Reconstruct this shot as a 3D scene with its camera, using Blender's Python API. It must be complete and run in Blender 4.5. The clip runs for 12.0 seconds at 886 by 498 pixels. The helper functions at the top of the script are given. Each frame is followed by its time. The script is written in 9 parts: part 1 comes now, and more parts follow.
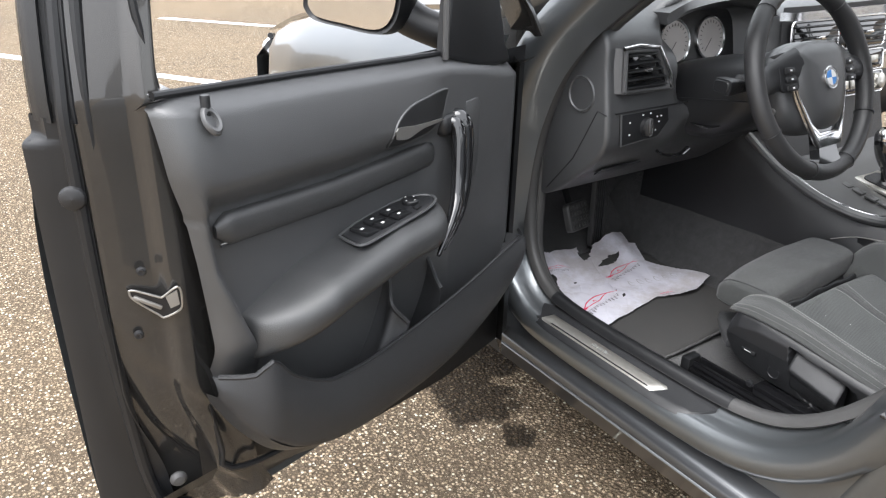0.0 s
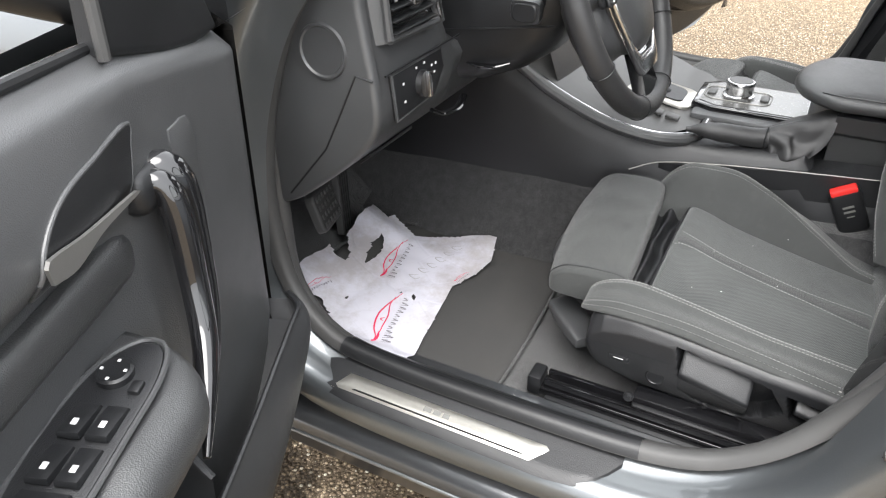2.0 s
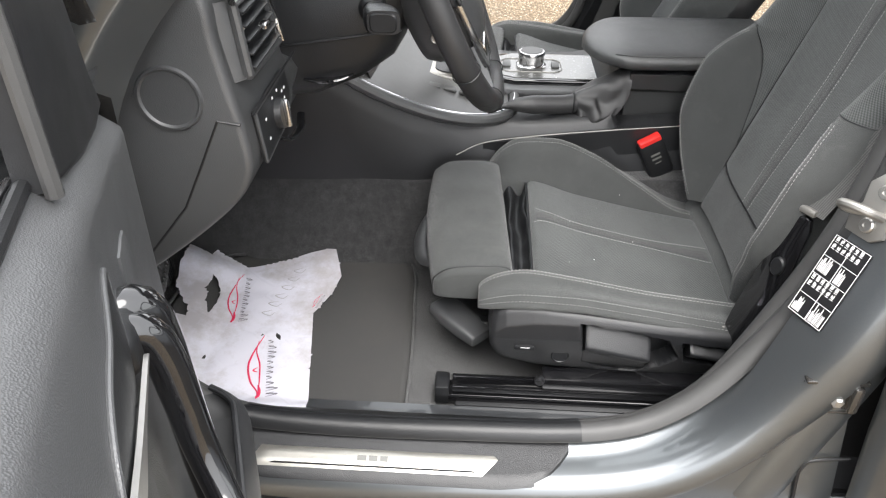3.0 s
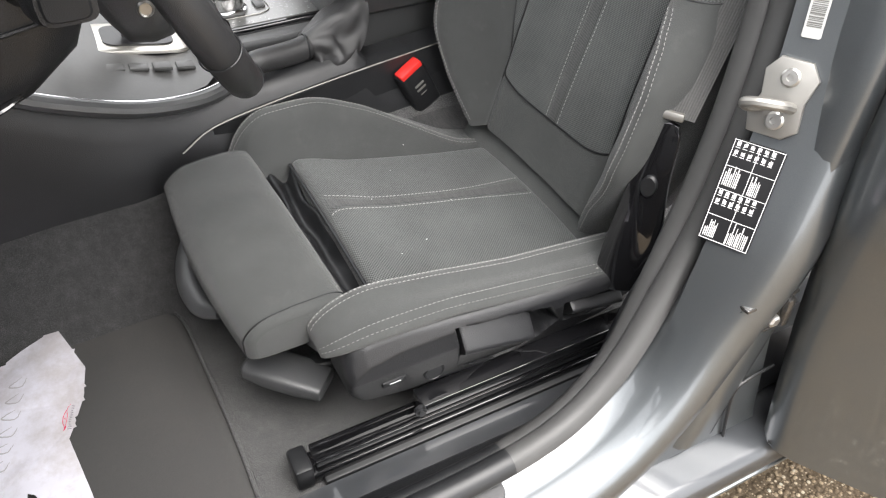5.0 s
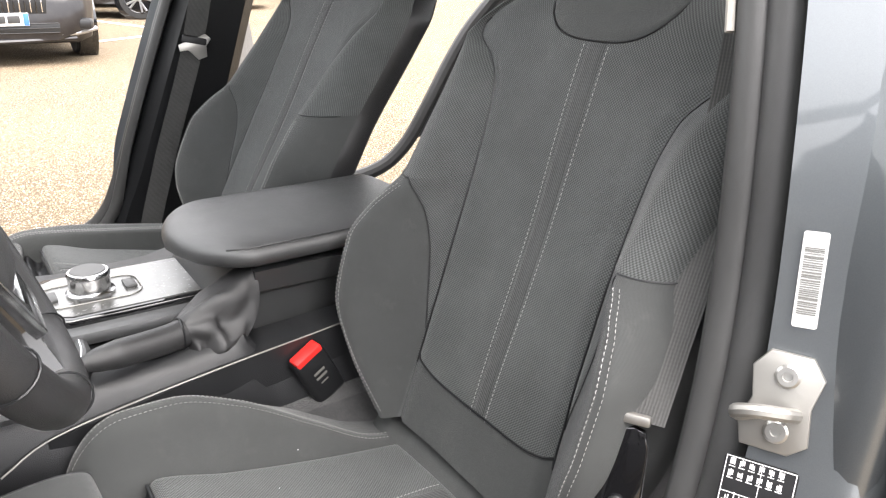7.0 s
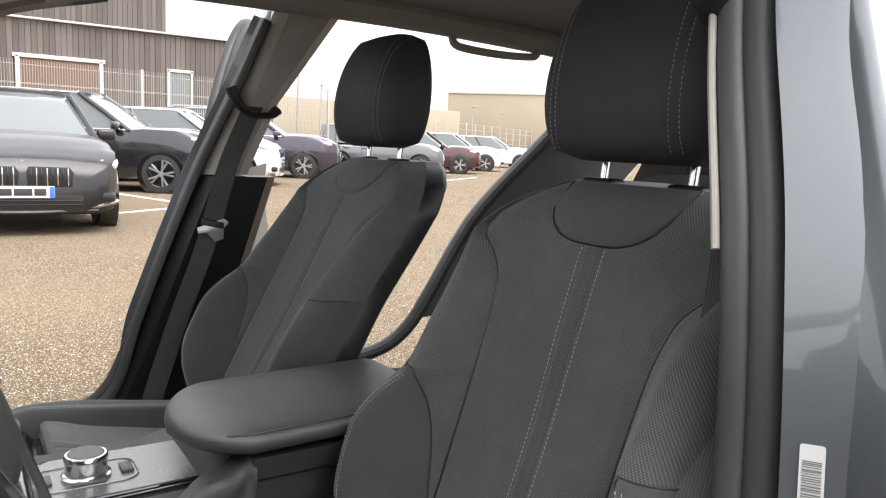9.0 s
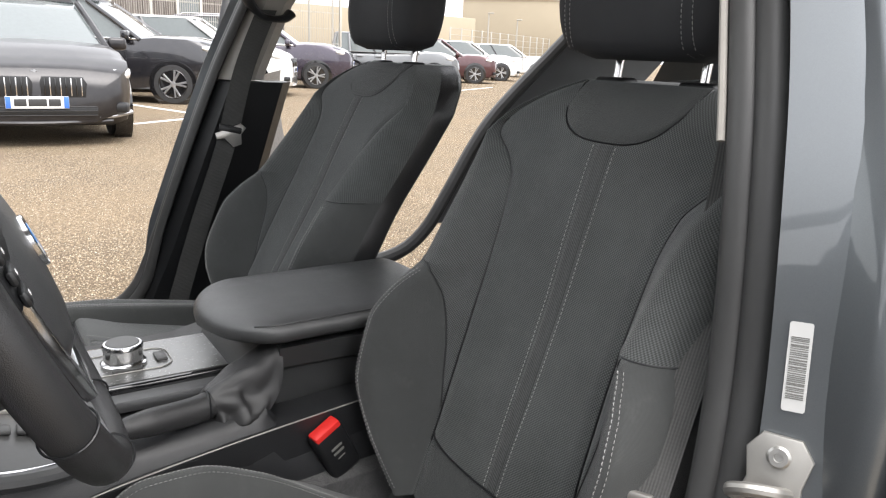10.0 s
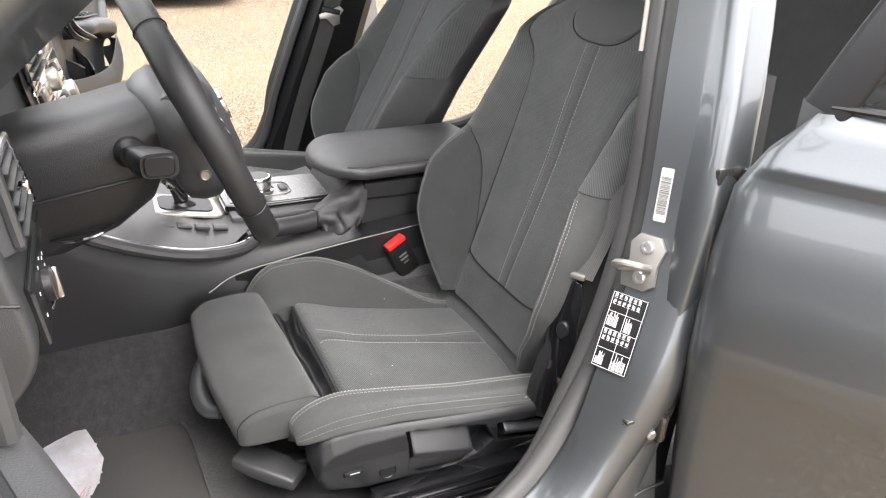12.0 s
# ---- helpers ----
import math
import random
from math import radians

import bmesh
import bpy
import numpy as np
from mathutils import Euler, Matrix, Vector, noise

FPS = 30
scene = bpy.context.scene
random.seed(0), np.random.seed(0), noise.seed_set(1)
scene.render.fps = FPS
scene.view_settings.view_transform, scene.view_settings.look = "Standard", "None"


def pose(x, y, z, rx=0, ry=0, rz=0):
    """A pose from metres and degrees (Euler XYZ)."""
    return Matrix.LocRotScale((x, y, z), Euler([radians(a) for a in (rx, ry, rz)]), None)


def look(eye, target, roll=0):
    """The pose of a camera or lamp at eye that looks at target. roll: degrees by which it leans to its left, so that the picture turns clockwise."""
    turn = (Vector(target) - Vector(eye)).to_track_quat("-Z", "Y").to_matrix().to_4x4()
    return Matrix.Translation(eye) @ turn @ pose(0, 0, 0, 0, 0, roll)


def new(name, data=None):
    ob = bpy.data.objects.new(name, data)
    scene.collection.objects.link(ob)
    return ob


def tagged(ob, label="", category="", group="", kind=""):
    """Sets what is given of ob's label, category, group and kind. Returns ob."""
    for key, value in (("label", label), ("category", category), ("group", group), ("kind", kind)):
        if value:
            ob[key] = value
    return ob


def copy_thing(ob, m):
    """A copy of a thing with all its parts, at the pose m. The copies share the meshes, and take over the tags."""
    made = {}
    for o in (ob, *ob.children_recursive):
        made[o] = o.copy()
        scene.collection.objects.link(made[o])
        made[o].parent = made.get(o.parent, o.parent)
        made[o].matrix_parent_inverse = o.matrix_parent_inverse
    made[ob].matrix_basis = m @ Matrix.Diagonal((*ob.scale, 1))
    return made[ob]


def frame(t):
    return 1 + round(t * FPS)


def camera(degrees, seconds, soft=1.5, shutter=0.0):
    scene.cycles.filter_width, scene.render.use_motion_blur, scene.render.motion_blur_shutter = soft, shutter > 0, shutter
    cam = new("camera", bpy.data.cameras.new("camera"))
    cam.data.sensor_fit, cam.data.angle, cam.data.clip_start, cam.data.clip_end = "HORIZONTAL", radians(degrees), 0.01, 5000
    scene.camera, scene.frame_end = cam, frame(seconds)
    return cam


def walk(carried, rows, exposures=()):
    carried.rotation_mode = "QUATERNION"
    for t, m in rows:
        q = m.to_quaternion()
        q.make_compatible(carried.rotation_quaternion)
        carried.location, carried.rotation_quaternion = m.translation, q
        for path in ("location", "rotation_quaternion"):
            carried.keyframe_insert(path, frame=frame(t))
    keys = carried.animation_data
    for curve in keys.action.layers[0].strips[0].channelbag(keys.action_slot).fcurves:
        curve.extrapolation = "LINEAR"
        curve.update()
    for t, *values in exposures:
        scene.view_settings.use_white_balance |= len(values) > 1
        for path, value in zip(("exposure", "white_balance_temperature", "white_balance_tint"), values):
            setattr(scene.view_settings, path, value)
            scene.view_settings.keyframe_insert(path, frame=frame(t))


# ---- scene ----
cam = camera(61.3, 12.0, 1.2)
PATH = [
    (0, (0.566, 0.648, 1.142), (1.601, 2.135, 0.294), 1.5),
    (0.5, (0.607, 0.767, 1.112), (1.695, 2.173, 0.195), 1.6),
    (1, (0.67, 0.888, 1.1), (1.867, 2.157, 0.121), 1.2),
    (1.5, (0.758, 1.01, 1.092), (2.107, 2.075, 0.069), 0.6),
    (2, (0.872, 1.148, 1.091), (2.378, 1.921, 0.025), 0.4),
    (2.5, (0.919, 1.273, 1.097), (2.529, 1.709, -0.006), 0.5),
    (3, (0.899, 1.382, 1.119), (2.548, 1.461, -0.009), 0.8),
    (3.5, (0.942, 1.425, 1.1), (2.548, 1.203, -0.071), 0.6),
    (3.7, (0.967, 1.45, 1.096), (2.544, 1.125, -0.09), 0.6),
    (5.3, (1.285, 1.494, 1.011), (2.609, 0.759, -0.295), -0.1),
    (5.5, (1.329, 1.478, 0.986), (2.642, 0.708, -0.311), 0.3),
    (6, (1.376, 1.415, 0.962), (2.747, 0.571, -0.225), 0.1),
    (6.5, (1.384, 1.387, 0.97), (2.852, 0.448, -0.012), 0.3),
    (7, (1.374, 1.402, 0.991), (2.916, 0.352, 0.27), 1.4),
    (7.5, (1.366, 1.403, 1.005), (2.966, 0.313, 0.504), 1.6),
    (9.3, (1.357, 1.417, 1.02), (3.008, 0.322, 0.745), 2.6),
    (9.5, (1.354, 1.419, 1.015), (3.001, 0.336, 0.677), 2.4),
    (10, (1.33, 1.433, 1.008), (2.957, 0.388, 0.5), 2.4),
    (10.5, (1.268, 1.465, 1.025), (2.865, 0.473, 0.343), 2.4),
    (11, (1.19, 1.496, 1.057), (2.759, 0.576, 0.225), 1.6),
    (11.5, (1.087, 1.518, 1.088), (2.675, 0.68, 0.206), 1.5),
    (12, (0.948, 1.55, 1.115), (2.582, 0.767, 0.267), 2.5),
]
walk(cam, [(t, look(eye, target, roll)) for t, eye, target, roll in PATH],
     [(0, 1.44, 6250, 11), (1.0, 1.79, 6340, 10), (2.5, 1.90, 6440, 10), (3.7, 1.84, 6500, 11), (5.5, 2.14, 6550, 11), (6.5, 2.50, 6550, 12), (7.5, 2.00, 6600, 13),
      (9.5, 1.30, 6450, 12), (10.5, 1.68, 6500, 11), (12, 2.10, 6600, 13)])

# ---------------------------------------------------------------- light
world = bpy.data.worlds.new("world")
scene.world = world
world.use_nodes = True
wn = world.node_tree
wn.nodes.clear()
w_out = wn.nodes.new("ShaderNodeOutputWorld")
w_bg = wn.nodes.new("ShaderNodeBackground")
w_sky = wn.nodes.new("ShaderNodeTexSky")
w_sky.sky_type = "NISHITA"
w_sky.sun_disc = False
w_sky.sun_elevation = radians(61)
w_sky.sun_rotation = radians(259)
w_sky.dust_density = 6.0
w_sky.air_density = 1.5
w_sky.ozone_density = 1.0
# an overcast layer: the blue sky is mixed towards an even white cloud
w_hsv = wn.nodes.new("ShaderNodeHueSaturation")
w_hsv.inputs["Saturation"].default_value = 0.25
w_mix = wn.nodes.new("ShaderNodeMix")
w_mix.data_type = "RGBA"
w_mix.inputs["Factor"].default_value = 0.6
w_mix.inputs["B"].default_value = (10.5, 10.6, 10.8, 1)
wn.links.new(w_sky.outputs["Color"], w_hsv.inputs["Color"])
wn.links.new(w_hsv.outputs["Color"], w_mix.inputs["A"])
wn.links.new(w_mix.outputs["Result"], w_bg.inputs["Color"])
w_bg.inputs["Strength"].default_value = 0.118
wn.links.new(w_bg.outputs["Background"], w_out.inputs["Surface"])

sun = new("sun", bpy.data.lights.new("sun", "SUN"))
sun.data.energy, sun.data.angle, sun.data.color = 1.5, radians(55), (1.0, 0.97, 0.93)
sun.matrix_world = look((-4.2, -0.8, 9), (0, 0, 0))


# ---------------------------------------------------------------- shapes
def V3(p):
    return Vector((p[0], p[1], p[2]))


def cat(points, n):
    """A smooth curve through the points, n samples evenly spaced in length."""
    P = np.array(points, float)
    A = np.vstack([2 * P[0] - P[1], P, 2 * P[-1] - P[-2]])
    out = []
    for i in range(1, len(A) - 2):
        p0, p1, p2, p3 = A[i - 1:i + 3]
        for k in range(16):
            t = k / 16
            out.append(0.5 * (2 * p1 + (p2 - p0) * t + (2 * p0 - 5 * p1 + 4 * p2 - p3) * t * t + (3 * p1 - p0 - 3 * p2 + p3) * t ** 3))
    out.append(A[-2])
    return resample(np.array(out), n)


def resample(P, n):
    P = np.array(P, float)
    L = np.concatenate([[0], np.cumsum(np.linalg.norm(np.diff(P, axis=0), axis=1))])
    q = np.linspace(0, L[-1], n)
    return np.stack([np.interp(q, L, P[:, k]) for k in range(P.shape[1])], axis=1)


def ramp(x, *pairs):
    """Smooth interpolation of a table of (x, value)."""
    xs, ys = [p[0] for p in pairs], [p[1] for p in pairs]
    x = min(max(x, xs[0]), xs[-1])
    for i in range(len(xs) - 1):
        if x <= xs[i + 1]:
            t = (x - xs[i]) / (xs[i + 1] - xs[i])
            t = t * t * (3 - 2 * t)
            return ys[i] * (1 - t) + ys[i + 1] * t
    return ys[-1]


def smooth(x, *pairs):
    """Interpolation of a table with rounded, wave-free transitions."""
    xs, ys = [p[0] for p in pairs], [p[1] for p in pairs]
    x = min(max(x, xs[0]), xs[-1])
    d = [(ys[i + 1] - ys[i]) / (xs[i + 1] - xs[i]) for i in range(len(xs) - 1)]
    m = [d[0]] + [0.0 if a * b <= 0 else 2 * a * b / (a + b) for a, b in zip(d[:-1], d[1:])] + [d[-1]]
    for i in range(len(d)):
        if x <= xs[i + 1]:
            h = xs[i + 1] - xs[i]
            t = (x - xs[i]) / h
            return (2 * t ** 3 - 3 * t ** 2 + 1) * ys[i] + (t ** 3 - 2 * t ** 2 + t) * h * m[i] + (3 * t ** 2 - 2 * t ** 3) * ys[i + 1] + (t ** 3 - t ** 2) * h * m[i + 1]
    return ys[-1]


def lin(x, *pairs):
    return float(np.interp(x, [p[0] for p in pairs], [p[1] for p in pairs]))


def join(*meshes):
    V, F = [], []
    for v, f in [m[:2] for m in meshes]:
        k = len(V)
        V += [tuple(p) for p in v]
        F += [tuple(i + k for i in q) for q in f]
    return V, F


def moved(m, mat):
    return [tuple(mat @ V3(p)) for p in m[0]], m[1]


def from_bm(bm):
    bm.verts.index_update()
    out = [tuple(v.co) for v in bm.verts], [tuple(v.index for v in f.verts) for f in bm.faces]
    bm.free()
    return out


def box(c, size, b=0.004, seg=2, mat=None):
    """A bevelled block, centred at c."""
    bm = bmesh.new()
    bmesh.ops.create_cube(bm, size=1)
    for v in bm.verts:
        v.co = (v.co.x * size[0], v.co.y * size[1], v.co.z * size[2])
    if b > 0:
        bmesh.ops.bevel(bm, geom=bm.edges[:], offset=min(b, min(size) * 0.49), segments=seg, affect="EDGES", profile=0.5)
    m = from_bm(bm)
    m = moved(m, mat) if mat else m
    return [(p[0] + c[0], p[1] + c[1], p[2] + c[2]) for p in m[0]], m[1]


def loft(rings, cap=True, closed=True):
    """Skin over rings of equal length."""
    V, F = [], []
    n = len(rings[0])
    for r in rings:
        V += [tuple(p) for p in r]
    for i in range(len(rings) - 1):
        for j in range(n if closed else n - 1):
            a, b = i * n + j, i * n + (j + 1) % n
            F.append((a, b, b + n, a + n))
    if cap and closed:
        F.append(tuple(range(n))[::-1])
        F.append(tuple(range((len(rings) - 1) * n, len(rings) * n)))
    return V, F


def grid(P):
    """Skin over a 2D array of points."""
    ny, nx = len(P), len(P[0])
    V = [tuple(p) for row in P for p in row]
    F = [(i * nx + j, i * nx + j + 1, (i + 1) * nx + j + 1, (i + 1) * nx + j) for i in range(ny - 1) for j in range(nx - 1)]
    return V, F


def frames(P, up=None):
    """Tangent, side and up vectors along a curve."""
    P = np.array(P, float)
    T = np.gradient(P, axis=0)
    T /= np.linalg.norm(T, axis=1)[:, None] + 1e-12
    u = np.array(up if up is not None else ((0, 0, 1) if abs(T[0][2]) < 0.9 else (0, 1, 0)), float)
    out = []
    for t in T:
        if up is not None:
            u = np.array(up, float)
        s = np.cross(t, u)
        s /= np.linalg.norm(s) + 1e-12
        u = np.cross(s, t)
        out.append((t, s, u))
    return out


def tube(P, r, n=10, cap=True, up=None, flat=1.0):
    """A round rod along a curve; r may vary along it; flat squeezes it along the up direction."""
    P = np.array(P, float)
    rr = np.full(len(P), r) if np.isscalar(r) else np.interp(np.linspace(0, 1, len(P)), np.linspace(0, 1, len(r)), r)
    rings = []
    for p, (t, s, u), q in zip(P, frames(P, up), rr):
        rings.append([p + q * (math.cos(a) * s + flat * math.sin(a) * u) for a in np.linspace(0, 2 * math.pi, n, endpoint=False)])
    return loft(rings, cap)


def sweep(P, profile, up, cap=True, closed=True):
    """A profile of (side, up) pairs carried along a curve."""
    rings = []
    for p, (t, s, u) in zip(np.array(P, float), frames(P, up)):
        rings.append([p + a * s + b * u for a, b in profile])
    return loft(rings, cap, closed)


def rounded(w, h, r, n=5):
    """Outline of a rounded rectangle, centred."""
    out = []
    for cx, cy, a0 in ((w / 2 - r, h / 2 - r, 0), (-w / 2 + r, h / 2 - r, 90), (-w / 2 + r, -h / 2 + r, 180), (w / 2 - r, -h / 2 + r, 270)):
        for k in range(n + 1):
            a = radians(a0 + 90 * k / n)
            out.append((cx + r * math.cos(a), cy + r * math.sin(a)))
    return out


def superell(w, h, n=24, e=3.0):
    out = []
    for a in np.linspace(0, 2 * math.pi, n, endpoint=False):
        c, s = math.cos(a), math.sin(a)
        out.append((w * math.copysign(abs(c) ** (2 / e), c), h * math.copysign(abs(s) ** (2 / e), s)))
    return out


def prism(outline, depth, mat=None, b=0.0, seg=2):
    """A flat outline in xy raised by depth in z, with its upper edge rounded."""
    bm = bmesh.new()
    vs = [bm.verts.new((p[0], p[1], 0)) for p in outline]
    f = bm.faces.new(vs)
    f.normal_update()
    if f.normal.z < 0:
        bmesh.ops.reverse_faces(bm, faces=[f])
    r = bmesh.ops.extrude_face_region(bm, geom=[f])
    top = [v for v in r["geom"] if isinstance(v, bmesh.types.BMVert)]
    for v in top:
        v.co.z += depth
    bmesh.ops.reverse_faces(bm, faces=[f])
    if b > 0:
        ts = set(top)
        es = [e for e in bm.edges if e.verts[0] in ts and e.verts[1] in ts]
        bmesh.ops.bevel(bm, geom=es, offset=b, segments=seg, affect="EDGES", profile=0.5, clamp_overlap=True)
    m = from_bm(bm)
    return moved(m, mat) if mat else m


def lathe(profile, mat=None, n=32):
    """Profile of (radius, height) pairs turned round z."""
    rings = [[(r * math.cos(a), r * math.sin(a), h) for a in np.linspace(0, 2 * math.pi, n, endpoint=False)] for r, h in profile]
    m = loft(rings, True)
    return moved(m, mat) if mat else m


def basis(o, x, y):
    """A pose at o whose x axis runs along x and whose y axis lies towards y."""
    x = V3(x).normalized()
    z = x.cross(V3(y)).normalized()
    y = z.cross(x)
    m = Matrix((x, y, z)).transposed().to_4x4()
    m.translation = V3(o)
    return m


def dashes(P, N, length=0.0034, gap=0.0021, r=0.00040, lift=0.0004):
    """Stitches: short threads laid along a curve P with surface normals N."""
    P, N = np.array(P, float), np.array(N, float)
    L = np.concatenate([[0], np.cumsum(np.linalg.norm(np.diff(P, axis=0), axis=1))])
    ms, q = [], 0.0
    while q + length < L[-1]:
        a = np.array([np.interp(q, L, P[:, k]) for k in range(3)])
        b = np.array([np.interp(q + length, L, P[:, k]) for k in range(3)])
        n = np.array([np.interp(q, L, N[:, k]) for k in range(3)])
        n /= np.linalg.norm(n) + 1e-9
        t = b - a
        t /= np.linalg.norm(t) + 1e-9
        s = np.cross(t, n)
        c0, c1 = a + n * lift * 0.2, b + n * lift * 0.2
        m0 = (a + b) / 2 + n * (lift + r)
        ring = lambda c, k: [c + s * r * k, c + n * r * k + n * lift, c - s * r * k]
        v = ring(c0, 0.7) + ring(m0, 1.0) + ring(c1, 0.7)
        ms.append((v, [(0, 1, 4, 3), (1, 2, 5, 4), (3, 4, 7, 6), (4, 5, 8, 7)]))
        q += length + gap
    return join(*ms)


def thing(name, label, category, at=(0, 0, 0), group="", kind=""):
    e = new(name)
    e.location = at
    e.empty_display_size = 0.05
    return tagged(e, label, category, group, kind)


def root_of(ob):
    while ob.parent:
        ob = ob.parent
    return ob


def to_mesh(name, m, mat, smooth=True, uv=None, sharp=35):
    me = bpy.data.meshes.new(name)
    me.from_pydata([tuple(map(float, p)) for p in m[0]], [], [tuple(map(int, f)) for f in m[1]])
    bm = bmesh.new()
    bm.from_mesh(me)
    if uv is None:
        bmesh.ops.recalc_face_normals(bm, faces=bm.faces[:])
    bm.to_mesh(me)
    bm.free()
    if uv is not None:
        layer = me.uv_layers.new(name="UVMap")
        for lp in me.loops:
            layer.data[lp.index].uv = uv[lp.vertex_index]
    if smooth:
        me.polygons.foreach_set("use_smooth", [True] * len(me.polygons))
        if sharp:
            me.set_sharp_from_angle(angle=radians(sharp))
    me.materials.append(mat)
    me.update()
    return me


def part(name, m, mat, parent, label="", smooth=True, uv=None, sharp=35, sub=0):
    """One mesh under a thing or a part; its points are given in the world."""
    me = to_mesh(name, m, mat, smooth, uv, sharp)
    root = root_of(parent)
    me.transform(root.matrix_basis.inverted())
    ob = new(name, me)
    ob.parent = parent
    if sub:
        md = ob.modifiers.new("soft", "SUBSURF")
        md.levels = md.render_levels = sub
    return tagged(ob, label)


def solo(name, m, mat, label, category, group="", kind="", smooth=True, uv=None, sharp=35):
    """A thing that is one mesh, with its origin at its base."""
    me = to_mesh(name, m, mat, smooth, uv, sharp)
    A = np.array(m[0], float)
    base = ((A[:, 0].min() + A[:, 0].max()) / 2, (A[:, 1].min() + A[:, 1].max()) / 2, A[:, 2].min())
    me.transform(Matrix.Translation(base).inverted())
    ob = new(name, me)
    ob.location = base
    return tagged(ob, label, category, group, kind)


# ---------------------------------------------------------------- materials
class Nodes:
    """A small writer for node materials."""

    def __init__(self, name):
        self.mat = bpy.data.materials.new(name)
        self.mat.use_nodes = True
        self.t = self.mat.node_tree
        self.bsdf = self.t.nodes["Principled BSDF"]
        self.co = None

    def node(self, kind, **values):
        n = self.t.nodes.new(kind)
        for k, v in values.items():
            n.inputs[k].default_value = v
        return n

    def link(self, a, b):
        self.t.links.new(a, b)

    def coords(self, which="Object"):
        return self.t.nodes.new("ShaderNodeTexCoord").outputs[which]

    def noise(self, scale, detail=4, rough=0.6, co=None):
        n = self.node("ShaderNodeTexNoise", Scale=scale, Detail=detail, Roughness=rough)
        self.link(co or self.coords(), n.inputs["Vector"])
        return n.outputs["Fac"]

    def voronoi(self, scale, out="Distance", co=None, feature="F1", rnd=1.0):
        n = self.node("ShaderNodeTexVoronoi", Scale=scale)
        n.feature = feature
        n.inputs["Randomness"].default_value = rnd
        self.link(co or self.coords(), n.inputs["Vector"])
        return n.outputs[out]

    def ramp(self, fac, *stops):
        n = self.t.nodes.new("ShaderNodeValToRGB")
        e = n.color_ramp.elements
        while len(e) < len(stops):
            e.new(0.5)
        for el, (p, c) in zip(e, stops):
            el.position = p
            el.color = (*c, 1) if not np.isscalar(c) else (c, c, c, 1)
        self.link(fac, n.inputs["Fac"])
        return n.outputs["Color"]

    def math(self, op, a, b=None, clamp=False):
        n = self.t.nodes.new("ShaderNodeMath")
        n.operation, n.use_clamp = op, clamp
        for i, v in enumerate((a, b)):
            if v is None:
                continue
            if isinstance(v, (int, float)):
                n.inputs[i].default_value = v
            else:
                self.link(v, n.inputs[i])
        return n.outputs[0]

    def mix(self, fac, a, b, blend="MIX"):
        n = self.t.nodes.new("ShaderNodeMix")
        n.data_type, n.blend_type = "RGBA", blend
        for key, v in (("Factor", fac), ("A", a), ("B", b)):
            if isinstance(v, (int, float)):
                n.inputs[key].default_value = v if key == "Factor" else (v, v, v, 1)
            elif isinstance(v, tuple):
                n.inputs[key].default_value = (*v, 1)
            else:
                self.link(v, n.inputs[key])
        return n.outputs["Result"]

    def bump(self, height, strength=0.3, distance=0.001, normal=None):
        n = self.node("ShaderNodeBump", Strength=strength, Distance=distance)
        self.link(height, n.inputs["Height"])
        if normal is not None:
            self.link(normal, n.inputs["Normal"])
        return n.outputs["Normal"]

    def set(self, **values):
        for k, v in values.items():
            k = k.replace("_", " ")
            if isinstance(v, (int, float)):
                self.bsdf.inputs[k].default_value = v
            elif isinstance(v, tuple):
                self.bsdf.inputs[k].default_value = (*v, 1)
            else:
                self.link(v, self.bsdf.inputs[k])
        return self.mat


def plastic(name, c, rough=0.5, grain=900, bump=0.25, spec=0.5, vor=True):
    """Moulded or leathery trim: a fine grain, slight wear in the gloss."""
    n = Nodes(name)
    big = n.noise(7, 4)
    col = n.mix(n.ramp(big, (0.3, 0.0), (0.7, 1.0)), tuple(0.86 * x for x in c), tuple(min(1, 1.14 * x) for x in c))
    h = n.voronoi(grain, "Distance") if vor else n.noise(grain, 3)
    nor = n.bump(n.math("ADD", h, n.math("MULTIPLY", n.noise(grain * 1.4, 2), 0.4)), bump, 0.0008)
    r = n.math("ADD", n.math("MULTIPLY", n.noise(30, 5), 0.16), rough - 0.08)
    return n.set(Base_Color=col, Roughness=r, Normal=nor, Specular_IOR_Level=spec)


def simple(name, c, rough=0.4, metal=0.0, bump=0.0, scale=200, coat=0.0, vary=0.1):
    n = Nodes(name)
    f = n.noise(scale * 0.1, 4)
    col = n.mix(f, tuple((1 - vary) * x for x in c), tuple(min(1, (1 + vary) * x) for x in c))
    v = dict(Base_Color=col, Roughness=n.math("ADD", n.math("MULTIPLY", n.noise(scale * 0.25, 3), 0.1), max(0.0, rough - 0.05)), Metallic=metal)
    if bump:
        v["Normal"] = n.bump(n.noise(scale, 4), bump, 0.001)
    if coat:
        v["Coat_Weight"] = coat
        v["Coat_Roughness"] = 0.03
    return n.set(**v)


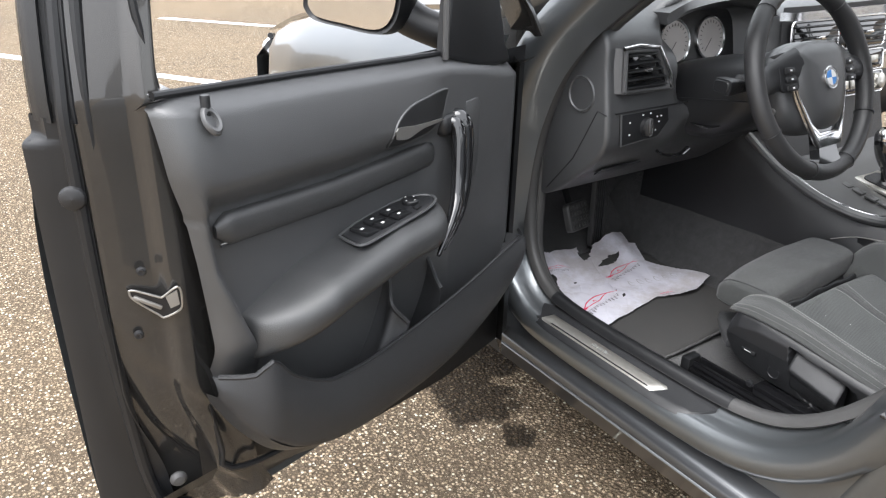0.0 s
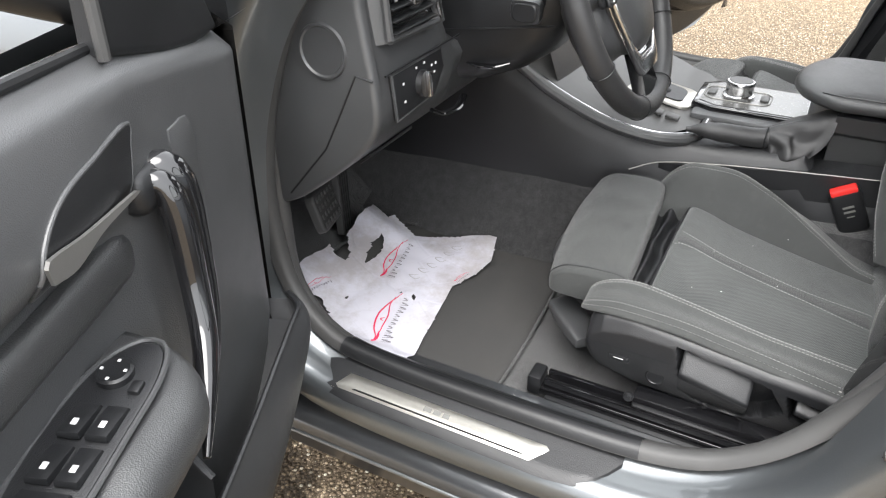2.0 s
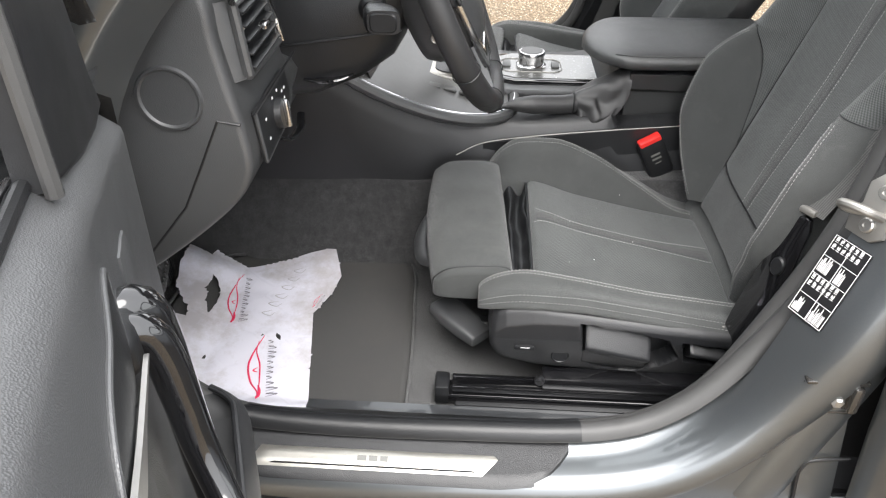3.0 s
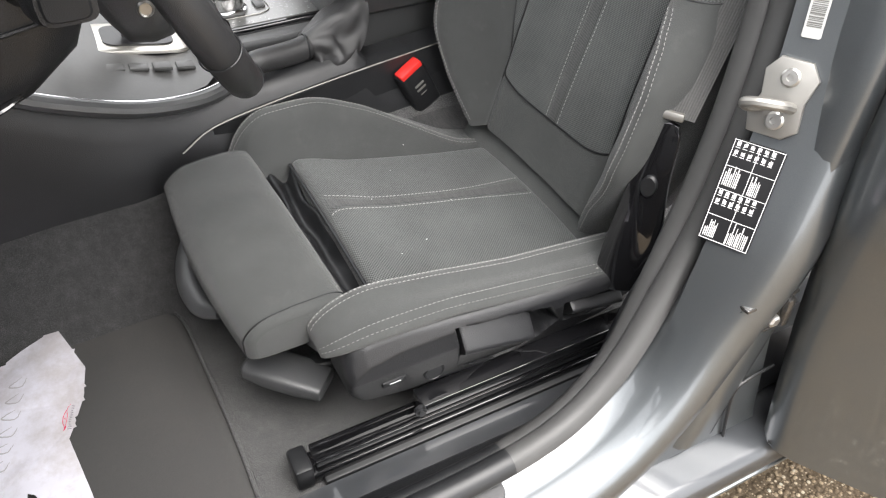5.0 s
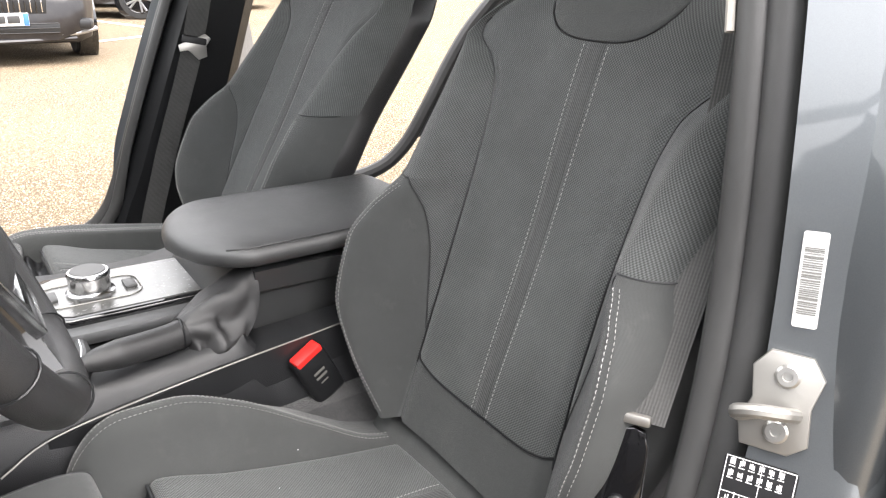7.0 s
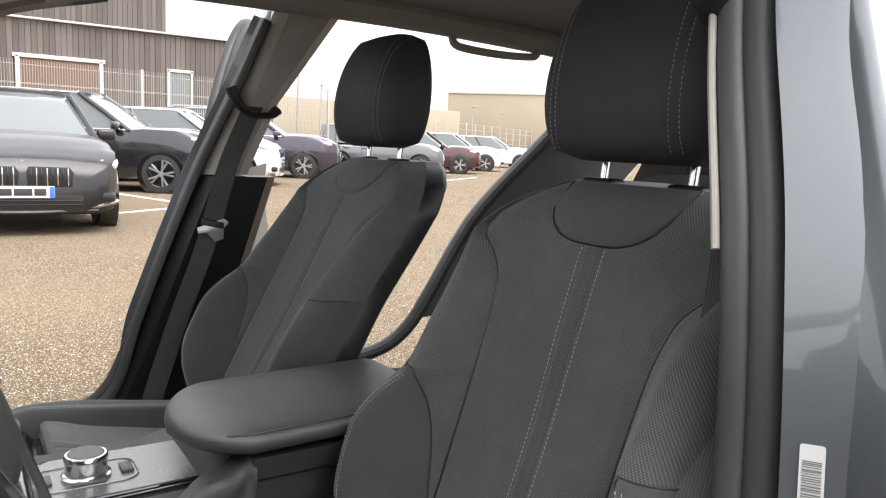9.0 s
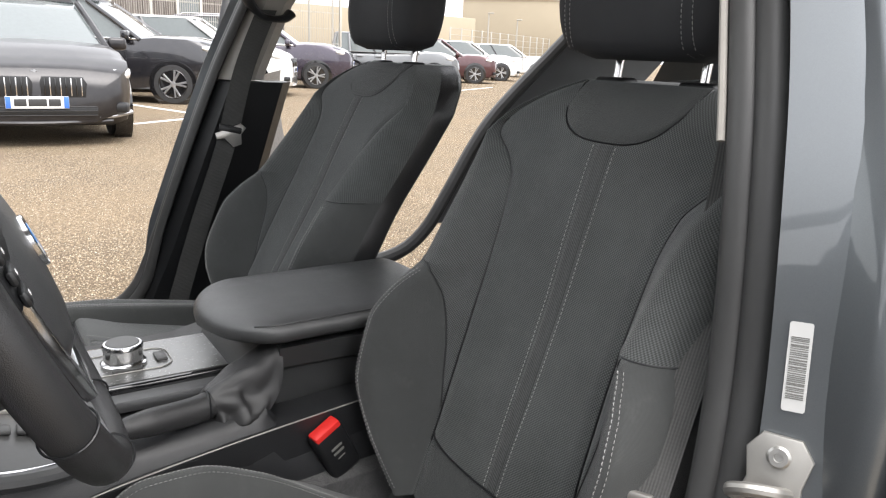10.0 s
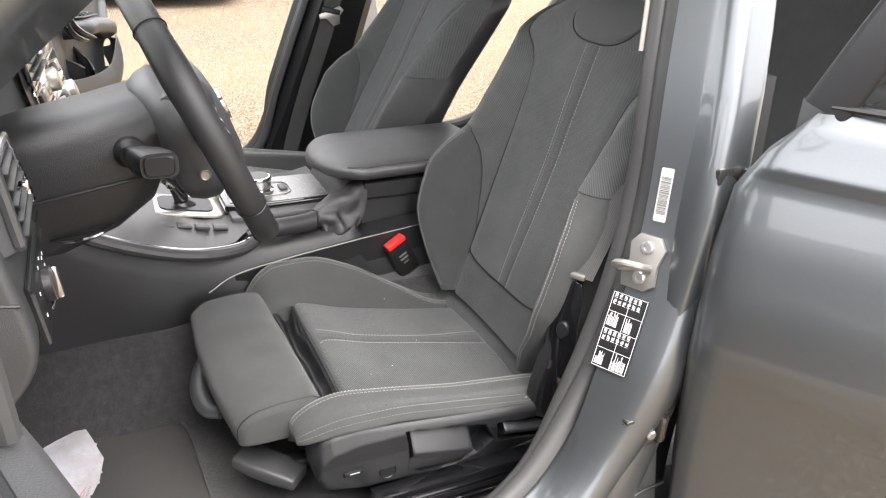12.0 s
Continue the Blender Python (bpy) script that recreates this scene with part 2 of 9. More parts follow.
def paint(name, c, flake=0.25, metal=0.75, rough=0.25, coat=1.0):
    """Metallic car paint under clear lacquer, with a little dust."""
    n = Nodes(name)
    fl = n.voronoi(2600, "Color")
    col = n.mix(n.math("MULTIPLY", n.mix(1.0, fl, (1, 1, 1), "MULTIPLY"), flake), c, tuple(min(1, x * 1.7) for x in c))
    dust = n.ramp(n.noise(9, 6), (0.45, 0.0), (0.75, 1.0))
    col = n.mix(n.math("MULTIPLY", dust, 0.05), col, (0.3, 0.27, 0.23))
    return n.set(Base_Color=col, Metallic=metal, Roughness=rough, Coat_Weight=coat, Coat_Roughness=n.math("ADD", n.math("MULTIPLY", dust, 0.04), 0.03))


def knit(name, base, light, sx=0.0026, sy=0.0026, ribs=False):
    """Woven seat cloth: rows of small raised cells, laid out in metres over the panel."""
    n = Nodes(name)
    uv = n.coords("UV")
    sp = n.t.nodes.new("ShaderNodeSeparateXYZ")
    n.link(uv, sp.inputs[0])
    x = n.math("MULTIPLY", sp.outputs[0], 2 * math.pi / sx)
    y = n.math("MULTIPLY", sp.outputs[1], 2 * math.pi / sy)
    if ribs:
        h = n.math("MULTIPLY", n.math("SINE", x), 0.8)
        h = n.math("ADD", h, n.math("MULTIPLY", n.math("SINE", y), 0.25))
    else:
        h = n.math("MULTIPLY", n.math("SINE", x), n.math("SINE", y))
    f = n.math("ADD", n.math("MULTIPLY", h, 0.5 if sx < 0.002 else 1.1), 0.42, True)
    big = n.ramp(n.noise(5, 4), (0.3, 0.0), (0.7, 1.0))
    col = n.mix(f, base, light)
    col = n.mix(n.math("MULTIPLY", big, 0.18), col, light)
    dust = n.ramp(n.noise(38, 6, 0.7), (0.56, 0.0), (0.80, 1.0))
    col = n.mix(n.math("MULTIPLY", dust, 0.22), col, (0.14, 0.138, 0.13))
    worn = n.ramp(n.noise(11, 7, 0.65), (0.40, 0.0), (0.72, 1.0))
    col = n.mix(n.math("MULTIPLY", worn, 0.20), col, tuple(1.6 * x for x in light))
    nor = n.bump(n.math("ADD", f, n.math("MULTIPLY", n.noise(1500, 2), 0.3)), 0.45, 0.0009)
    return n.set(Base_Color=col, Roughness=0.76, Normal=nor, Sheen_Weight=0.22, Sheen_Roughness=0.45, Specular_IOR_Level=0.35)


M_soft = plastic("soft_trim", (0.057, 0.0585, 0.0605), 0.40, 900, 0.28, 1.0)
M_hard = plastic("hard_trim", (0.0165, 0.017, 0.0185), 0.34, 1000, 0.35, 0.6)
M_dark = plastic("dark_trim", (0.0125, 0.013, 0.0142), 0.38, 1100, 0.15)
M_pocket = plastic("pocket_plastic", (0.030, 0.031, 0.033), 0.44, 1000, 0.25)
M_vinyl = plastic("armrest_vinyl", (0.037, 0.038, 0.039), 0.38, 900, 0.40, 0.85)
M_leather = plastic("wheel_leather", (0.030, 0.030, 0.031), 0.36, 1200, 0.3)
M_cloth = knit("plain_seat_cloth", (0.041, 0.0430, 0.0424), (0.063, 0.0660, 0.0648), 0.0011, 0.0011)
M_knit = knit("knit_seat_cloth", (0.023, 0.0246, 0.0243), (0.102, 0.108, 0.1065), 0.0037, 0.0036)
M_rib = knit("ribbed_seat_cloth", (0.026, 0.0268, 0.027), (0.074, 0.077, 0.076), 0.0026, 0.0046, True)
M_head = plastic("headrest_cloth", (0.022, 0.023, 0.026), 0.65, 1600, 0.25)
M_thread = simple("grey_thread", (0.34, 0.34, 0.33), 0.7)
M_gloss = simple("gloss_black", (0.008, 0.008, 0.009), 0.06, coat=1.0)
M_chrome = simple("satin_chrome", (0.78, 0.78, 0.79), 0.16, 1.0, 0.02, 400)
M_alu = simple("brushed_aluminium", (0.62, 0.60, 0.55), 0.30, 0.9, 0.08, 900)
M_steel = simple("galvanised_steel", (0.50, 0.49, 0.47), 0.34, 0.9, 0.1, 300)
M_zinc = simple("dull_zinc", (0.33, 0.32, 0.30), 0.48, 0.8, 0.1, 200)
M_rubber = plastic("rubber_seal", (0.056, 0.0555, 0.055), 0.48, 1800, 0.12)
M_paint = paint("grey_car_paint", (0.150, 0.162, 0.170), 0.22, 0.8, 0.36)
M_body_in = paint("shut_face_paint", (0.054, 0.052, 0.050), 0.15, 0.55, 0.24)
# the car paint again, darkened to stand in for shade on the rocker
M_paint_shade = paint("shaded_car_paint", (0.070, 0.074, 0.080), 0.15, 0.6, 0.30)
M_red = simple("red_button", (0.75, 0.03, 0.025), 0.4)
M_web = knit("belt_webbing", (0.045, 0.045, 0.044), (0.085, 0.085, 0.083), 0.0022, 0.0030, True)
M_white = simple("white_plastic", (0.75, 0.75, 0.74), 0.5)
M_label = simple("label_paper", (0.52, 0.52, 0.51), 0.5)
M_black_label = simple("black_label", (0.012, 0.012, 0.013), 0.35)
M_print = simple("white_print", (0.8, 0.8, 0.8), 0.6)
M_headliner = simple("headliner_cloth", (0.33, 0.31, 0.30), 0.9, 0.0, 0.3, 900)
M_beige = simple("beige_pillar_trim", (0.36, 0.34, 0.31), 0.6, 0.0, 0.2, 700)


def carpet():
    n = Nodes("carpet")
    fine = n.noise(900, 4, 0.8)
    mid = n.noise(60, 5, 0.7)
    f = n.math("ADD", n.math("MULTIPLY", fine, 0.78), n.math("MULTIPLY", mid, 0.22))
    col = n.ramp(f, (0.34, (0.010, 0.010, 0.011)), (0.52, (0.045, 0.045, 0.046)), (0.72, (0.165, 0.163, 0.16)))
    return n.set(Base_Color=col, Roughness=1.0, Normal=n.bump(f, 0.9, 0.004), Specular_IOR_Level=0.1, Sheen_Weight=0.3)


M_carpet = carpet()


def felt():
    n = Nodes("floor_mat_felt")
    f = n.noise(1300, 3, 0.7)
    dirt = n.ramp(n.noise(7, 6), (0.5, 0.0), (0.8, 1.0))
    col = n.mix(f, (0.040, 0.040, 0.040), (0.096, 0.094, 0.091))
    col = n.mix(n.math("MULTIPLY", dirt, 0.2), col, (0.11, 0.10, 0.09))
    return n.set(Base_Color=col, Roughness=0.95, Normal=n.bump(f, 0.5, 0.002), Specular_IOR_Level=0.15)


M_mat = felt()


def asphalt():
    """Worn tarmac with pale rounded stones in dark binder, a damp stain beside the sill."""
    n = Nodes("tarmac")
    co = n.coords("Object")
    dist = n.voronoi(120, "Distance", co)
    cell = n.t.nodes.new("ShaderNodeTexVoronoi")
    cell.inputs["Scale"].default_value = 120
    n.link(co, cell.inputs["Vector"])
    rnd = n.t.nodes.new("ShaderNodeSeparateColor")
    n.link(cell.outputs["Color"], rnd.inputs[0])
    stone = n.ramp(rnd.outputs[0], (0.0, (0.095, 0.073, 0.054)), (0.3, (0.240, 0.186, 0.132)), (0.68, (0.392, 0.308, 0.213)), (0.86, (0.634, 0.527, 0.392)), (1.0, (0.800, 0.800, 0.702)))
    gap = n.ramp(dist, (0.34, 0.0), (0.44, 1.0))
    small = n.node("ShaderNodeTexVoronoi", Scale=265.0)
    n.link(co, small.inputs["Vector"])
    rnd2 = n.t.nodes.new("ShaderNodeSeparateColor")
    n.link(small.outputs["Color"], rnd2.inputs[0])
    chips = n.ramp(rnd2.outputs[0], (0.0, (0.041, 0.032, 0.024)), (0.5, (0.135, 0.101, 0.068)), (0.8, (0.297, 0.230, 0.155)), (1.0, (0.567, 0.486, 0.378)))
    chip_gap = n.ramp(small.outputs["Distance"], (0.30, 0.0), (0.5, 1.0))
    grit = n.noise(700, 4, 0.7, co)
    binder = n.mix(grit, (0.027, 0.022, 0.016), (0.128, 0.097, 0.068))
    col = n.mix(gap, stone, n.mix(chip_gap, chips, binder))
    patch = n.ramp(n.noise(0.7, 6, 0.6, co), (0.35, 0.0), (0.7, 1.0))
    col = n.mix(n.math("MULTIPLY", patch, 0.3), col, (0.270, 0.203, 0.132))
    far = n.noise(2.4, 5, 0.6, co)
    col = n.mix(n.math("MULTIPLY", far, 0.18), col, (0.135, 0.121, 0.108))
    col = n.mix(1.0, col, (1.16, 1.14, 1.09), "MULTIPLY")
    # the damp stain: its own outline of noise round three spots
    wet = None
    sp = n.t.nodes.new("ShaderNodeSeparateXYZ")
    n.link(co, sp.inputs[0])
    wob = n.math("MULTIPLY", n.math("SUBTRACT", n.noise(9, 5, 0.65, co), 0.5), 0.17)
    for cx, cy, r in ((1.60 - 50, 2.05, 0.17), (1.53 - 50, 1.87, 0.115), (1.52 - 50, 1.70, 0.06), (1.74 - 50, 2.2, 0.2)):
        dx = n.math("SUBTRACT", sp.outputs[0], cx)
        dy = n.math("SUBTRACT", sp.outputs[1], cy)
        d = n.math("SQRT", n.math("ADD", n.math("MULTIPLY", dx, dx), n.math("MULTIPLY", dy, dy)))
        f = n.math("MULTIPLY", n.math("SUBTRACT", n.math("ADD", r, wob), d), 45, True)
        wet = f if wet is None else n.math("MAXIMUM", wet, f)
    col = n.mix(n.math("MULTIPLY", wet, 0.92), col, n.mix(1.0, col, (0.12, 0.108, 0.092), "MULTIPLY"))
    h = n.math("ADD", n.math("MULTIPLY", n.math("SUBTRACT", 1.0, dist), 1.2), n.math("MULTIPLY", grit, 0.35))
    rough = n.math("SUBTRACT", 0.95, n.math("MULTIPLY", wet, 0.3))
    return n.set(Base_Color=col, Roughness=rough, Normal=n.bump(h, 0.95, 0.006), Specular_IOR_Level=0.15)


M_tarmac = asphalt()


def thin_pane(name):
    """A thin sheet of clear glass: straight through, with a faint mirror gloss."""
    n = Nodes(name)
    tr = n.node("ShaderNodeBsdfTransparent", Color=(0.93, 0.95, 0.94, 1))
    gl = n.node("ShaderNodeBsdfGlossy", Roughness=0.0)
    mx = n.t.nodes.new("ShaderNodeMixShader")
    mx.inputs[0].default_value = 0.07
    n.link(tr.outputs[0], mx.inputs[1])
    n.link(gl.outputs[0], mx.inputs[2])
    n.link(mx.outputs[0], n.t.nodes["Material Output"].inputs["Surface"])
    return n.mat


M_glass = thin_pane("clear_glass")
M_mirror = simple("mirror_glass", (0.9, 0.9, 0.9), 0.01, 1.0, vary=0.0)

# ---------------------------------------------------------------- ground
XC = 2.4025          # the car's centre line
CAR_MIRROR = Matrix.Translation((2 * XC, 0, 0)) @ Matrix.Diagonal((-1, 1, 1, 1))


XF, YF = 2.425, 0.085     # the far side of the body stands a little further out and forward


def flip(m):
    """The same mesh on the other side of the car."""
    return [(2 * XF - p[0], p[1] + YF, p[2]) for p in m[0]], [tuple(reversed(f)) for f in m[1]]


ground_m = grid([[(x, y, 0.0) for x in np.linspace(-150, 250, 41)] for y in np.linspace(-200, 200, 41)])
solo("ground", ground_m, M_tarmac, "worn tan-grey tarmac with pale stones and a damp stain", "tarmac", kind="structure")

M_line = simple("road_marking", (0.72, 0.72, 0.70), 0.7, 0, 0.4, 300, vary=0.15)


def marking(a, b, w=0.11):
    a, b = np.array(a, float), np.array(b, float)
    t = (b - a) / np.linalg.norm(b - a)
    s = np.array((-t[1], t[0])) * w / 2
    rng = random.Random(int(abs(a[0] * 100)))
    L = [(*(a + (b - a) * k / 30 + s * (1 + 0.12 * rng.uniform(-1, 1))), 0.004) for k in range(31)]
    R = [(*(a + (b - a) * k / 30 - s * (1 + 0.12 * rng.uniform(-1, 1))), 0.004) for k in range(31)]
    m = grid([L, R])
    m = (m[0] + [(p[0], p[1], -0.002) for p in m[0]], m[1])
    solo("parking_line", m, M_line, "worn white painted parking bay line on tarmac", "road marking", group="bay lines", smooth=False)


marking((0.9, 7.4), (2.35, 5.25))
marking((2.6, 8.6), (4.4, 6.4))
marking((11.2, -0.3), (12.6, -2.2))
marking((14.6, -0.7), (12.2, -1.5))
marking((15.5, -6.8), (18.5, -8.2))
marking((19.0, -10.2), (21.0, -12.8))

# ---------------------------------------------------------------- own car: body shell
car = thing("hatchback_car", "dark grey metallic five-door car with all its doors open", "car", (XC, 1.0, 0.0))

# line of the front door opening, driver's side, from roof down the middle pillar and round by the sill
RING = [(1.80, 0.80, 1.28), (1.765, 0.835, 1.12), (1.705, 0.885, 0.95), (1.672, 0.912, 0.76), (1.65, 0.953, 0.62), (1.630, 1.018, 0.49),
        (1.606, 1.095, 0.402), (1.592, 1.20, 0.360), (1.587, 1.40, 0.352), (1.587, 1.60, 0.352), (1.592, 1.71, 0.366), (1.605, 1.785, 0.425),
        (1.618, 1.815, 0.52), (1.626, 1.82, 0.62), (1.630, 1.80, 0.73), (1.638, 1.75, 0.85), (1.655, 1.65, 0.965), (1.70, 1.45, 1.125),
        (1.755, 1.25, 1.245), (1.79, 1.05, 1.30)]
ring = cat(RING, 120)
SILL_P = [(0.022, -0.028), (0.002, -0.012), (0.003, 0.004), (0.007, 0.014), (0.013, 0.022), (0.0145, 0.036), (0.017, 0.052), (0.021, 0.063), (0.030, 0.071), (0.043, 0.0755), (0.057, 0.075), (0.071, 0.064), (0.077, 0.038)]
PILL_P = [(-0.002, -0.028), (0.0, -0.012), (0.006, 0.006), (0.004, 0.020), (-0.022, 0.031), (-0.014, 0.048), (-0.006, 0.066), (0.002, 0.084), (0.009, 0.096), (0.020, 0.104), (0.042, 0.108), (0.066, 0.100), (0.072, 0.020)]


def opening(line, sill_p, pill_p):
    rings = []
    ctr = np.array((1.66, 1.4, 0.8))
    for p, (t, s, u) in zip(line, frames(line)):
        out = np.array((-1.0, 0, 0.12 * max(0, p[2] - 0.8)))
        out -= t * (out @ t)
        out /= np.linalg.norm(out)
        rad = np.cross(t, out)
        rad /= np.linalg.norm(rad)
        if rad @ (p - ctr) < 0:
            rad = -rad
        k = ramp(p[2], (0.37, 0.0), (0.59, 1.0))
        prof = [(a[0] * (1 - k) + b[0] * k, a[1] * (1 - k) + b[1] * k) for a, b in zip(sill_p, pill_p)]
        rings.append([p + rad * r + out * o for r, o in prof])
    return rings


# the far opening: its middle pillar stands straighter and the sill is lower
FAR_RING = [(1.80, 0.715, 1.28), (1.765, 0.775, 1.12), (1.705, 0.838, 0.95), (1.672, 0.905, 0.76), (1.655, 0.953, 0.62), (1.645, 0.995, 0.50),
            (1.640, 1.03, 0.42), (1.625, 1.085, 0.37), (1.60, 1.21, 0.350), (1.59, 1.40, 0.350), (1.588, 1.60, 0.360)] + RING[10:]
rings = opening(ring, SILL_P, PILL_P)
far_rings = opening(cat(FAR_RING, 120), SILL_P, PILL_P)
side = loft(rings, False, False)
part("side_frame", side, M_paint, car, "painted door opening of sill and pillars", sharp=50)
part("side_frame", flip(loft(far_rings, False, False)), M_paint, car, sharp=50)

# pale cloth edge of the inner pillar trim beside the driver's head restraint
edge_pts = [(r[0][0] + 0.006, r[0][1] + 0.010, r[0][2]) for r in rings[:40] if 0.925 < r[0][2] < 1.24]
part("pillar_trim_edge", tube(edge_pts, 0.0038, 8), M_beige, car, "beige cloth edge of the pillar trim")

# rubber seal round the opening: a bulb with a lip
def seal_mesh(rings):
    seal_line = np.array([r[1] for r in rings]) * 0.5 + np.array([r[2] for r in rings]) * 0.5
    bulb = []
    for p, (t, s, u), r in zip(seal_line, frames(seal_line), rings):
        e1 = np.array(r[2]) - np.array(r[0])
        e1 /= np.linalg.norm(e1)
        e2 = np.cross(t, e1)
        c0 = np.array((1.66, 1.4, 0.8)) - p
        if e2 @ c0 < 0:
            e2 = -e2
        prof = [(0.020, -0.006), (0.022, 0.005), (0.017, 0.014), (0.006, 0.018), (-0.003, 0.014), (-0.006, 0.010), (-0.009, 0.0135), (-0.018, 0.0145), (-0.026, 0.012), (-0.031, 0.005), (-0.029, -0.004), (-0.010, -0.008)]
        bulb.append([p + e1 * a + e2 * b for a, b in prof])
    return loft(bulb, True)


sleeve = seal_mesh([r for r in rings if r[1][2] < 0.375 and 1.215 < r[1][1] < 1.70])
part("seal_sleeve", ([(p[0], p[1], p[2] + 0.0012) for p in sleeve[0]], sleeve[1]), M_dark, car, "smooth black cover over the sill seal", sharp=60)
part("door_seal", seal_mesh(rings), M_rubber, car, "black rubber door seal with a soft lip", sharp=60)
part("door_seal", flip(seal_mesh(far_rings)), M_rubber, car, sharp=60)

# foot of the middle pillar behind the sill's crest, with a pressed seam
crest = sorted([(float(r[11][2]), float(r[11][1])) for r in rings if r[11][1] < 1.28 and r[11][2] < 0.66])
foot = []
for z in np.linspace(0.252, 0.62, 26):
    y0, y1 = lin(z, *crest) + 0.012, lin(z, (0.25, 0.888), (0.30, 0.900), (0.52, 0.930), (0.62, 0.905))
    foot.append([(lin(z, (0.25, 1.551), (0.62, 1.562)) - 0.010 * math.exp(-(y0 - y) / 0.010), y, z) for y in np.linspace(y0, y1, 24)])
foot_m = grid(foot)
seam = tube(cat([(1.5505, 0.900, 0.380), (1.5500, 0.940, 0.376), (1.5495, 0.956, 0.362), (1.5490, 0.951, 0.310), (1.5480, 0.944, 0.262)], 24), 0.0022, 8)
for f in (lambda m: m, flip):
    foot_ob = part("pillar_foot", f(foot_m), M_paint, car, "grey painted foot of the middle pillar", sharp=0)
    part("foot_seam", f(seam), M_dark, foot_ob)

# rocker cover under the sill, its car paint darkened in place of shade
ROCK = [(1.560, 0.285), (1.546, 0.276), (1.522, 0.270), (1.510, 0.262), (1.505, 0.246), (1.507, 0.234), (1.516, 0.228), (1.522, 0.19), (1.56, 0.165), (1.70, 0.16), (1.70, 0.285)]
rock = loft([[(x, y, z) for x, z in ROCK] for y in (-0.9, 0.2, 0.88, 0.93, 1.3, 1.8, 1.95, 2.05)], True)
part("rocker_cover", rock, M_paint_shade, car, "grey painted rocker cover with shade put into its colour", sharp=60)
part("rocker_cover", flip(rock), M_paint_shade, car, sharp=60)
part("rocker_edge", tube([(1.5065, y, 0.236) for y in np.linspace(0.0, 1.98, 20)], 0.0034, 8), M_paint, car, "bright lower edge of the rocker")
# inner sill and outer body below the openings
inner = loft([[(x, y, z) for x, z in ((1.70, 0.18), (1.70, 0.24), (1.672, 0.28), (1.642, 0.327), (1.605, 0.347), (1.57, 0.30), (1.60, 0.2))] for y in np.linspace(-0.8, 1.95, 20)], True)
part("inner_sill", inner, M_hard, car)
part("inner_sill", flip(inner), M_hard, car)

# sill trim with its metal strip
ya, yb = 1.275, 1.725


def sill_z(x):
    return lin(x, (1.50, 0.318), (1.52, 0.331), (1.545, 0.3375), (1.575, 0.346), (1.60, 0.352))


P = []
for y in np.linspace(ya - 0.03, yb, 40):
    lo = lin(y, (ya - 0.035, 1.576), (ya - 0.01, 1.535), (ya + 0.02, 1.521), (ya + 0.06, 1.517), (yb - 0.09, 1.517), (yb - 0.03, 1.524), (yb - 0.005, 1.55), (yb, 1.566))
    P.append([(x, y, sill_z(x) + 0.004 - (0.006 if k in (0, 9) else 0)) for k, x in enumerate(np.linspace(lo, 1.592, 10))])
sill_trim = thing("sill_trim", "black plastic door sill trim with a brushed metal strip", "sill trim", (1.55, 1.5, 0.33))
part("trim_base", grid(P), M_hard, sill_trim)


def strip(y0, y1, x0, x1, lift, slant=0.03):
    Q = []
    for k, y in enumerate(np.linspace(0, 1, 28)):
        row = []
        for j, x in enumerate(np.linspace(x0, x1, 6)):
            f = (x - x0) / (x1 - x0)
            yy = (y0 + slant * (1 - f) * 0.9) * (1 - y) + (y1 - slant * f * 0.9 * 0.6) * y
            row.append((x, yy, sill_z(x) + lift - (0.003 if (k in (0, 27) or j in (0, 5)) else 0)))
        Q.append(row)
    return grid(Q)


metal = part("metal_strip", strip(1.330, 1.668, 1.5275, 1.5575, 0.0065), M_alu, sill_trim, "brushed metal strip")
part("strip_groove", strip(1.36, 1.640, 1.5315, 1.5335, 0.0075, 0.004), M_dark, metal)
M_grey_print = simple("grey_print", (0.16, 0.16, 0.15), 0.5)
part("strip_mark", join(*[box((1.5425, 1.5 + dy, sill_z(1.5425) + 0.0066), (0.0085, w, 0.0008), 0.0, mat=Matrix.Rotation(radians(-25), 4, "Y")) for dy, w in ((-0.014, 0.010), (0.0, 0.011), (0.015, 0.012))]), M_grey_print, metal)

# floor
floor_rows = []
for y in np.linspace(-0.6, 2.25, 40):
    row = []
    for x in np.linspace(1.62, 3.19, 40):
        z = 0.266
        z = max(z, lin(y, (1.86, 0.20), (2.0, 0.34), (2.1, 0.48), (2.25, 0.75)))
        d = abs(x - XC)
        tw = lin(y, (1.1, -0.035), (1.5, 0.0))
        z = max(z, lin(d, (0.20 + tw, 0.445), (0.240 + tw, 0.440), (0.27 + tw, 0.40), (0.31 + tw, 0.29), (0.34 + tw, 0.272), (0.37 + tw, 0.266)))
        z = max(z, lin(d, (0.70, 0.266), (0.74, 0.285), (0.79, 0.325)))
        z += 0.004 * noise.noise((x * 9, y * 9, 0))
        row.append((x, y, z))
    floor_rows.append(row)
part("floor_carpet", grid(floor_rows), M_carpet, car, "dark grey carpet on the car floor")
part("floor_pan", loft([[(x, y, z) for x, z in ((1.62, 0.16), (3.18, 0.16), (3.18, 0.2), (1.62, 0.2))] for y in (-1.2, 2.4)]), M_dark, car)

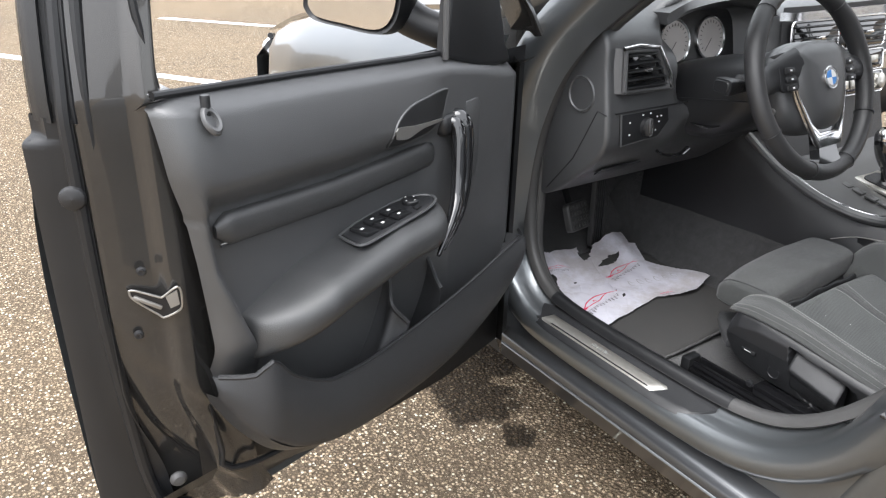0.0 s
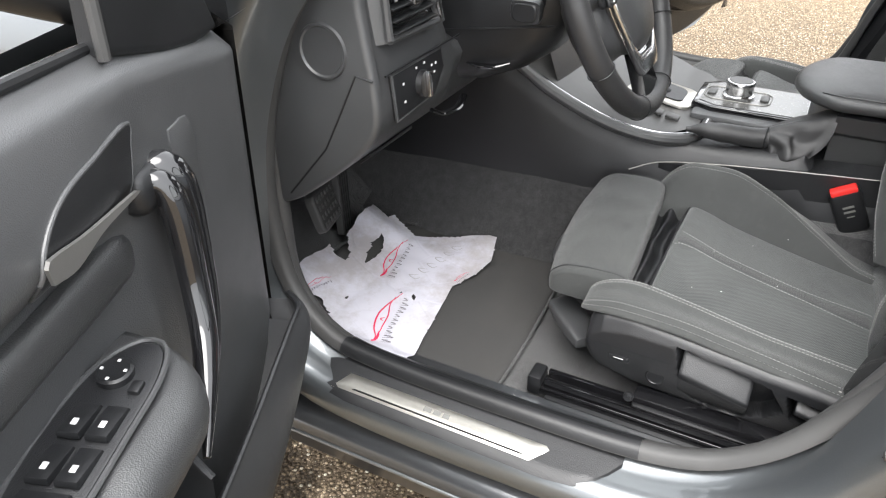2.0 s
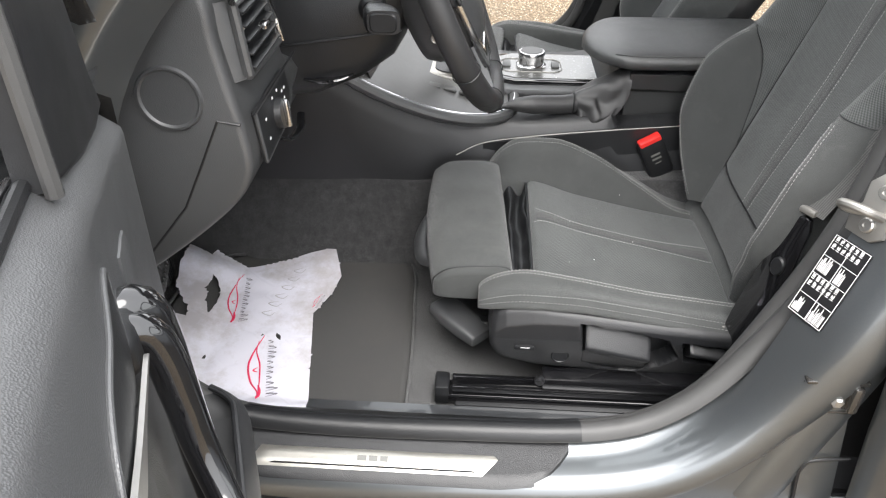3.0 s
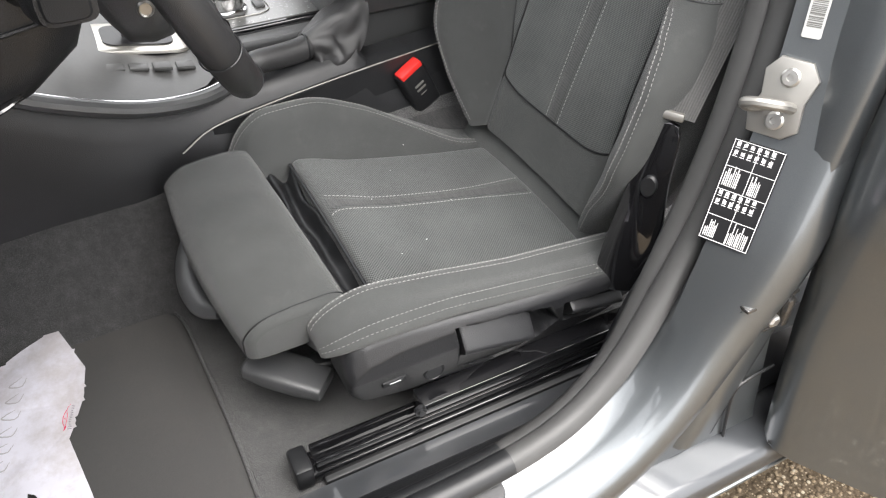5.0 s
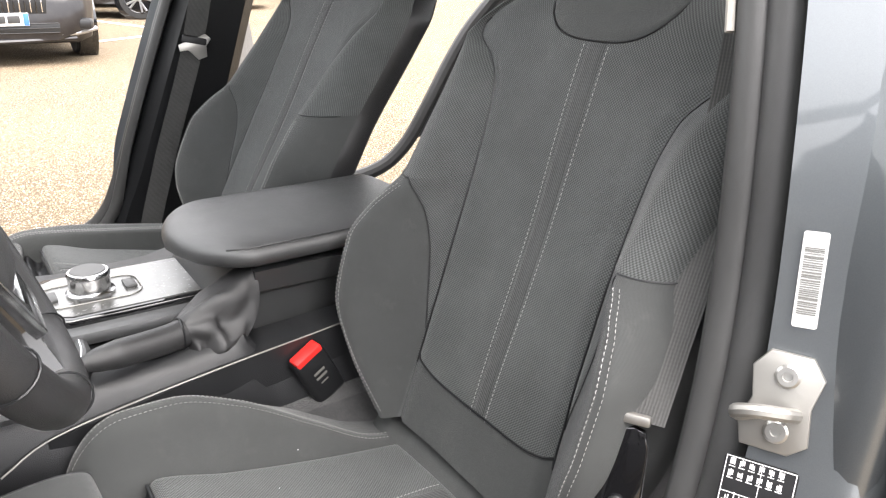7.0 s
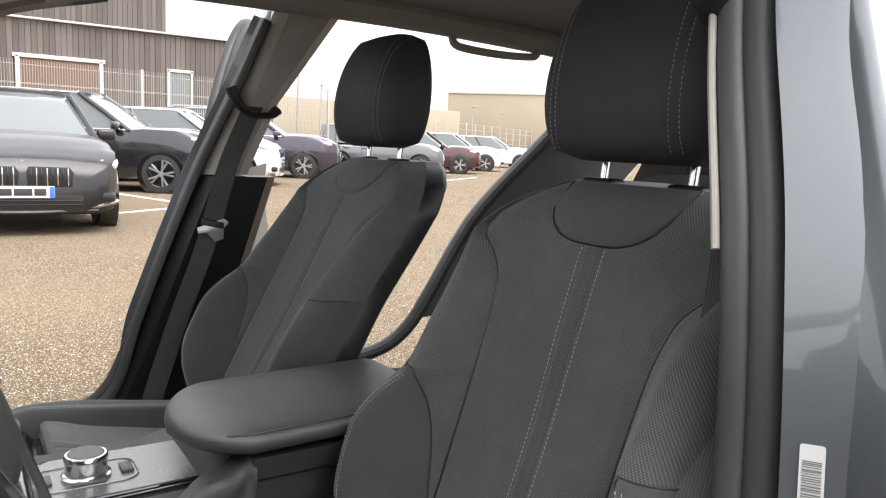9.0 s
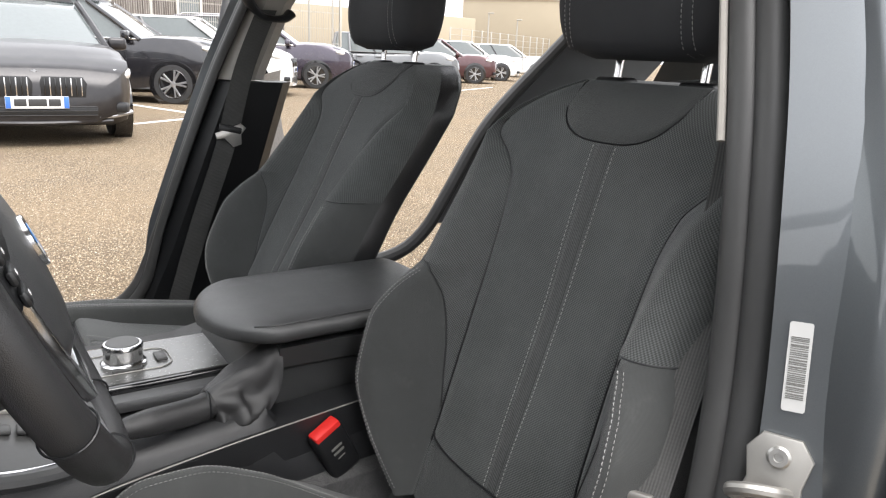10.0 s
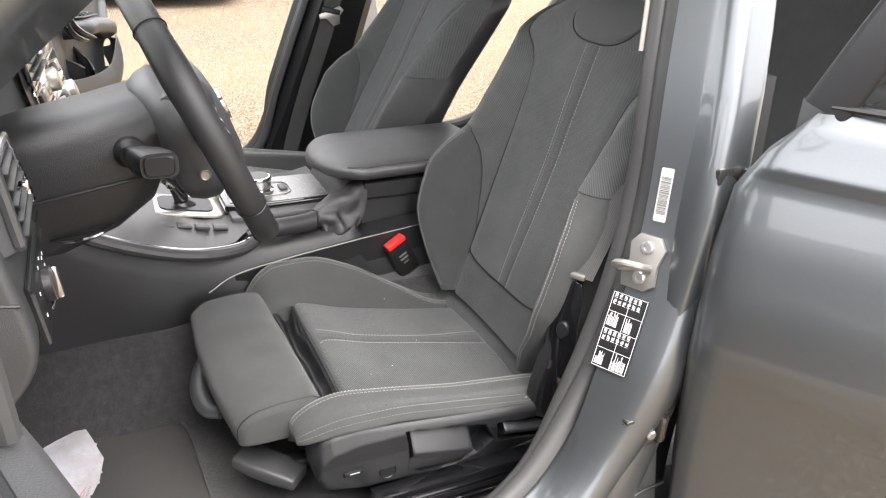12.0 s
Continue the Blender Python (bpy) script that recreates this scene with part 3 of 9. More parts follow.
# B pillar inner trim: dark below, pale above, on both sides
def pillar_trim(z0, z1, wide=1.0, far=False, n=14):
    rr = []
    for z in np.linspace(z0, z1, n):
        yf = lin(z, (0.35, 1.08), (0.42, 1.05), (0.50, 0.995), (0.62, 0.938), (0.76, 0.905), (0.95, 0.875), (1.12, 0.828), (1.30, 0.78))
        if far:
            yf = lin(z, (0.35, 1.05), (0.42, 1.025), (0.50, 0.99), (0.62, 0.948), (0.76, 0.90), (0.95, 0.833), (1.12, 0.77), (1.30, 0.71))
        xs = lin(z, (0.35, 1.65), (0.62, 1.675), (0.76, 1.695), (0.95, 1.72), (1.12, 1.78), (1.30, 1.83))
        w = wide * lin(z, (0.35, 0.22), (0.5, 0.17), (0.8, 0.15), (1.1, 0.13), (1.3, 0.20))
        rr.append([(xs - 0.03, yf + 0.002, z), (xs, yf - 0.004, z), (xs + 0.028, yf - 0.03, z), (xs + 0.030, yf - w + 0.03, z), (xs, yf - w, z), (xs - 0.06, yf - w, z)])
    return loft(rr, True)


for f, wide, far in ((lambda m: m, 0.72, False), (flip, 0.80, True)):
    part("pillar_trim_low", f(pillar_trim(0.34, 0.922, 1.30 if far else 1.0, far)), M_dark, car, "dark lower middle pillar trim")
    part("pillar_trim_high", f(pillar_trim(0.926, 1.30, wide, far)), M_beige, car, "pale upper middle pillar trim")
    # outer skin of the middle pillar and roof rail
    pill = []
    for z in np.linspace(0.30, 1.34, 16):
        back_y = lin(z, (0.6, 0.0), (0.95, 0.045), (1.3, 0.066)) if far else 0.0
        x0 = lin(z, (0.3, 1.545), (0.6, 1.553), (0.8, 1.558), (0.95, 1.585), (1.12, 1.66), (1.34, 1.745))
        y0 = lin(z, (0.3, 1.02), (0.5, 0.955), (0.62, 0.930), (0.76, 0.908), (0.95, 0.88), (1.12, 0.825), (1.34, 0.76)) - back_y
        pill.append([tuple(q) for q in cat([(x0 + 0.02, y0 + 0.012, z), (x0, y0, z), (x0, y0 - 0.03, z), (x0 + 0.008, y0 - 0.055, z), (x0 + 0.05, y0 - 0.068, z), (x0 + 0.1, y0 - 0.075, z)], 18)] + [(x0 + 0.10, y0, z)])
    part("pillar_skin", f(loft(pill, True)), M_paint, car, "grey painted middle pillar", sharp=60)
    rail = cat([(1.60, 2.02, 0.90), (1.66, 1.72, 1.03), (1.72, 1.45, 1.20), (1.77, 1.20, 1.32), (1.80, 0.9, 1.375), (1.80, 0.4, 1.385), (1.79, -0.2, 1.36), (1.76, -0.7, 1.28), (1.72, -1.05, 1.12), (1.66, -1.3, 0.95)], 50)
    part("roof_rail", f(tube(rail, 0.038, 12, flat=0.8)), M_paint, car, "grey painted roof rail and windscreen pillar")
    irail = cat([(1.68, 1.90, 0.93), (1.735, 1.62, 1.07), (1.80, 1.38, 1.22), (1.85, 1.1, 1.31), (1.865, 0.7, 1.325), (1.86, 0.2, 1.32), (1.845, -0.3, 1.29), (1.80, -0.75, 1.20), (1.77, -1.0, 1.06), (1.73, -1.2, 0.92)], 50)
    part("rail_trim", f(tube(irail, 0.042, 12, flat=0.8)), M_headliner, car, "pale roof rail lining")
    # rear door opening: seal and inner trim behind it
    ro = cat([(1.74, -0.55, 1.28), (1.70, -0.36, 1.16), (1.66, -0.19, 0.99), (1.65, -0.031, 0.84), (1.65, 0.052, 0.738), (1.65, 0.146, 0.588), (1.645, 0.211, 0.49), (1.63, 0.29, 0.425), (1.61, 0.42, 0.395), (1.60, 0.60, 0.39)], 50)
    part("rear_seal", f(tube(ro, 0.020, 10)), M_rubber, car, "black rubber rear door seal")
    part("rear_opening", f(grid([[(p[0] - 0.10 * k, p[1] - 0.05 * k ** 0.6, p[2] - 0.03 * k) for k in np.linspace(0.1, 1, 6)] for p in ro])), M_paint, car)
    part("rear_side_trim", f(grid([[(p[0] + 0.05 * k, p[1] - 0.5 * k, p[2] + 0.04 * k) for k in np.linspace(0.02, 1, 6)] for p in ro[:36]])), M_soft, car, "dark rear side trim")
    # rear pillar and quarter
    q = grid([[(lin(z, (0.3, 1.50), (0.8, 1.52), (1.35, 1.74)), y + lin(z, (0.3, 0.25), (0.8, 0.0), (1.35, -0.10)), z) for z in np.linspace(0.25, 1.33, 14)] for y in np.linspace(-0.75, -1.5, 10)])
    part("rear_quarter", f(q), M_paint, car)

roof = grid([[(x, y, 1.33 + 0.055 * (1 - ((x - XC) / 0.62) ** 2) - 0.09 * max(0, (y - 0.5) / 0.8) ** 2 - 0.06 * max(0, (-0.1 - y) / 0.8) ** 2) for x in np.linspace(1.79, 3.015, 24)] for y in np.linspace(-0.95, 1.25, 24)])
part("headliner", roof, M_headliner, car, "grey cloth headliner")
part("roof_skin", ([(p[0], p[1], p[2] + 0.035) for p in roof[0]], roof[1]), M_paint, car)
handle = cat([(2.985, 0.34, 1.30), (2.975, 0.335, 1.272), (2.965, 0.30, 1.262), (2.962, 0.2, 1.258), (2.965, 0.10, 1.262), (2.975, 0.065, 1.272), (2.985, 0.06, 1.30)], 40)
part("grab_handle", tube(handle, 0.0105, 10), M_beige, car, "pale roof grab handle")

# front: wing, bonnet, windscreen, scuttle
for f in (lambda m: m, flip):
    wing = []
    for y in np.linspace(1.92, 3.45, 30):
        xo = lin(y, (1.92, 1.535), (2.3, 1.500), (2.8, 1.485), (3.1, 1.52), (3.3, 1.62), (3.45, 1.80))
        zt = lin(y, (1.92, 0.90), (2.3, 0.875), (2.8, 0.815), (3.2, 0.73), (3.45, 0.66))
        zb = 0.22 if abs(y - 2.62) > 0.345 else 0.32 + math.sqrt(max(0, 0.345 ** 2 - (y - 2.62) ** 2))
        wing.append([(xo + 0.17, y, zt + 0.012), (xo + 0.09, y, zt), (xo + 0.04, y, zt - 0.03), (xo + 0.012, y, zt - 0.08), (xo, y, max(zb + 0.02, zt - 0.20)), (xo + 0.004, y, max(zb + 0.01, zt - 0.32)), (xo + 0.012, y, zb)])
    part("front_wing", f(loft(wing, False, False)), M_paint, car, "grey painted front wing", sharp=60)
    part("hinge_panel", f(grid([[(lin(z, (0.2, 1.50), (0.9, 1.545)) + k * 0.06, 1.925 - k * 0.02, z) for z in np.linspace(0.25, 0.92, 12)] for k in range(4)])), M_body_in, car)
bonnet = grid([[(x, y, lin(y, (1.98, 0.915), (2.3, 0.895), (2.8, 0.835), (3.2, 0.76), (3.5, 0.66)) + 0.035 * (1 - ((x - XC) / 0.75) ** 2)) for x in np.linspace(1.69, 3.115, 24)] for y in np.linspace(1.98, 3.5, 24)])
part("bonnet", bonnet, M_paint, car, "grey painted bonnet")
part("front_bumper", loft([[(XC + a * 0.86 * s, 3.52 - 0.28 * abs(a) ** 3 + o, z) for a in np.linspace(-1, 1, 24)] for z, s, o in ((0.2, 0.95, -0.03), (0.4, 1.0, 0.02), (0.62, 1.0, 0.0), (0.68, 0.97, -0.05))], False, False), M_paint, car)
scuttle = grid([[(x, y, 0.905 + 0.03 * (1 - ((x - XC) / 0.8) ** 2) - 0.03 * math.sin((y - 1.9) * 20)) for x in np.linspace(1.62, 3.185, 16)] for y in np.linspace(1.86, 2.0, 6)])
part("scuttle", scuttle, M_dark, car)
screen = [[(XC + u * lin(t, (0, 0.74), (1, 0.60)), lin(t, (0, 1.93), (1, 1.20)) - 0.13 * u * u * (1 - 0.3 * t), lin(t, (0, 0.915), (1, 1.335)) - 0.02 * u * u) for u in np.linspace(-1, 1, 20)] for t in np.linspace(0, 1, 12)]
ws = part("windscreen", grid(screen), M_glass, car, "clear windscreen")
ws.visible_shadow = False
# rear: tailgate and rear screen close the cabin
tail = grid([[(XC + u * 0.76, -1.45 + 0.12 * (z - 0.5) - 0.2 * abs(u) ** 3 * 0.3, z) for u in np.linspace(-1, 1, 16)] for z in np.linspace(0.25, 0.92, 10)])
part("tailgate", tail, M_paint, car)
rs = part("rear_screen", grid([[(XC + u * lin(t, (0, 0.70), (1, 0.58)), lin(t, (0, -1.38), (1, -0.97)), lin(t, (0, 0.92), (1, 1.33))) for u in np.linspace(-1, 1, 12)] for t in np.linspace(0, 1, 8)]), M_glass, car)
rs.visible_shadow = False
part("parcel_shelf", box((XC, -1.0, 0.88), (1.3, 0.6, 0.03), 0.01), M_carpet, car)

# striker, hinges and stickers on the middle pillar
FACE = np.array([np.array(r[4]) * (1 - k) + np.array(r[7]) * k for r in rings for k in np.linspace(0, 1, 15) if r[4][1] < 1.3])


def face_plane(x, z):
    """The flat piece of the driver's middle pillar round (x, z): y and its slopes."""
    d = (FACE[:, 0] - x) ** 2 + (FACE[:, 2] - z) ** 2
    near = FACE[np.argsort(d)[:40]]
    A = np.stack([np.ones(len(near)), near[:, 0] - x, near[:, 2] - z], axis=1)
    sol = np.linalg.lstsq(A, near[:, 1], rcond=None)[0]
    return float(sol[0]), float(sol[1]), float(sol[2])


def face_frame(x, z):
    y, sx, sz = face_plane(x, z)
    return basis((x, y + 0.0022, z), (-1, -sx, 0), (0, sz, 1))


striker = thing("door_striker", "bright zinc door striker with two screws on the pillar", "door striker", (1.615, 0.95, 0.66))
fm = face_frame(1.617, 0.704)
plate = [(-0.020, -0.036), (0.012, -0.036), (0.024, -0.026), (0.021, 0.0), (0.026, 0.022), (0.016, 0.036), (-0.012, 0.036), (-0.022, 0.022), (-0.018, 0.0), (-0.024, -0.02)]
part("plate", prism(plate, 0.006, fm, 0.002), M_zinc, striker)
loop = cat([(-0.012, -0.010, 0.004), (-0.022, -0.012, 0.018), (-0.024, -0.008, 0.030), (-0.012, -0.004, 0.034), (0.006, -0.003, 0.026), (0.012, -0.006, 0.006)], 24)
part("loop", moved(tube(loop, 0.0052, 10), fm), M_zinc, striker)
for dy in (0.020, -0.020):
    sc = part("screw", lathe([(0, 0.006), (0.0085, 0.006), (0.0085, 0.009), (0.0068, 0.0105), (0.0035, 0.0105), (0.0032, 0.0085), (0, 0.0085)], fm @ pose(0.002, dy, 0), 20), M_steel, striker)

sticker = thing("tyre_label", "black rating label with white tables on the pillar", "label", (1.60, 0.97, 0.56))
fm = face_frame(1.6035, 0.612)
part("sheet", prism(rounded(0.050, 0.104, 0.003), 0.0006, fm), M_black_label, sticker)
rng = random.Random(5)
bars = []
for y0 in (0.047, -0.002):
    for r in range(2):
        for i in range(6):
            gx, gy = -0.019 + i * 0.0066, y0 - r * 0.0085
            for k in range(3):
                bars.append(box((gx + 0.0013 * (k - 1), gy + rng.uniform(-0.0006, 0.0006), 0.0008), (0.0009, rng.uniform(0.003, 0.005), 0.0005), 0))
            bars.append(box((gx, gy - 0.0036, 0.0008), (0.0044, 0.0006, 0.0005), 0))
for xa, xb, ya, yb in ((-0.021, -0.007, 0.005, 0.026), (0.004, 0.013, 0.003, 0.024), (-0.021, -0.010, -0.048, -0.030), (0.002, 0.021, -0.049, -0.026)):
    gx = xa
    while gx < xb:
        ln = (yb - ya) * rng.uniform(0.45, 1.0)
        bars.append(box((gx, ya + ln / 2, 0.0008), (rng.choice((0.0005, 0.0008, 0.0010)), ln, 0.0005), 0))
        gx += rng.uniform(0.0014, 0.0021)
for x0, y0, w, h in ((0, 0.0505, 0.048, 0.0006), (0, -0.0505, 0.048, 0.0006), (-0.0235, 0, 0.0006, 0.1), (0.0235, 0, 0.0006, 0.1), (0.001, 0.0, 0.0005, 0.10), (0, 0.0245, 0.046, 0.0005), (0, 0.001, 0.046, 0.0005), (0, -0.0255, 0.046, 0.0005)):
    bars.append(box((x0, y0, 0.0008), (w, h, 0.0006), 0))
tagged(part("label_print", moved(join(*bars), fm), M_print, sticker), "white printed tables", kind="stuff")

barcode = thing("barcode_label", "small white barcode label on the grey pillar", "label", (1.62, 0.94, 0.75))
fm = face_frame(1.625, 0.790) @ pose(0, 0, 0, 0, 0, 4)
part("sheet", prism(rounded(0.0165, 0.068, 0.002), 0.0006, fm), M_label, barcode)
bars, yy = [], -0.024
while yy < 0.024:
    w = rng.choice((0.0005, 0.0008, 0.0012))
    bars.append(box((0.0, yy, 0.0008), (0.0125, w, 0.0004), 0))
    yy += w + rng.choice((0.0006, 0.0009))
tagged(part("label_print", moved(join(*bars), fm), M_grey_print, barcode), "grey printed bars", kind="stuff")

# rear door hinges bolted to the middle pillar
for hx, hy, hz in ((0.0, 0.0, 0.0), (-0.004, -0.052, 0.362)):
    hm = Matrix.Translation((hx, hy, hz))
    if hz == 0:
        shape = join(box((1.556, 0.962, 0.488), (0.014, 0.062, 0.046), 0.004, 3), box((1.554, 0.956, 0.513), (0.022, 0.072, 0.005), 0.002), box((1.550, 0.930, 0.488), (0.022, 0.012, 0.040), 0.004), box((1.555, 0.958, 0.4635), (0.016, 0.070, 0.004), 0.0015))
    else:
        shape = join(box((1.572, 0.935, 0.463), (0.010, 0.036, 0.034), 0.004), box((1.556, 0.912, 0.463), (0.028, 0.014, 0.032), 0.005))
    leaf = part("door_hinge", moved(shape, hm), M_body_in, car, "dark steel rear door hinge")
    if hz == 0:
        part("bolt", moved(lathe([(0, 0), (0.011, 0), (0.011, 0.004), (0.0075, 0.005), (0.0075, 0.012), (0.005, 0.014), (0, 0.014)], basis((1.5495, 0.952, 0.488), (0, -1, 0), (0, 0, 1)), 6), hm), M_steel, leaf)


# ---------------------------------------------------------------- front seats
def build_seat(label, category, dy=0.0, mirror=False, group="front seats"):
    X0 = 1.97
    XS = 2.368

    def place(p):
        x, y, z = X0 + p[0], p[1] + (lin(p[2], (0.52, 0.0), (0.934, dy), (1.3, dy - 0.008)) if p[1] < 1.1 else 0.0), p[2]
        return (2 * XS - x, y, z) if mirror else (x, y, z)

    def put(m):
        return [place(p) for p in m[0]], ([tuple(reversed(f)) for f in m[1]] if mirror else m[1])

    base = place((0, 1.15, 0.25))
    seat = thing("front_seat", label, category, base, group)

    # backrest: rows of points up the front face, columns across
    ZK = 0.736          # height of the corner where the plain wing meets the knitted side panel

    def W(z):
        return smooth(z, (0.42, 0.176), (0.50, 0.224), (0.58, 0.248), (0.655, 0.252), (0.70, 0.244), (0.74, 0.236), (0.80, 0.238), (0.88, 0.235), (0.93, 0.204), (0.965, 0.155), (0.985, 0.112), (1.0, 0.10))

    def SI(z):
        return min(W(z) - 0.016, smooth(z, (0.42, 0.136), (0.50, 0.132), (0.60, 0.128), (0.70, 0.127), (0.80, 0.131), (0.85, 0.141), (0.88, 0.164), (0.905, 0.198), (0.93, 0.20)))

    def RG(z):
        """Crest of the side bolster."""
        return max(SI(z) + 0.006, min(W(z) - 0.012, smooth(z, (0.42, 0.148), (0.47, 0.174), (0.55, 0.217), (0.60, 0.226), (0.65, 0.227), (0.69, 0.214), (0.715, 0.197), (0.738, 0.180), (0.80, 0.180), (0.86, 0.190), (0.91, 0.212))))

    def WS(z):
        """Seam between the knitted side panel and the plain wing."""
        return max(SI(z) + 0.003, min(RG(z), smooth(z, (0.42, 0.137), (0.54, 0.133), (0.60, 0.143), (0.665, 0.155), (0.70, 0.164), (ZK, 0.178))))

    def bol(z):
        return smooth(z, (0.42, 0.020), (0.50, 0.060), (0.58, 0.087), (0.655, 0.089), (0.70, 0.076), (0.736, 0.056), (0.80, 0.038), (0.86, 0.022), (0.91, 0.008), (0.97, 0.0))

    def yc(z):
        return 0.945 - 0.345 * (z - 0.497) - 0.02 * ramp(z, (0.90, 0.0), (1.0, 1.0)) + 0.012 * math.sin((z - 0.45) * 5)

    def front(u, z):
        a, w, si, rid = abs(u), W(z), SI(z), RG(z)
        if a <= si:
            d = -0.012 * (1 - (a / si) ** 2) * ramp(z, (0.5, 0.3), (0.7, 1.0), (0.95, 0.1))
        elif a <= rid:
            d = bol(z) * ramp((a - si) / (rid - si), (0, 0), (1, 1))
        else:
            k = min(1.0, (a - rid) / (w - rid))
            d = bol(z) - (0.055 + 0.6 * bol(z)) * (1 - math.sqrt(max(0, 1 - k * k)))
        d -= 0.005 * math.exp(-((a - si) / 0.005) ** 2)
        if z < ZK:
            d -= 0.0025 * math.exp(-((a - WS(z)) / 0.004) ** 2) * ramp(z, (0.52, 0.0), (0.58, 1.0))
        if z > 0.93:
            d -= 0.035 * (1 - math.sqrt(max(0, 1 - ((z - 0.93) / 0.058) ** 2)))
        # soft hollows where the cover is sat in
        d += 0.0016 * noise.noise((u * 16, z * 13, 3.1)) * ramp(z, (0.45, 1.0), (0.95, 0.4))
        return yc(z) + d

    zs = np.concatenate([np.linspace(0.42, ZK, 42), np.linspace(ZK, 0.93, 26)[1:], 0.93 + 0.052 * np.sin(np.linspace(0, math.pi / 2, 12)[1:])])
    cols = []
    n0, n1, n2 = 18, 12, 26
    for z in zs:
        w, si, c = W(z), SI(z), WS(min(z, ZK)) if z <= ZK else None
        c = c if c is not None else SI(z) + (W(z) - SI(z)) * 0.45
        half_c = np.concatenate([np.linspace(si, c, n1), c + (w - c) * np.sin(np.linspace(0, math.pi / 2, n0)[1:])])
        cols.append(np.concatenate([-half_c[::-1], np.linspace(-si, si, n2)[1:-1], half_c]))

    def arc_z(u, z):
        """The seam over the lower back panel sags in its middle."""
        q = min(1.0, abs(u) / SI(z))
        return z - 0.016 * (1 - q ** 4) * math.exp(-((z - 0.507) / 0.035) ** 2)

    G = np.array([[(u, front(u, arc_z(u, z)), arc_z(u, z)) for u in row] for z, row in zip(zs, cols)])
    nc = G.shape[1]
    step = np.linalg.norm(np.diff(G, axis=1), axis=2)
    girth = np.concatenate([np.zeros((len(G), 1)), np.cumsum(step, axis=1)], axis=1)
    girth -= girth[:, nc // 2:nc // 2 + 1]
    iL, iR = n0 + n1 - 2, nc - (n0 + n1 - 2) - 1
    iWL, iWR = n0 - 1, nc - n0

    def panel(name, r0, r1, c0, c1, mat, parent, label=""):
        sub_g = G[r0:r1 + 1, c0:c1 + 1]
        uv = [(a, p[2] * 1.06) for i, row in enumerate(sub_g) for a, p in zip(girth[r0 + i, c0:c1 + 1], row)]
        return part(name, put(grid(sub_g)), mat, parent, label, uv=uv, sharp=0)

    nr = len(zs) - 1
    kz = 41
    k_low = int(np.searchsorted(zs, 0.507))
    back = panel("backrest", k_low, nr, iL, iR, M_knit, seat, "knitted black backrest centre panel")
    panel("lumbar_panel", 0, k_low, iL, iR, M_cloth, back, "plain cloth lower back panel")
    for c0, cw, ci_ in ((0, iWL, iL), (nc - 1, iWR, iR)):
        panel("side_panel", 0, kz, min(cw, ci_), max(cw, ci_), M_knit, back, "knitted side panel")
        panel("bolster", 0, kz, min(c0, cw), max(c0, cw), M_cloth, back, "plain cloth backrest wing with twin stitching")
        panel("shoulder_panel", kz, nr, min(c0, ci_), max(c0, ci_), M_knit, back, "knitted shoulder panel")
    # back shell, sides and top
    shell = []
    for i, z in enumerate(zs):
        w = W(z)
        t = 0.095 if z < 0.93 else 0.095 - 0.05 * (1 - math.sqrt(max(0, 1 - ((z - 0.93) / 0.055) ** 2)))
        e = G[i, -1]
        a = [(e[0], e[1], z)]
        for k in range(1, 14):
            s = k / 14
            ang = s * math.pi
            a.append((e[0] * math.cos(ang) if k not in (1, 13) else e[0] * math.copysign(0.985, math.cos(ang)), e[1] - t * (math.sin(ang) ** 0.5), z))
        a.append((-e[0], G[i, 0][1], z))
        shell.append(a)
    part("back_shell", put(loft(shell, False, False)), M_hard, back, "plain seat back shell", sharp=60)
    part("top_closing", put((list(map(tuple, G[-1])) + shell[-1][1:-1], [tuple(range(nc + len(shell[-1]) - 2))])), M_cloth, back)
    part("bottom_closing", put((list(map(tuple, G[0])) + shell[0][1:-1], [tuple(range(nc + len(shell[0]) - 2))])), M_cloth, back)
    # smooth patch at the top of the centre panel
    pr = []
    for i in range(11):
        f = i / 10
        row = []
        for u in np.linspace(-1, 1, 25):
            zt = 0.9805
            zb = 0.914 + 0.064 * (1 - math.sqrt(max(0.0, 1 - abs(u) ** 3)))
            z = zb + (zt - zb) * f
            x = u * 0.098
            row.append((x, front(x, z) + 0.0022 - (0.003 if (i == 0 or abs(u) > 0.99) else 0), z))
        pr.append(row)
    part("neck_patch", put(grid(pr)), M_cloth, back, "smooth dark neck patch", uv=[(p[0], p[2]) for row in pr for p in row], sharp=0)
    rim_p = [pr[i][0] for i in range(10, -1, -1)] + pr[0] + [pr[i][-1] for i in range(11)]
    part("patch_seam", put(tube([(p[0], p[1] + 0.001, p[2]) for p in rim_p], 0.0013, 6)), M_dark, back)

    def curve(fu, z0, z1, n=60, lift=0.0):
        pts, nor = [], []
        for z in np.linspace(z0, z1, n):
            u = fu(z)
            p = np.array((u, front(u, z), z))
            du = np.array((0.004, front(u + 0.002, z) - front(u - 0.002, z), 0))
            dz = np.array((0, front(u, z + 0.002) - front(u, z - 0.002), 0.004))
            q = np.cross(dz, du)
            q /= np.linalg.norm(q)
            q = q if q[1] > 0 else -q
            pts.append(p + q * lift)
            nor.append(q)
        return pts, nor

    def sewn(line, parent):
        part("stitch_line", put(line), M_thread, parent, smooth=False)

    for off in (-0.018, 0.018):
        sewn(dashes(*curve(lambda z: off * ramp(z, (0.50, 0.75), (0.70, 0.9), (0.9, 1.0)) - 0.006, 0.494, 0.914)), back)
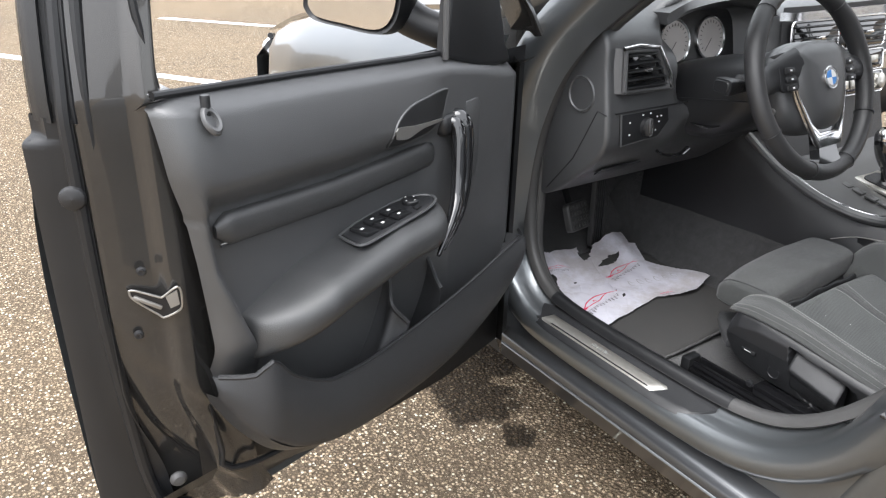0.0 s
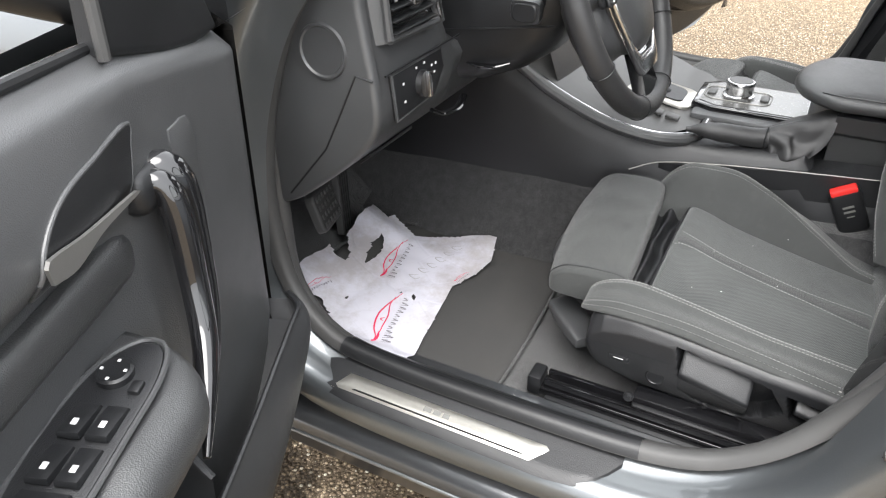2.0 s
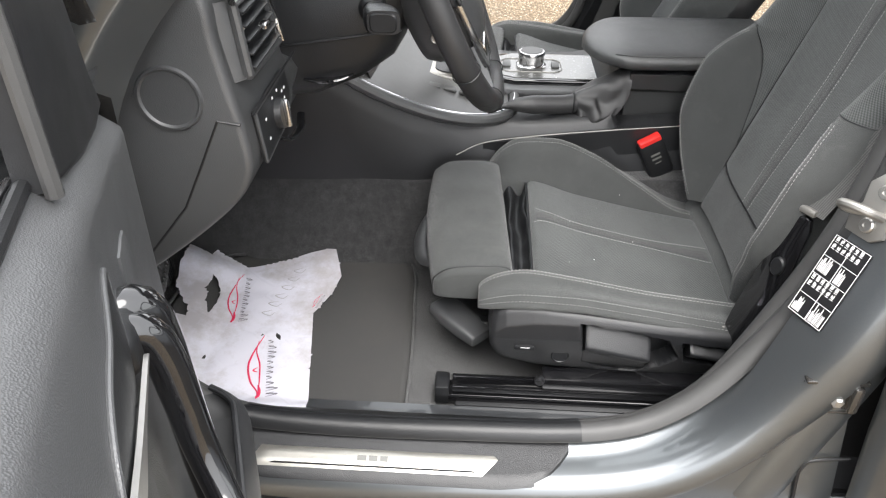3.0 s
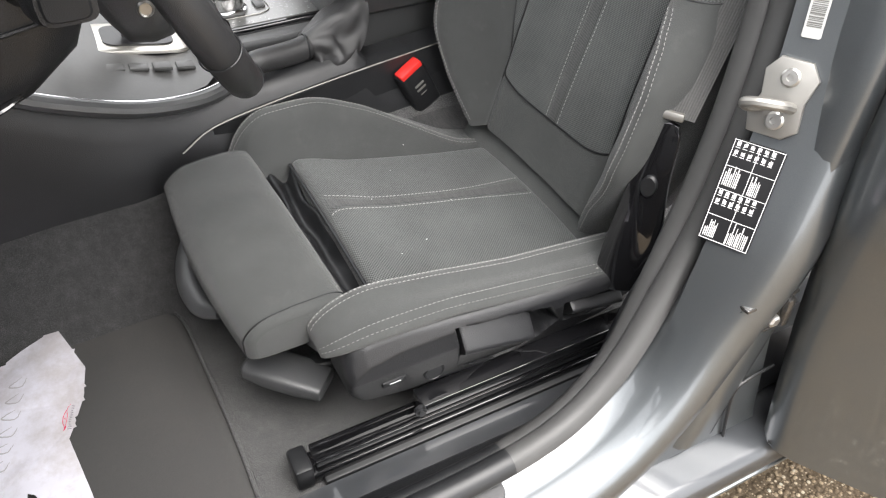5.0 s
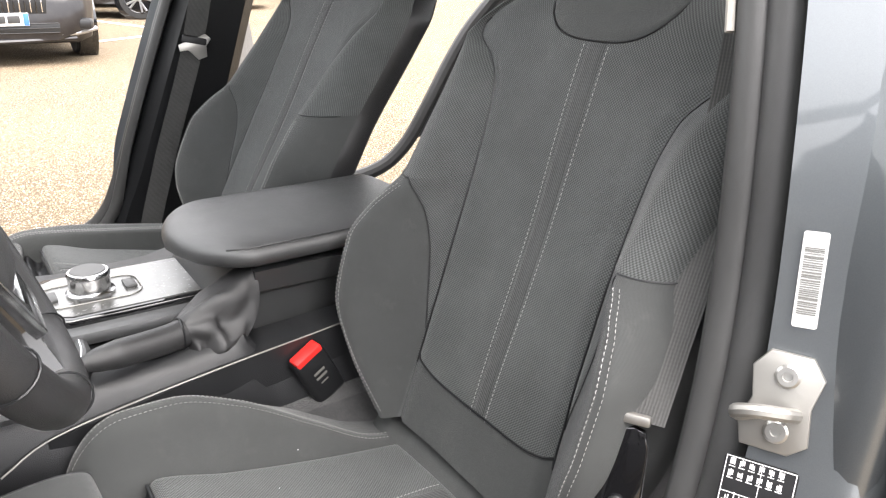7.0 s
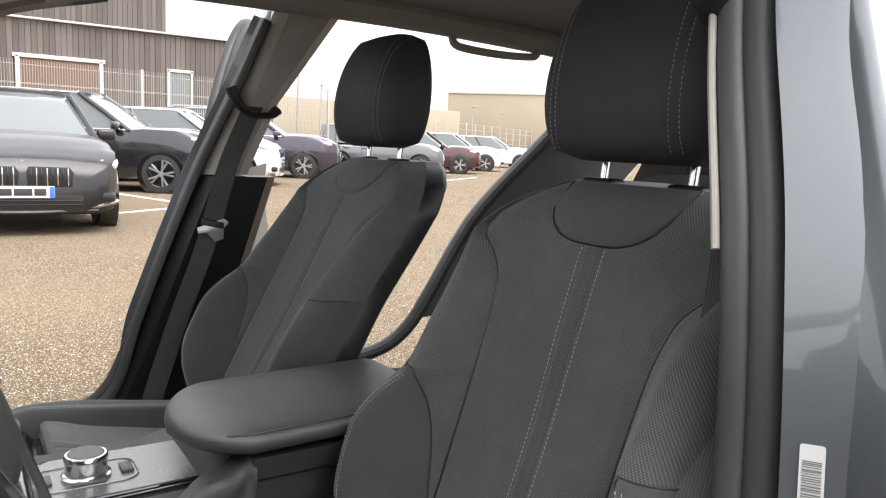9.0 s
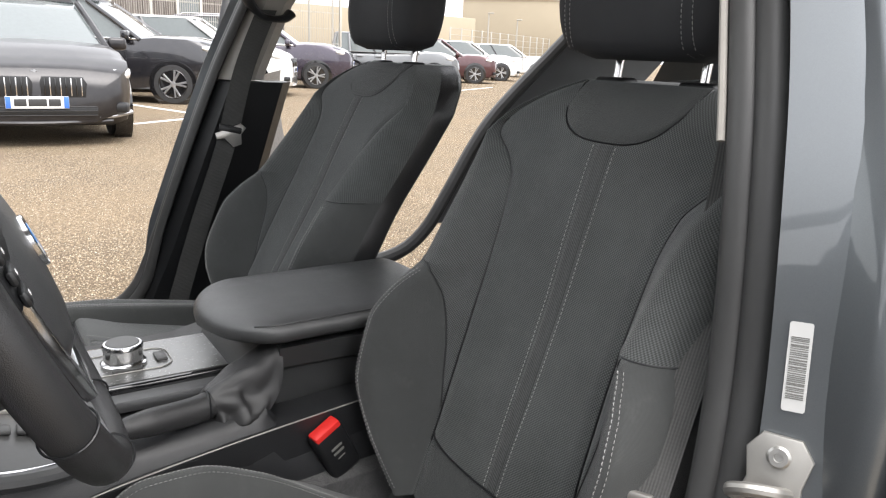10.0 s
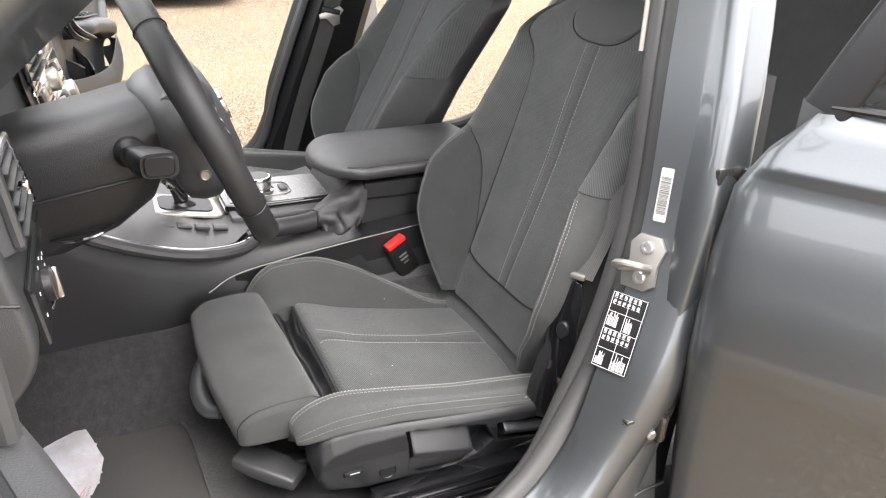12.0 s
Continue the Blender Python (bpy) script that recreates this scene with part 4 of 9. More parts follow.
    for sg in (-1, 1):
        for o in (-0.004, 0.0035):
            sewn(dashes(*curve(lambda z: sg * (RG(z) + o), 0.43, 0.728, 90)), back)
        part("panel_seam", put(tube(curve(lambda z: sg * SI(z), 0.50, 0.925, 90, 0.0006)[0], 0.0014, 6)), M_dark, back)
        part("wing_seam", put(tube(curve(lambda z: sg * WS(z), 0.545, 0.734, 60, 0.0002)[0], 0.0011, 6)), M_dark, back)
        edge = [(sg * u, front(u, ZK) + 0.0004, ZK) for u in np.linspace(WS(ZK), W(ZK) - 0.004, 20)]
        part("wing_seam", put(tube(edge, 0.0011, 6)), M_dark, back)
    arc = [tuple(G[k_low, j] + np.array((0, 0.0004, 0))) for j in range(iL, iR + 1)]
    part("panel_seam", put(tube(arc, 0.0015, 6)), M_dark, back)
    # the pressed channel between the two centre seams
    ch = []
    for z in np.linspace(0.500, 0.913, 60):
        hw = 0.0155 * ramp(z, (0.50, 0.75), (0.70, 0.9), (0.9, 1.0))
        ch.append([(u - 0.006, front(u - 0.006, z) + 0.0012 - (0.002 if abs(u) > hw * 0.99 else 0), z) for u in np.linspace(-hw, hw, 7)])
    part("centre_band", put(grid(ch)), M_rib, back, uv=[(p[0], p[2]) for row in ch for p in row], sharp=0)

    # head restraint
    hy, hz = 0.775, 1.0
    rr = []
    hs = np.linspace(0, 1, 22)
    for t in hs:
        z = hz + 0.008 + 0.228 * t
        k = math.sin(math.pi * min(1, max(0, t))) ** 0.30 if 0 < t < 1 else 0.0
        w = (0.146 - 0.034 * t * t) * (0.55 + 0.45 * k)
        d = 0.074 * (0.45 + 0.55 * k) - 0.010 * t
        cy = hy - 0.035 - 0.10 * (z - hz) + 0.006 * math.sin(math.pi * t)
        pts = []
        for x, y in superell(w, d, 44, 3.4):
            pts.append((x, cy + y * (1.0 if y > 0 else 0.85), z))
        rr.append(pts)
    head = part("head_restraint", put(loft(rr, True)), M_head, seat, "dark cloth head restraint", sharp=50)
    for off in (-0.098, -0.086, 0.086, 0.098):
        pts = []
        for t in np.linspace(0.02, 0.98, 60):
            i = min(len(rr) - 2, int(t * (len(rr) - 1)))
            f = t * (len(rr) - 1) - i
            A_, B_ = np.array(rr[i]), np.array(rr[i + 1])
            C_ = A_ * (1 - f) + B_ * f
            fr_ = C_[C_[:, 1] > C_[:, 1].mean()]
            o = fr_[np.argsort(fr_[:, 0])]
            pts.append((off, float(np.interp(off, o[:, 0], o[:, 1])), C_[0][2]))
        sewn(dashes(pts, [(0, 1, 0)] * len(pts)), head)
    for sx in (-0.068, 0.068):
        post = part("post", put(tube([(sx, hy - 0.045, 0.93), (sx, hy - 0.047, 0.97), (sx, hy - 0.052, 1.03)], 0.0055, 12)), M_chrome, head, "chromed head restraint post")
        part("guide", put(box((sx, hy - 0.047, 0.980), (0.052, 0.032, 0.014), 0.007, 3)), M_dark, head, "black guide sleeve")

    # cushion: insert, two bolsters, rear wedge, thigh pad
    UL, UR, Y0, Y1 = -0.155, 0.131, 0.972, 1.289

    def zc(y):
        return smooth(y, (0.90, 0.374), (0.975, 0.388), (1.07, 0.405), (1.20, 0.434), (1.29, 0.459), (1.32, 0.456))

    def bow(y):
        """How far the insert's door-side seam swells outwards."""
        return 0.014 * lin(y, (0.95, 0.7), (1.12, 1.0), (1.29, 0.35))

    def at_c(u, y, edge=True):
        q = (u - (UL + UR) / 2) / ((UR - UL) / 2)
        z = zc(y) + 0.008 * (1 - q * q)
        if edge:
            for d, r in ((u - UL, 0.010), (UR - u, 0.010), (Y1 - y, 0.012), (y - Y0, 0.010)):
                d = min(r, max(0.0, d))
                z -= r - math.sqrt(max(0.0, r * r - (r - d) ** 2))
        return (u - bow(y) * max(0.0, -q) ** 2, y, z)

    us = np.concatenate([UL + 0.012 * np.linspace(0, 1, 7) ** 2, np.linspace(UL + 0.012, UR - 0.012, 32)[1:-1], UR - 0.012 * np.linspace(1, 0, 7) ** 2])
    ys = np.concatenate([Y0 + 0.012 * np.linspace(0, 1, 7) ** 2, np.linspace(Y0 + 0.012, Y1 - 0.014, 34)[1:-1], Y1 - 0.014 * np.linspace(1, 0, 8) ** 2])
    ci = [[at_c(u, y) for u in us] for y in ys]
    cushion = part("cushion", put(grid(ci)), M_knit, seat, "knitted black seat cushion insert", uv=[(p[0], p[1]) for row in ci for p in row], sharp=0)
    front_face = [[(p[0], p[1] + 0.002 * math.sin(k * 1.2), p[2] - 0.011 * k) for p in ci[-1]] for k in range(6)]
    part("cushion_front", put(grid(front_face)), M_cloth, cushion, uv=[(p[0], p[2]) for row in front_face for p in row], sharp=0)
    part("front_piping", put(tube([(u, Y1 + 0.001, zc(Y1) - 0.009 + 0.005 * (1 - (u / 0.16) ** 2)) for u in np.linspace(UL + 0.004, UR - 0.004, 24)], 0.0024, 8)), M_dark, cushion)
    part("cushion_core", put(box((0, 1.13, 0.335), (0.34, 0.36, 0.07), 0.02)), M_dark, cushion)
    wav = lambda y: smooth(y, (0.99, 1.25), (1.10, 0.75), (1.20, 0.75), (1.27, 1.0), (1.29, 1.6))
    for off in (-0.017, 0.017):
        pts = [at_c(off * wav(y) - 0.004, y) for y in np.linspace(0.982, 1.283, 60)]
        sewn(dashes(pts, [(0, -0.1, 1)] * 60), cushion)
    band = []
    for y in np.linspace(0.984, 1.28, 40):
        o = 0.0145 * wav(y)
        band.append([tuple(np.array(at_c(u - 0.004, y)) + np.array((0, 0, 0.0011 - (0.002 if abs(u) > o * 0.99 else 0)))) for u in np.linspace(-o, o, 7)])
    part("centre_band", put(grid(band)), M_rib, cushion, uv=[(p[0], p[1]) for row in band for p in row], sharp=0)

    YB = np.concatenate([np.linspace(0.945, 1.295, 32), 1.295 + 0.076 * np.sin(np.linspace(0, math.pi / 2, 14)[1:])])
    for sg in (1, -1):
        rr, lines = [], [[], [], [], []]
        for y in YB:
            nose = 0.0 if y < 1.295 else 1 - math.sqrt(max(0.0, 1 - ((y - 1.295) / 0.0762) ** 2))
            zi = zc(min(y, 1.285)) - 0.010
            if sg > 0:
                top = smooth(y, (0.945, 0.384), (1.0, 0.394), (1.08, 0.438), (1.17, 0.490), (1.24, 0.512), (1.30, 0.508), (1.39, 0.495))
                inn, out = UR, 0.258
                q = lin(y, (0.945, 0.016), (1.01, 0.020), (1.12, 0.040), (1.23, 0.054), (1.36, 0.068))
                prof = [(inn - 0.006, zi - 0.05), (inn - 0.002, zi - 0.012), (inn + 0.003, zi + 0.002), (inn + 0.32 * q, zi + 0.34 * (top - zi)), (inn + 0.66 * q, zi + 0.80 * (top - zi)), (inn + 0.88 * q, top - 0.003), (inn + q + 0.003, top), (inn + q + 0.016, top - 0.006), (out - 0.012, top - lin(y, (1.0, 0.004), (1.16, 0.040))), (out, top - lin(y, (1.0, 0.020), (1.16, 0.075))), (out - 0.002, 0.36), (out - 0.02, 0.35)]
                picks = (5.0, 6.0)
                base_z = 0.37
            else:
                top = smooth(y, (0.945, 0.428), (1.06, 0.444), (1.16, 0.458), (1.24, 0.470), (1.31, 0.477), (1.39, 0.472))
                low = smooth(y, (0.945, 0.422), (1.06, 0.440), (1.16, 0.456), (1.24, 0.467), (1.31, 0.469), (1.39, 0.458))
                inn, out = -UL + bow(y), 0.246
                prof = [(inn - 0.006, zi - 0.05), (inn - 0.002, zi - 0.010), (inn + 0.004, zi + 0.4 * (top - zi)), (inn + 0.011, top - 0.005), (inn + 0.018, top - 0.001), (inn + 0.026, top), (inn + 0.040, top - 0.003 - 0.2 * (top - low)), (out - 0.020, low + 0.002), (out - 0.009, low - 0.003), (out - 0.002, low - 0.009), (out - 0.003, low - 0.014), (out - 0.02, low - 0.018)]
                picks = (4.0, 5.0, 7.3, 8.2)
                base_z = 0.432
            # the nose turns down and in at the front
            prof = [(a + (inn + 0.03 - a) * 0.50 * nose * (1 if a > inn + 0.03 else 0.3), base_z + (b - base_z) * (1 - 0.80 * nose) if b > base_z else b) for a, b in prof]
            c = np.array(cat([(a, b, 0) for a, b in prof], 177))[:, :2]
            c = np.array([c[int(round(k))] for k in np.linspace(0, 176, 45)])
            rr.append([(sg * a, y, b) for a, b in c])
            P2 = np.array(prof)
            for k, q in enumerate(picks):
                j0 = min(int(q), len(P2) - 2)
                p_ = P2[j0] * (1 - q + j0) + P2[j0 + 1] * (q - j0)
                i_ = int(np.argmin(((c - p_) ** 2).sum(1)))
                dv = c[min(i_ + 1, 44)] - c[max(i_ - 1, 0)]
                nv = np.array((-dv[1], dv[0])) / (np.linalg.norm(dv) + 1e-9)
                nv = nv if nv[1] > -0.2 else -nv
                lines[k].append(((sg * p_[0] + sg * nv[0] * 0.0006, y, p_[1] + nv[1] * 0.0006), (sg * nv[0], 0.5 * nose, nv[1])))
        b = part("cushion_bolster", put(loft(rr, True)), M_cloth, seat, "plain cloth cushion bolster with twin stitching", uv=[(p[1], p[0] + p[2]) for r_ in rr for p in r_], sharp=0)
        for q in lines:
            if q:
                sewn(dashes([c_[0] for c_ in q[1:]], [c_[1] for c_ in q[1:]]), b)
    # rear strip between cushion and backrest
    wedge = [[(u, y, smooth(y, (0.90, 0.424), (0.93, 0.421), (0.945, 0.416), (0.958, 0.409), (0.972, 0.398), (0.985, 0.380)) - 0.006 * (u / 0.2) ** 2) for u in np.linspace(-0.195, 0.19, 20)] for y in np.linspace(0.90, 0.985, 18)]
    part("cushion_back", put(grid(wedge)), M_cloth, cushion, uv=[(p[0], p[1]) for row in wedge for p in row], sharp=0)

    # thigh pad pulled forward, with the folded cloth in the gap behind it
    rr = []
    sv = np.concatenate([-1 + 0.075 * (1 - np.cos(np.linspace(0, math.pi / 2, 8))), np.linspace(-0.9, 0.9, 30), 1 - 0.075 * (1 - np.cos(np.linspace(math.pi / 2, 0, 8)))])
    for s in sv:
        q = max(0.0, (abs(s) - 0.925) / 0.075)
        inset = 0.011 * (1 - math.sqrt(max(0.0, 1 - q * q)))
        u = -0.008 + s * 0.166
        ring_p = []
        for a, b in superell(0.059 - inset, 0.030 - inset, 56, 5.2):
            yy, zz = 1.388 + a, 0.447 + b
            zz += 0.004 * (1 - s * s) * (b > 0) + 0.006 * s
            zz -= (0.14 * max(0.0, a) + 3.2 * max(0.0, a - 0.028) ** 1.6) * (0.5 + b / 0.06)
            zz += 0.0022 * noise.noise((u * 20, a * 36, 1.7))
            yy += 0.014 * math.cos(s * 1.4) * (0.5 + a / 0.118) + 0.010 * s
            ring_p.append((u, yy, zz))
        rr.append(ring_p)
    pad = part("thigh_pad", put(loft(rr, True)), M_cloth, seat, "plain cloth thigh support pulled forward", uv=[(p[0], p[1] + p[2]) for r_ in rr for p in r_], sharp=60)
    for e_, d_ in ((6, -0.0005), (len(rr) - 7, 0.0005)):
        part("pad_seam", put(tube([(p[0] + d_, p[1], p[2]) for p in rr[e_] + rr[e_][:1]], 0.0009, 6)), M_dark, pad)
    rng = random.Random(3)
    fold = [[(u, y, 0.432 + 0.009 * math.sin((y - 1.28) * 210 + 3 * noise.noise((u * 9, y * 30, 1))) + 0.006 * noise.noise((u * 25, y * 60, 2))) for u in np.linspace(-0.165, 0.16, 44)] for y in np.linspace(1.285, 1.345, 22)]
    part("bellows", put(grid(fold)), M_dark, seat, "creased dark cloth in the gap", sharp=0)
    part("pad_carrier", put(box((0.0, 1.325, 0.392), (0.22, 0.05, 0.03), 0.01)), M_dark, pad)

    # base: side cover, lever, switches, slides
    frx = Matrix(((0, 0, -1, 0), (1, 0, 0, 0), (0, 1, 0, 0), (0, 0, 0, 1)))
    rec = [(1.224, 0.437), (1.210, 0.360), (1.192, 0.342), (1.165, 0.334), (1.132, 0.334), (1.098, 0.350), (1.076, 0.376), (1.098, 0.415), (1.152, 0.426)]
    rec2 = [(1.078, 0.412), (1.066, 0.366), (0.992, 0.352), (0.985, 0.398)]

    def depth_in(y, z, poly):
        """How far a place lies inside an outline; negative outside."""
        q = np.array(poly)
        e = np.roll(q, -1, axis=0) - q
        v = np.array((y, z)) - q
        t = np.clip((v * e).sum(1) / (e * e).sum(1), 0, 1)
        d = float(np.sqrt(((v - e * t[:, None]) ** 2).sum(1)).min())
        up = (q[:, 1] > z) != (np.roll(q, -1, axis=0)[:, 1] > z)
        xi = q[:, 0] + (z - q[:, 1]) / np.where(e[:, 1] == 0, 1e-9, e[:, 1]) * e[:, 0]
        return d if (up & (y < xi)).sum() % 2 else -d

    low_e = lambda y: lin(y, (0.955, 0.378), (0.985, 0.340), (1.04, 0.324), (1.15, 0.322), (1.28, 0.334), (1.335, 0.352), (1.348, 0.372), (1.354, 0.392))
    top_e = lambda y: lin(y, (0.955, 0.415), (0.97, 0.421), (1.05, 0.434), (1.13, 0.443), (1.22, 0.453), (1.29, 0.460), (1.33, 0.456), (1.346, 0.446), (1.354, 0.428))
    hull = [(y, low_e(y)) for y in np.linspace(0.955, 1.354, 50)] + [(y, top_e(y)) for y in np.linspace(1.354, 0.955, 50)]
    cov = []
    for y in np.linspace(0.955, 1.354, 150):
        row, a, b = [], low_e(y), top_e(y)
        for k, f in enumerate(np.linspace(0, 1, 52)):
            z = a + (b - a) * f
            d = max(0.0, depth_in(y, z, hull))
            h = 0.059 - 0.009 * (1 - math.sqrt(1 - (1 - min(1.0, d / 0.010)) ** 2))
            band = lin(y, (0.95, 0.010), (1.20, 0.016), (1.35, 0.030))
            h -= 0.45 * max(0.0, band - (b - z))
            h -= 0.32 * max(0.0, 0.408 - z)
            h -= 0.030 * ramp(depth_in(y, z, rec), (-0.001, 0.0), (0.0045, 1.0))
            h -= 0.028 * ramp(depth_in(y, z, rec2), (-0.001, 0.0), (0.0045, 1.0))
            edge = k in (0, 51) or y < 0.9551 or y > 1.3539
            row.append((-0.192 if edge else -0.192 - h, y, z))
        cov.append(row)
    cover = part("side_cover", put(grid(cov)), M_hard, seat, "moulded black seat side cover", sharp=60)

    def paddle(ya, yb, prof, drop):
        """A chunky lever: a sloping upper facet, a rounded nose and a hollow below, sinking towards its rear end."""
        c = cat([(a, b, 0) for a, b in prof], 40)
        mid = c.mean(axis=0)
        rr = []
        for f, g in ((0.0, 0.90), (0.02, 0.97), (0.06, 1.0), (0.5, 1.0), (0.94, 1.0), (0.98, 0.97), (1.0, 0.90)):
            rr.append([(mid[0] + (p[0] - mid[0]) * g, ya + (yb - ya) * f, mid[1] + (p[1] - mid[1]) * g - drop * f * ramp(p[1], (0.35, 0.3), (0.40, 1.0))) for p in c])
        return loft(rr, True)

    part("height_lever", put(paddle(1.215, 1.120, [(-0.224, 0.434), (-0.233, 0.434), (-0.239, 0.430), (-0.256, 0.405), (-0.2575, 0.400), (-0.255, 0.394), (-0.246, 0.386), (-0.240, 0.370), (-0.233, 0.352), (-0.224, 0.341)], 0.020)), M_hard, cover, "black height adjusting lever", sharp=40)
    part("backrest_lever", put(paddle(1.064, 0.985, [(-0.224, 0.410), (-0.236, 0.409), (-0.250, 0.398), (-0.253, 0.393), (-0.250, 0.387), (-0.236, 0.374), (-0.224, 0.368)], 0.016)), M_hard, cover, "black backrest lever", sharp=40)
    part("trim_clip", put(moved(box((0, 0, 0), (0.004, 0.022, 0.012), 0.0015), pose(-0.236, 1.030, 0.428, 0, 40, 0))), M_zinc, cover, "small pale trim clip")
    part("release_button", put(lathe([(0, 0), (0.0135, 0), (0.0135, 0.0015), (0.0115, 0.0025), (0.0105, 0.0015), (0.0, 0.0015)], pose(-0.2385, 1.247, 0.368) @ frx, 24)), M_dark, cover)
    part("rocker_switch", put(join(box((-0.2445, 1.300, 0.386), (0.008, 0.030, 0.010), 0.003), box((-0.2485, 1.300, 0.390), (0.002, 0.020, 0.0015), 0.0005))), M_dark, cover)
    part("switch_mark", put(box((-0.2490, 1.300, 0.389), (0.001, 0.014, 0.0014), 0)), M_print, cover)
    # release handle: a flat tongue with a bevelled tip, on a short dark arm
    hx = Matrix.Translation((-0.148, 1.398, 0.352)) @ Matrix.Rotation(radians(46), 4, "Z") @ Matrix.Rotation(radians(-6), 4, "Y")
    tongue = loft([[tuple(hx @ V3((x, a * w, b * h))) for a, b in superell(1.0, 1.0, 28, 5.0)] for x, w, h in ((-0.052, 0.018, 0.006), (-0.050, 0.021, 0.010), (-0.02, 0.024, 0.0125), (0.02, 0.025, 0.0125), (0.048, 0.022, 0.010), (0.052, 0.017, 0.006))], True)
    fh = part("front_handle", put(tongue), M_soft, seat, "black release handle under the cushion")
    part("handle_arm", put(box((-0.150, 1.350, 0.352), (0.026, 0.06, 0.016), 0.006, 3)), M_dark, fh)
    arc = cat([(0.070, 1.446, 0.428), (0.048, 1.462, 0.408), (0.010, 1.470, 0.396), (-0.035, 1.464, 0.392), (-0.060, 1.446, 0.398)], 26)
    part("inner_handle", put(tube(arc, [0.010, 0.0135, 0.015, 0.014, 0.010], 16, flat=0.7)), M_soft, seat, "grey curved thigh support handle")
    for sx in (-0.240, 0.19):
        r_ = part("slide_rail", put(box((sx, 1.155, 0.286), (0.034, 0.53, 0.016), 0.003)), M_gloss, seat, "black steel seat slide")
        for dx in (-0.011, 0.011):
            part("rail_lip", put(box((sx + dx, 1.15, 0.300), (0.008, 0.51, 0.020), 0.002)), M_gloss, r_)
        part("rail_slider", put(box((sx, 1.10, 0.322), (0.030, 0.34, 0.022), 0.003)), M_gloss, r_)
        part("rail_cap", put(box((sx, 1.42, 0.293), (0.038, 0.022, 0.034), 0.004)), M_dark, r_)
        part("bolt", put(lathe([(0, 0), (0.0075, 0), (0.0075, 0.005), (0.0045, 0.006), (0.0045, 0.009), (0, 0.009)], pose(sx - 0.016, 1.275, 0.334) @ frx, 12)), M_hard, r_)
    part("rail_foot", put(box((-0.240, 1.16, 0.262), (0.05, 0.48, 0.04), 0.004)), M_dark, seat)
    return seat


build_seat("black cloth driver's seat with knitted centre and pale stitching", "car seat")
build_seat("black cloth passenger seat with knitted centre and pale stitching", "car seat", dy=-0.082, mirror=True)


# ---------------------------------------------------------------- front doors
DO, DD, DN = np.array((1.415, 1.675, 0.0)), np.array((-0.944, -0.330, 0.0)), np.array((0.330, -0.944, 0.0))


def DP(s, w, z):
    """A place on the driver's open door: along it from the hinge side, out of its trim, height."""
    return tuple(DO + DD * s + DN * w + np.array((0, 0, z)))


def door_pose(s, w, z):
    """x along the door, y up, z out of the trim."""
    return basis(DP(s, w, z), -DD, (0, 0, 1))


front_door = thing("front_door", "open front door with black moulded trim and grey painted shut face", "car door", DP(0.35, -0.05, 0.28), group="front doors")


def z_top(s):
    return lin(s, (-0.02, 0.885), (0.03, 0.893), (0.2, 0.925), (0.5, 0.940), (0.72, 0.949))


def s_rear(z):
    return smooth(z, (0.36, 0.60), (0.40, 0.635), (0.455, 0.655), (0.50, 0.662), (0.585, 0.666), (0.685, 0.674), (0.80, 0.686), (0.87, 0.702), (0.95, 0.706))


def lip_top(s):
    return smooth(s, (-0.01, 0.573), (0.03, 0.573), (0.088, 0.564), (0.17, 0.548), (0.255, 0.536), (0.34, 0.527), (0.443, 0.521), (0.514, 0.527), (0.56, 0.548), (0.60, 0.580), (0.628, 0.612), (0.648, 0.598), (0.68, 0.596))


def lip_bot(s):
    return smooth(s, (-0.01, 0.560), (0.01, 0.545), (0.04, 0.500), (0.10, 0.455), (0.152, 0.430), (0.24, 0.402), (0.33, 0.394), (0.44, 0.396), (0.53, 0.410), (0.59, 0.434), (0.63, 0.466), (0.66, 0.510), (0.68, 0.560))


def skin_bot(s):
    return lin(s, (-0.15, 0.27), (0.40, 0.266), (0.524, 0.274), (0.586, 0.295), (0.657, 0.322), (0.712, 0.338), (0.80, 0.350))


def frame_bot(s):
    return lin(s, (-0.10, 0.28), (0.134, 0.28), (0.36, 0.31), (0.48, 0.345), (0.65, 0.42), (0.75, 0.43))


def w_panel(s, z):
    """Relief of the main trim panel."""
    zr = roll_z(s)
    w = 0.004
    up = ramp(z, (zr + 0.004, 0.0), (zr + 0.05, 1.0))
    # the frame round the recessed insert comes down behind the end of the roll
    s_in = lin(z, (0.60, 0.600), (0.622, 0.611), (0.652, 0.623), (0.694, 0.638), (0.733, 0.652), (0.784, 0.658))
    up = max(up, ramp(s - s_in, (0.0, 0.0), (0.014, 1.0)) * ramp(z, (0.56, 0.0), (0.64, 1.0)))
    w += up * (0.030 - 2.4 * max(0, z - (z_top(s) - 0.095)) ** 2 - 1.3 * max(0, z - (z_top(s) - 0.016)))
    k = ramp(s, (0.19, 1.0), (0.29, 0.0))
    w = w * (1 - k) + k * (0.020 - 1.2 * max(0, z - (z_top(s) - 0.02)))
    e = s_rear(z) - s
    w -= 0.030 * math.exp(-max(0, e) / 0.012)
    w -= 0.020 * math.exp(-max(0, s + 0.008) / 0.008)
    # pressed seams
    w -= 0.004 * math.exp(-((z - zr - 0.008) / 0.004) ** 2) * (1 - k)
    w -= 0.004 * math.exp(-((s - 0.212) / 0.004) ** 2) * (z < 0.80)
    return w


def roll_z(s):
    return lin(s, (0.2, 0.800), (0.25, 0.797), (0.45, 0.792), (0.645, 0.800))


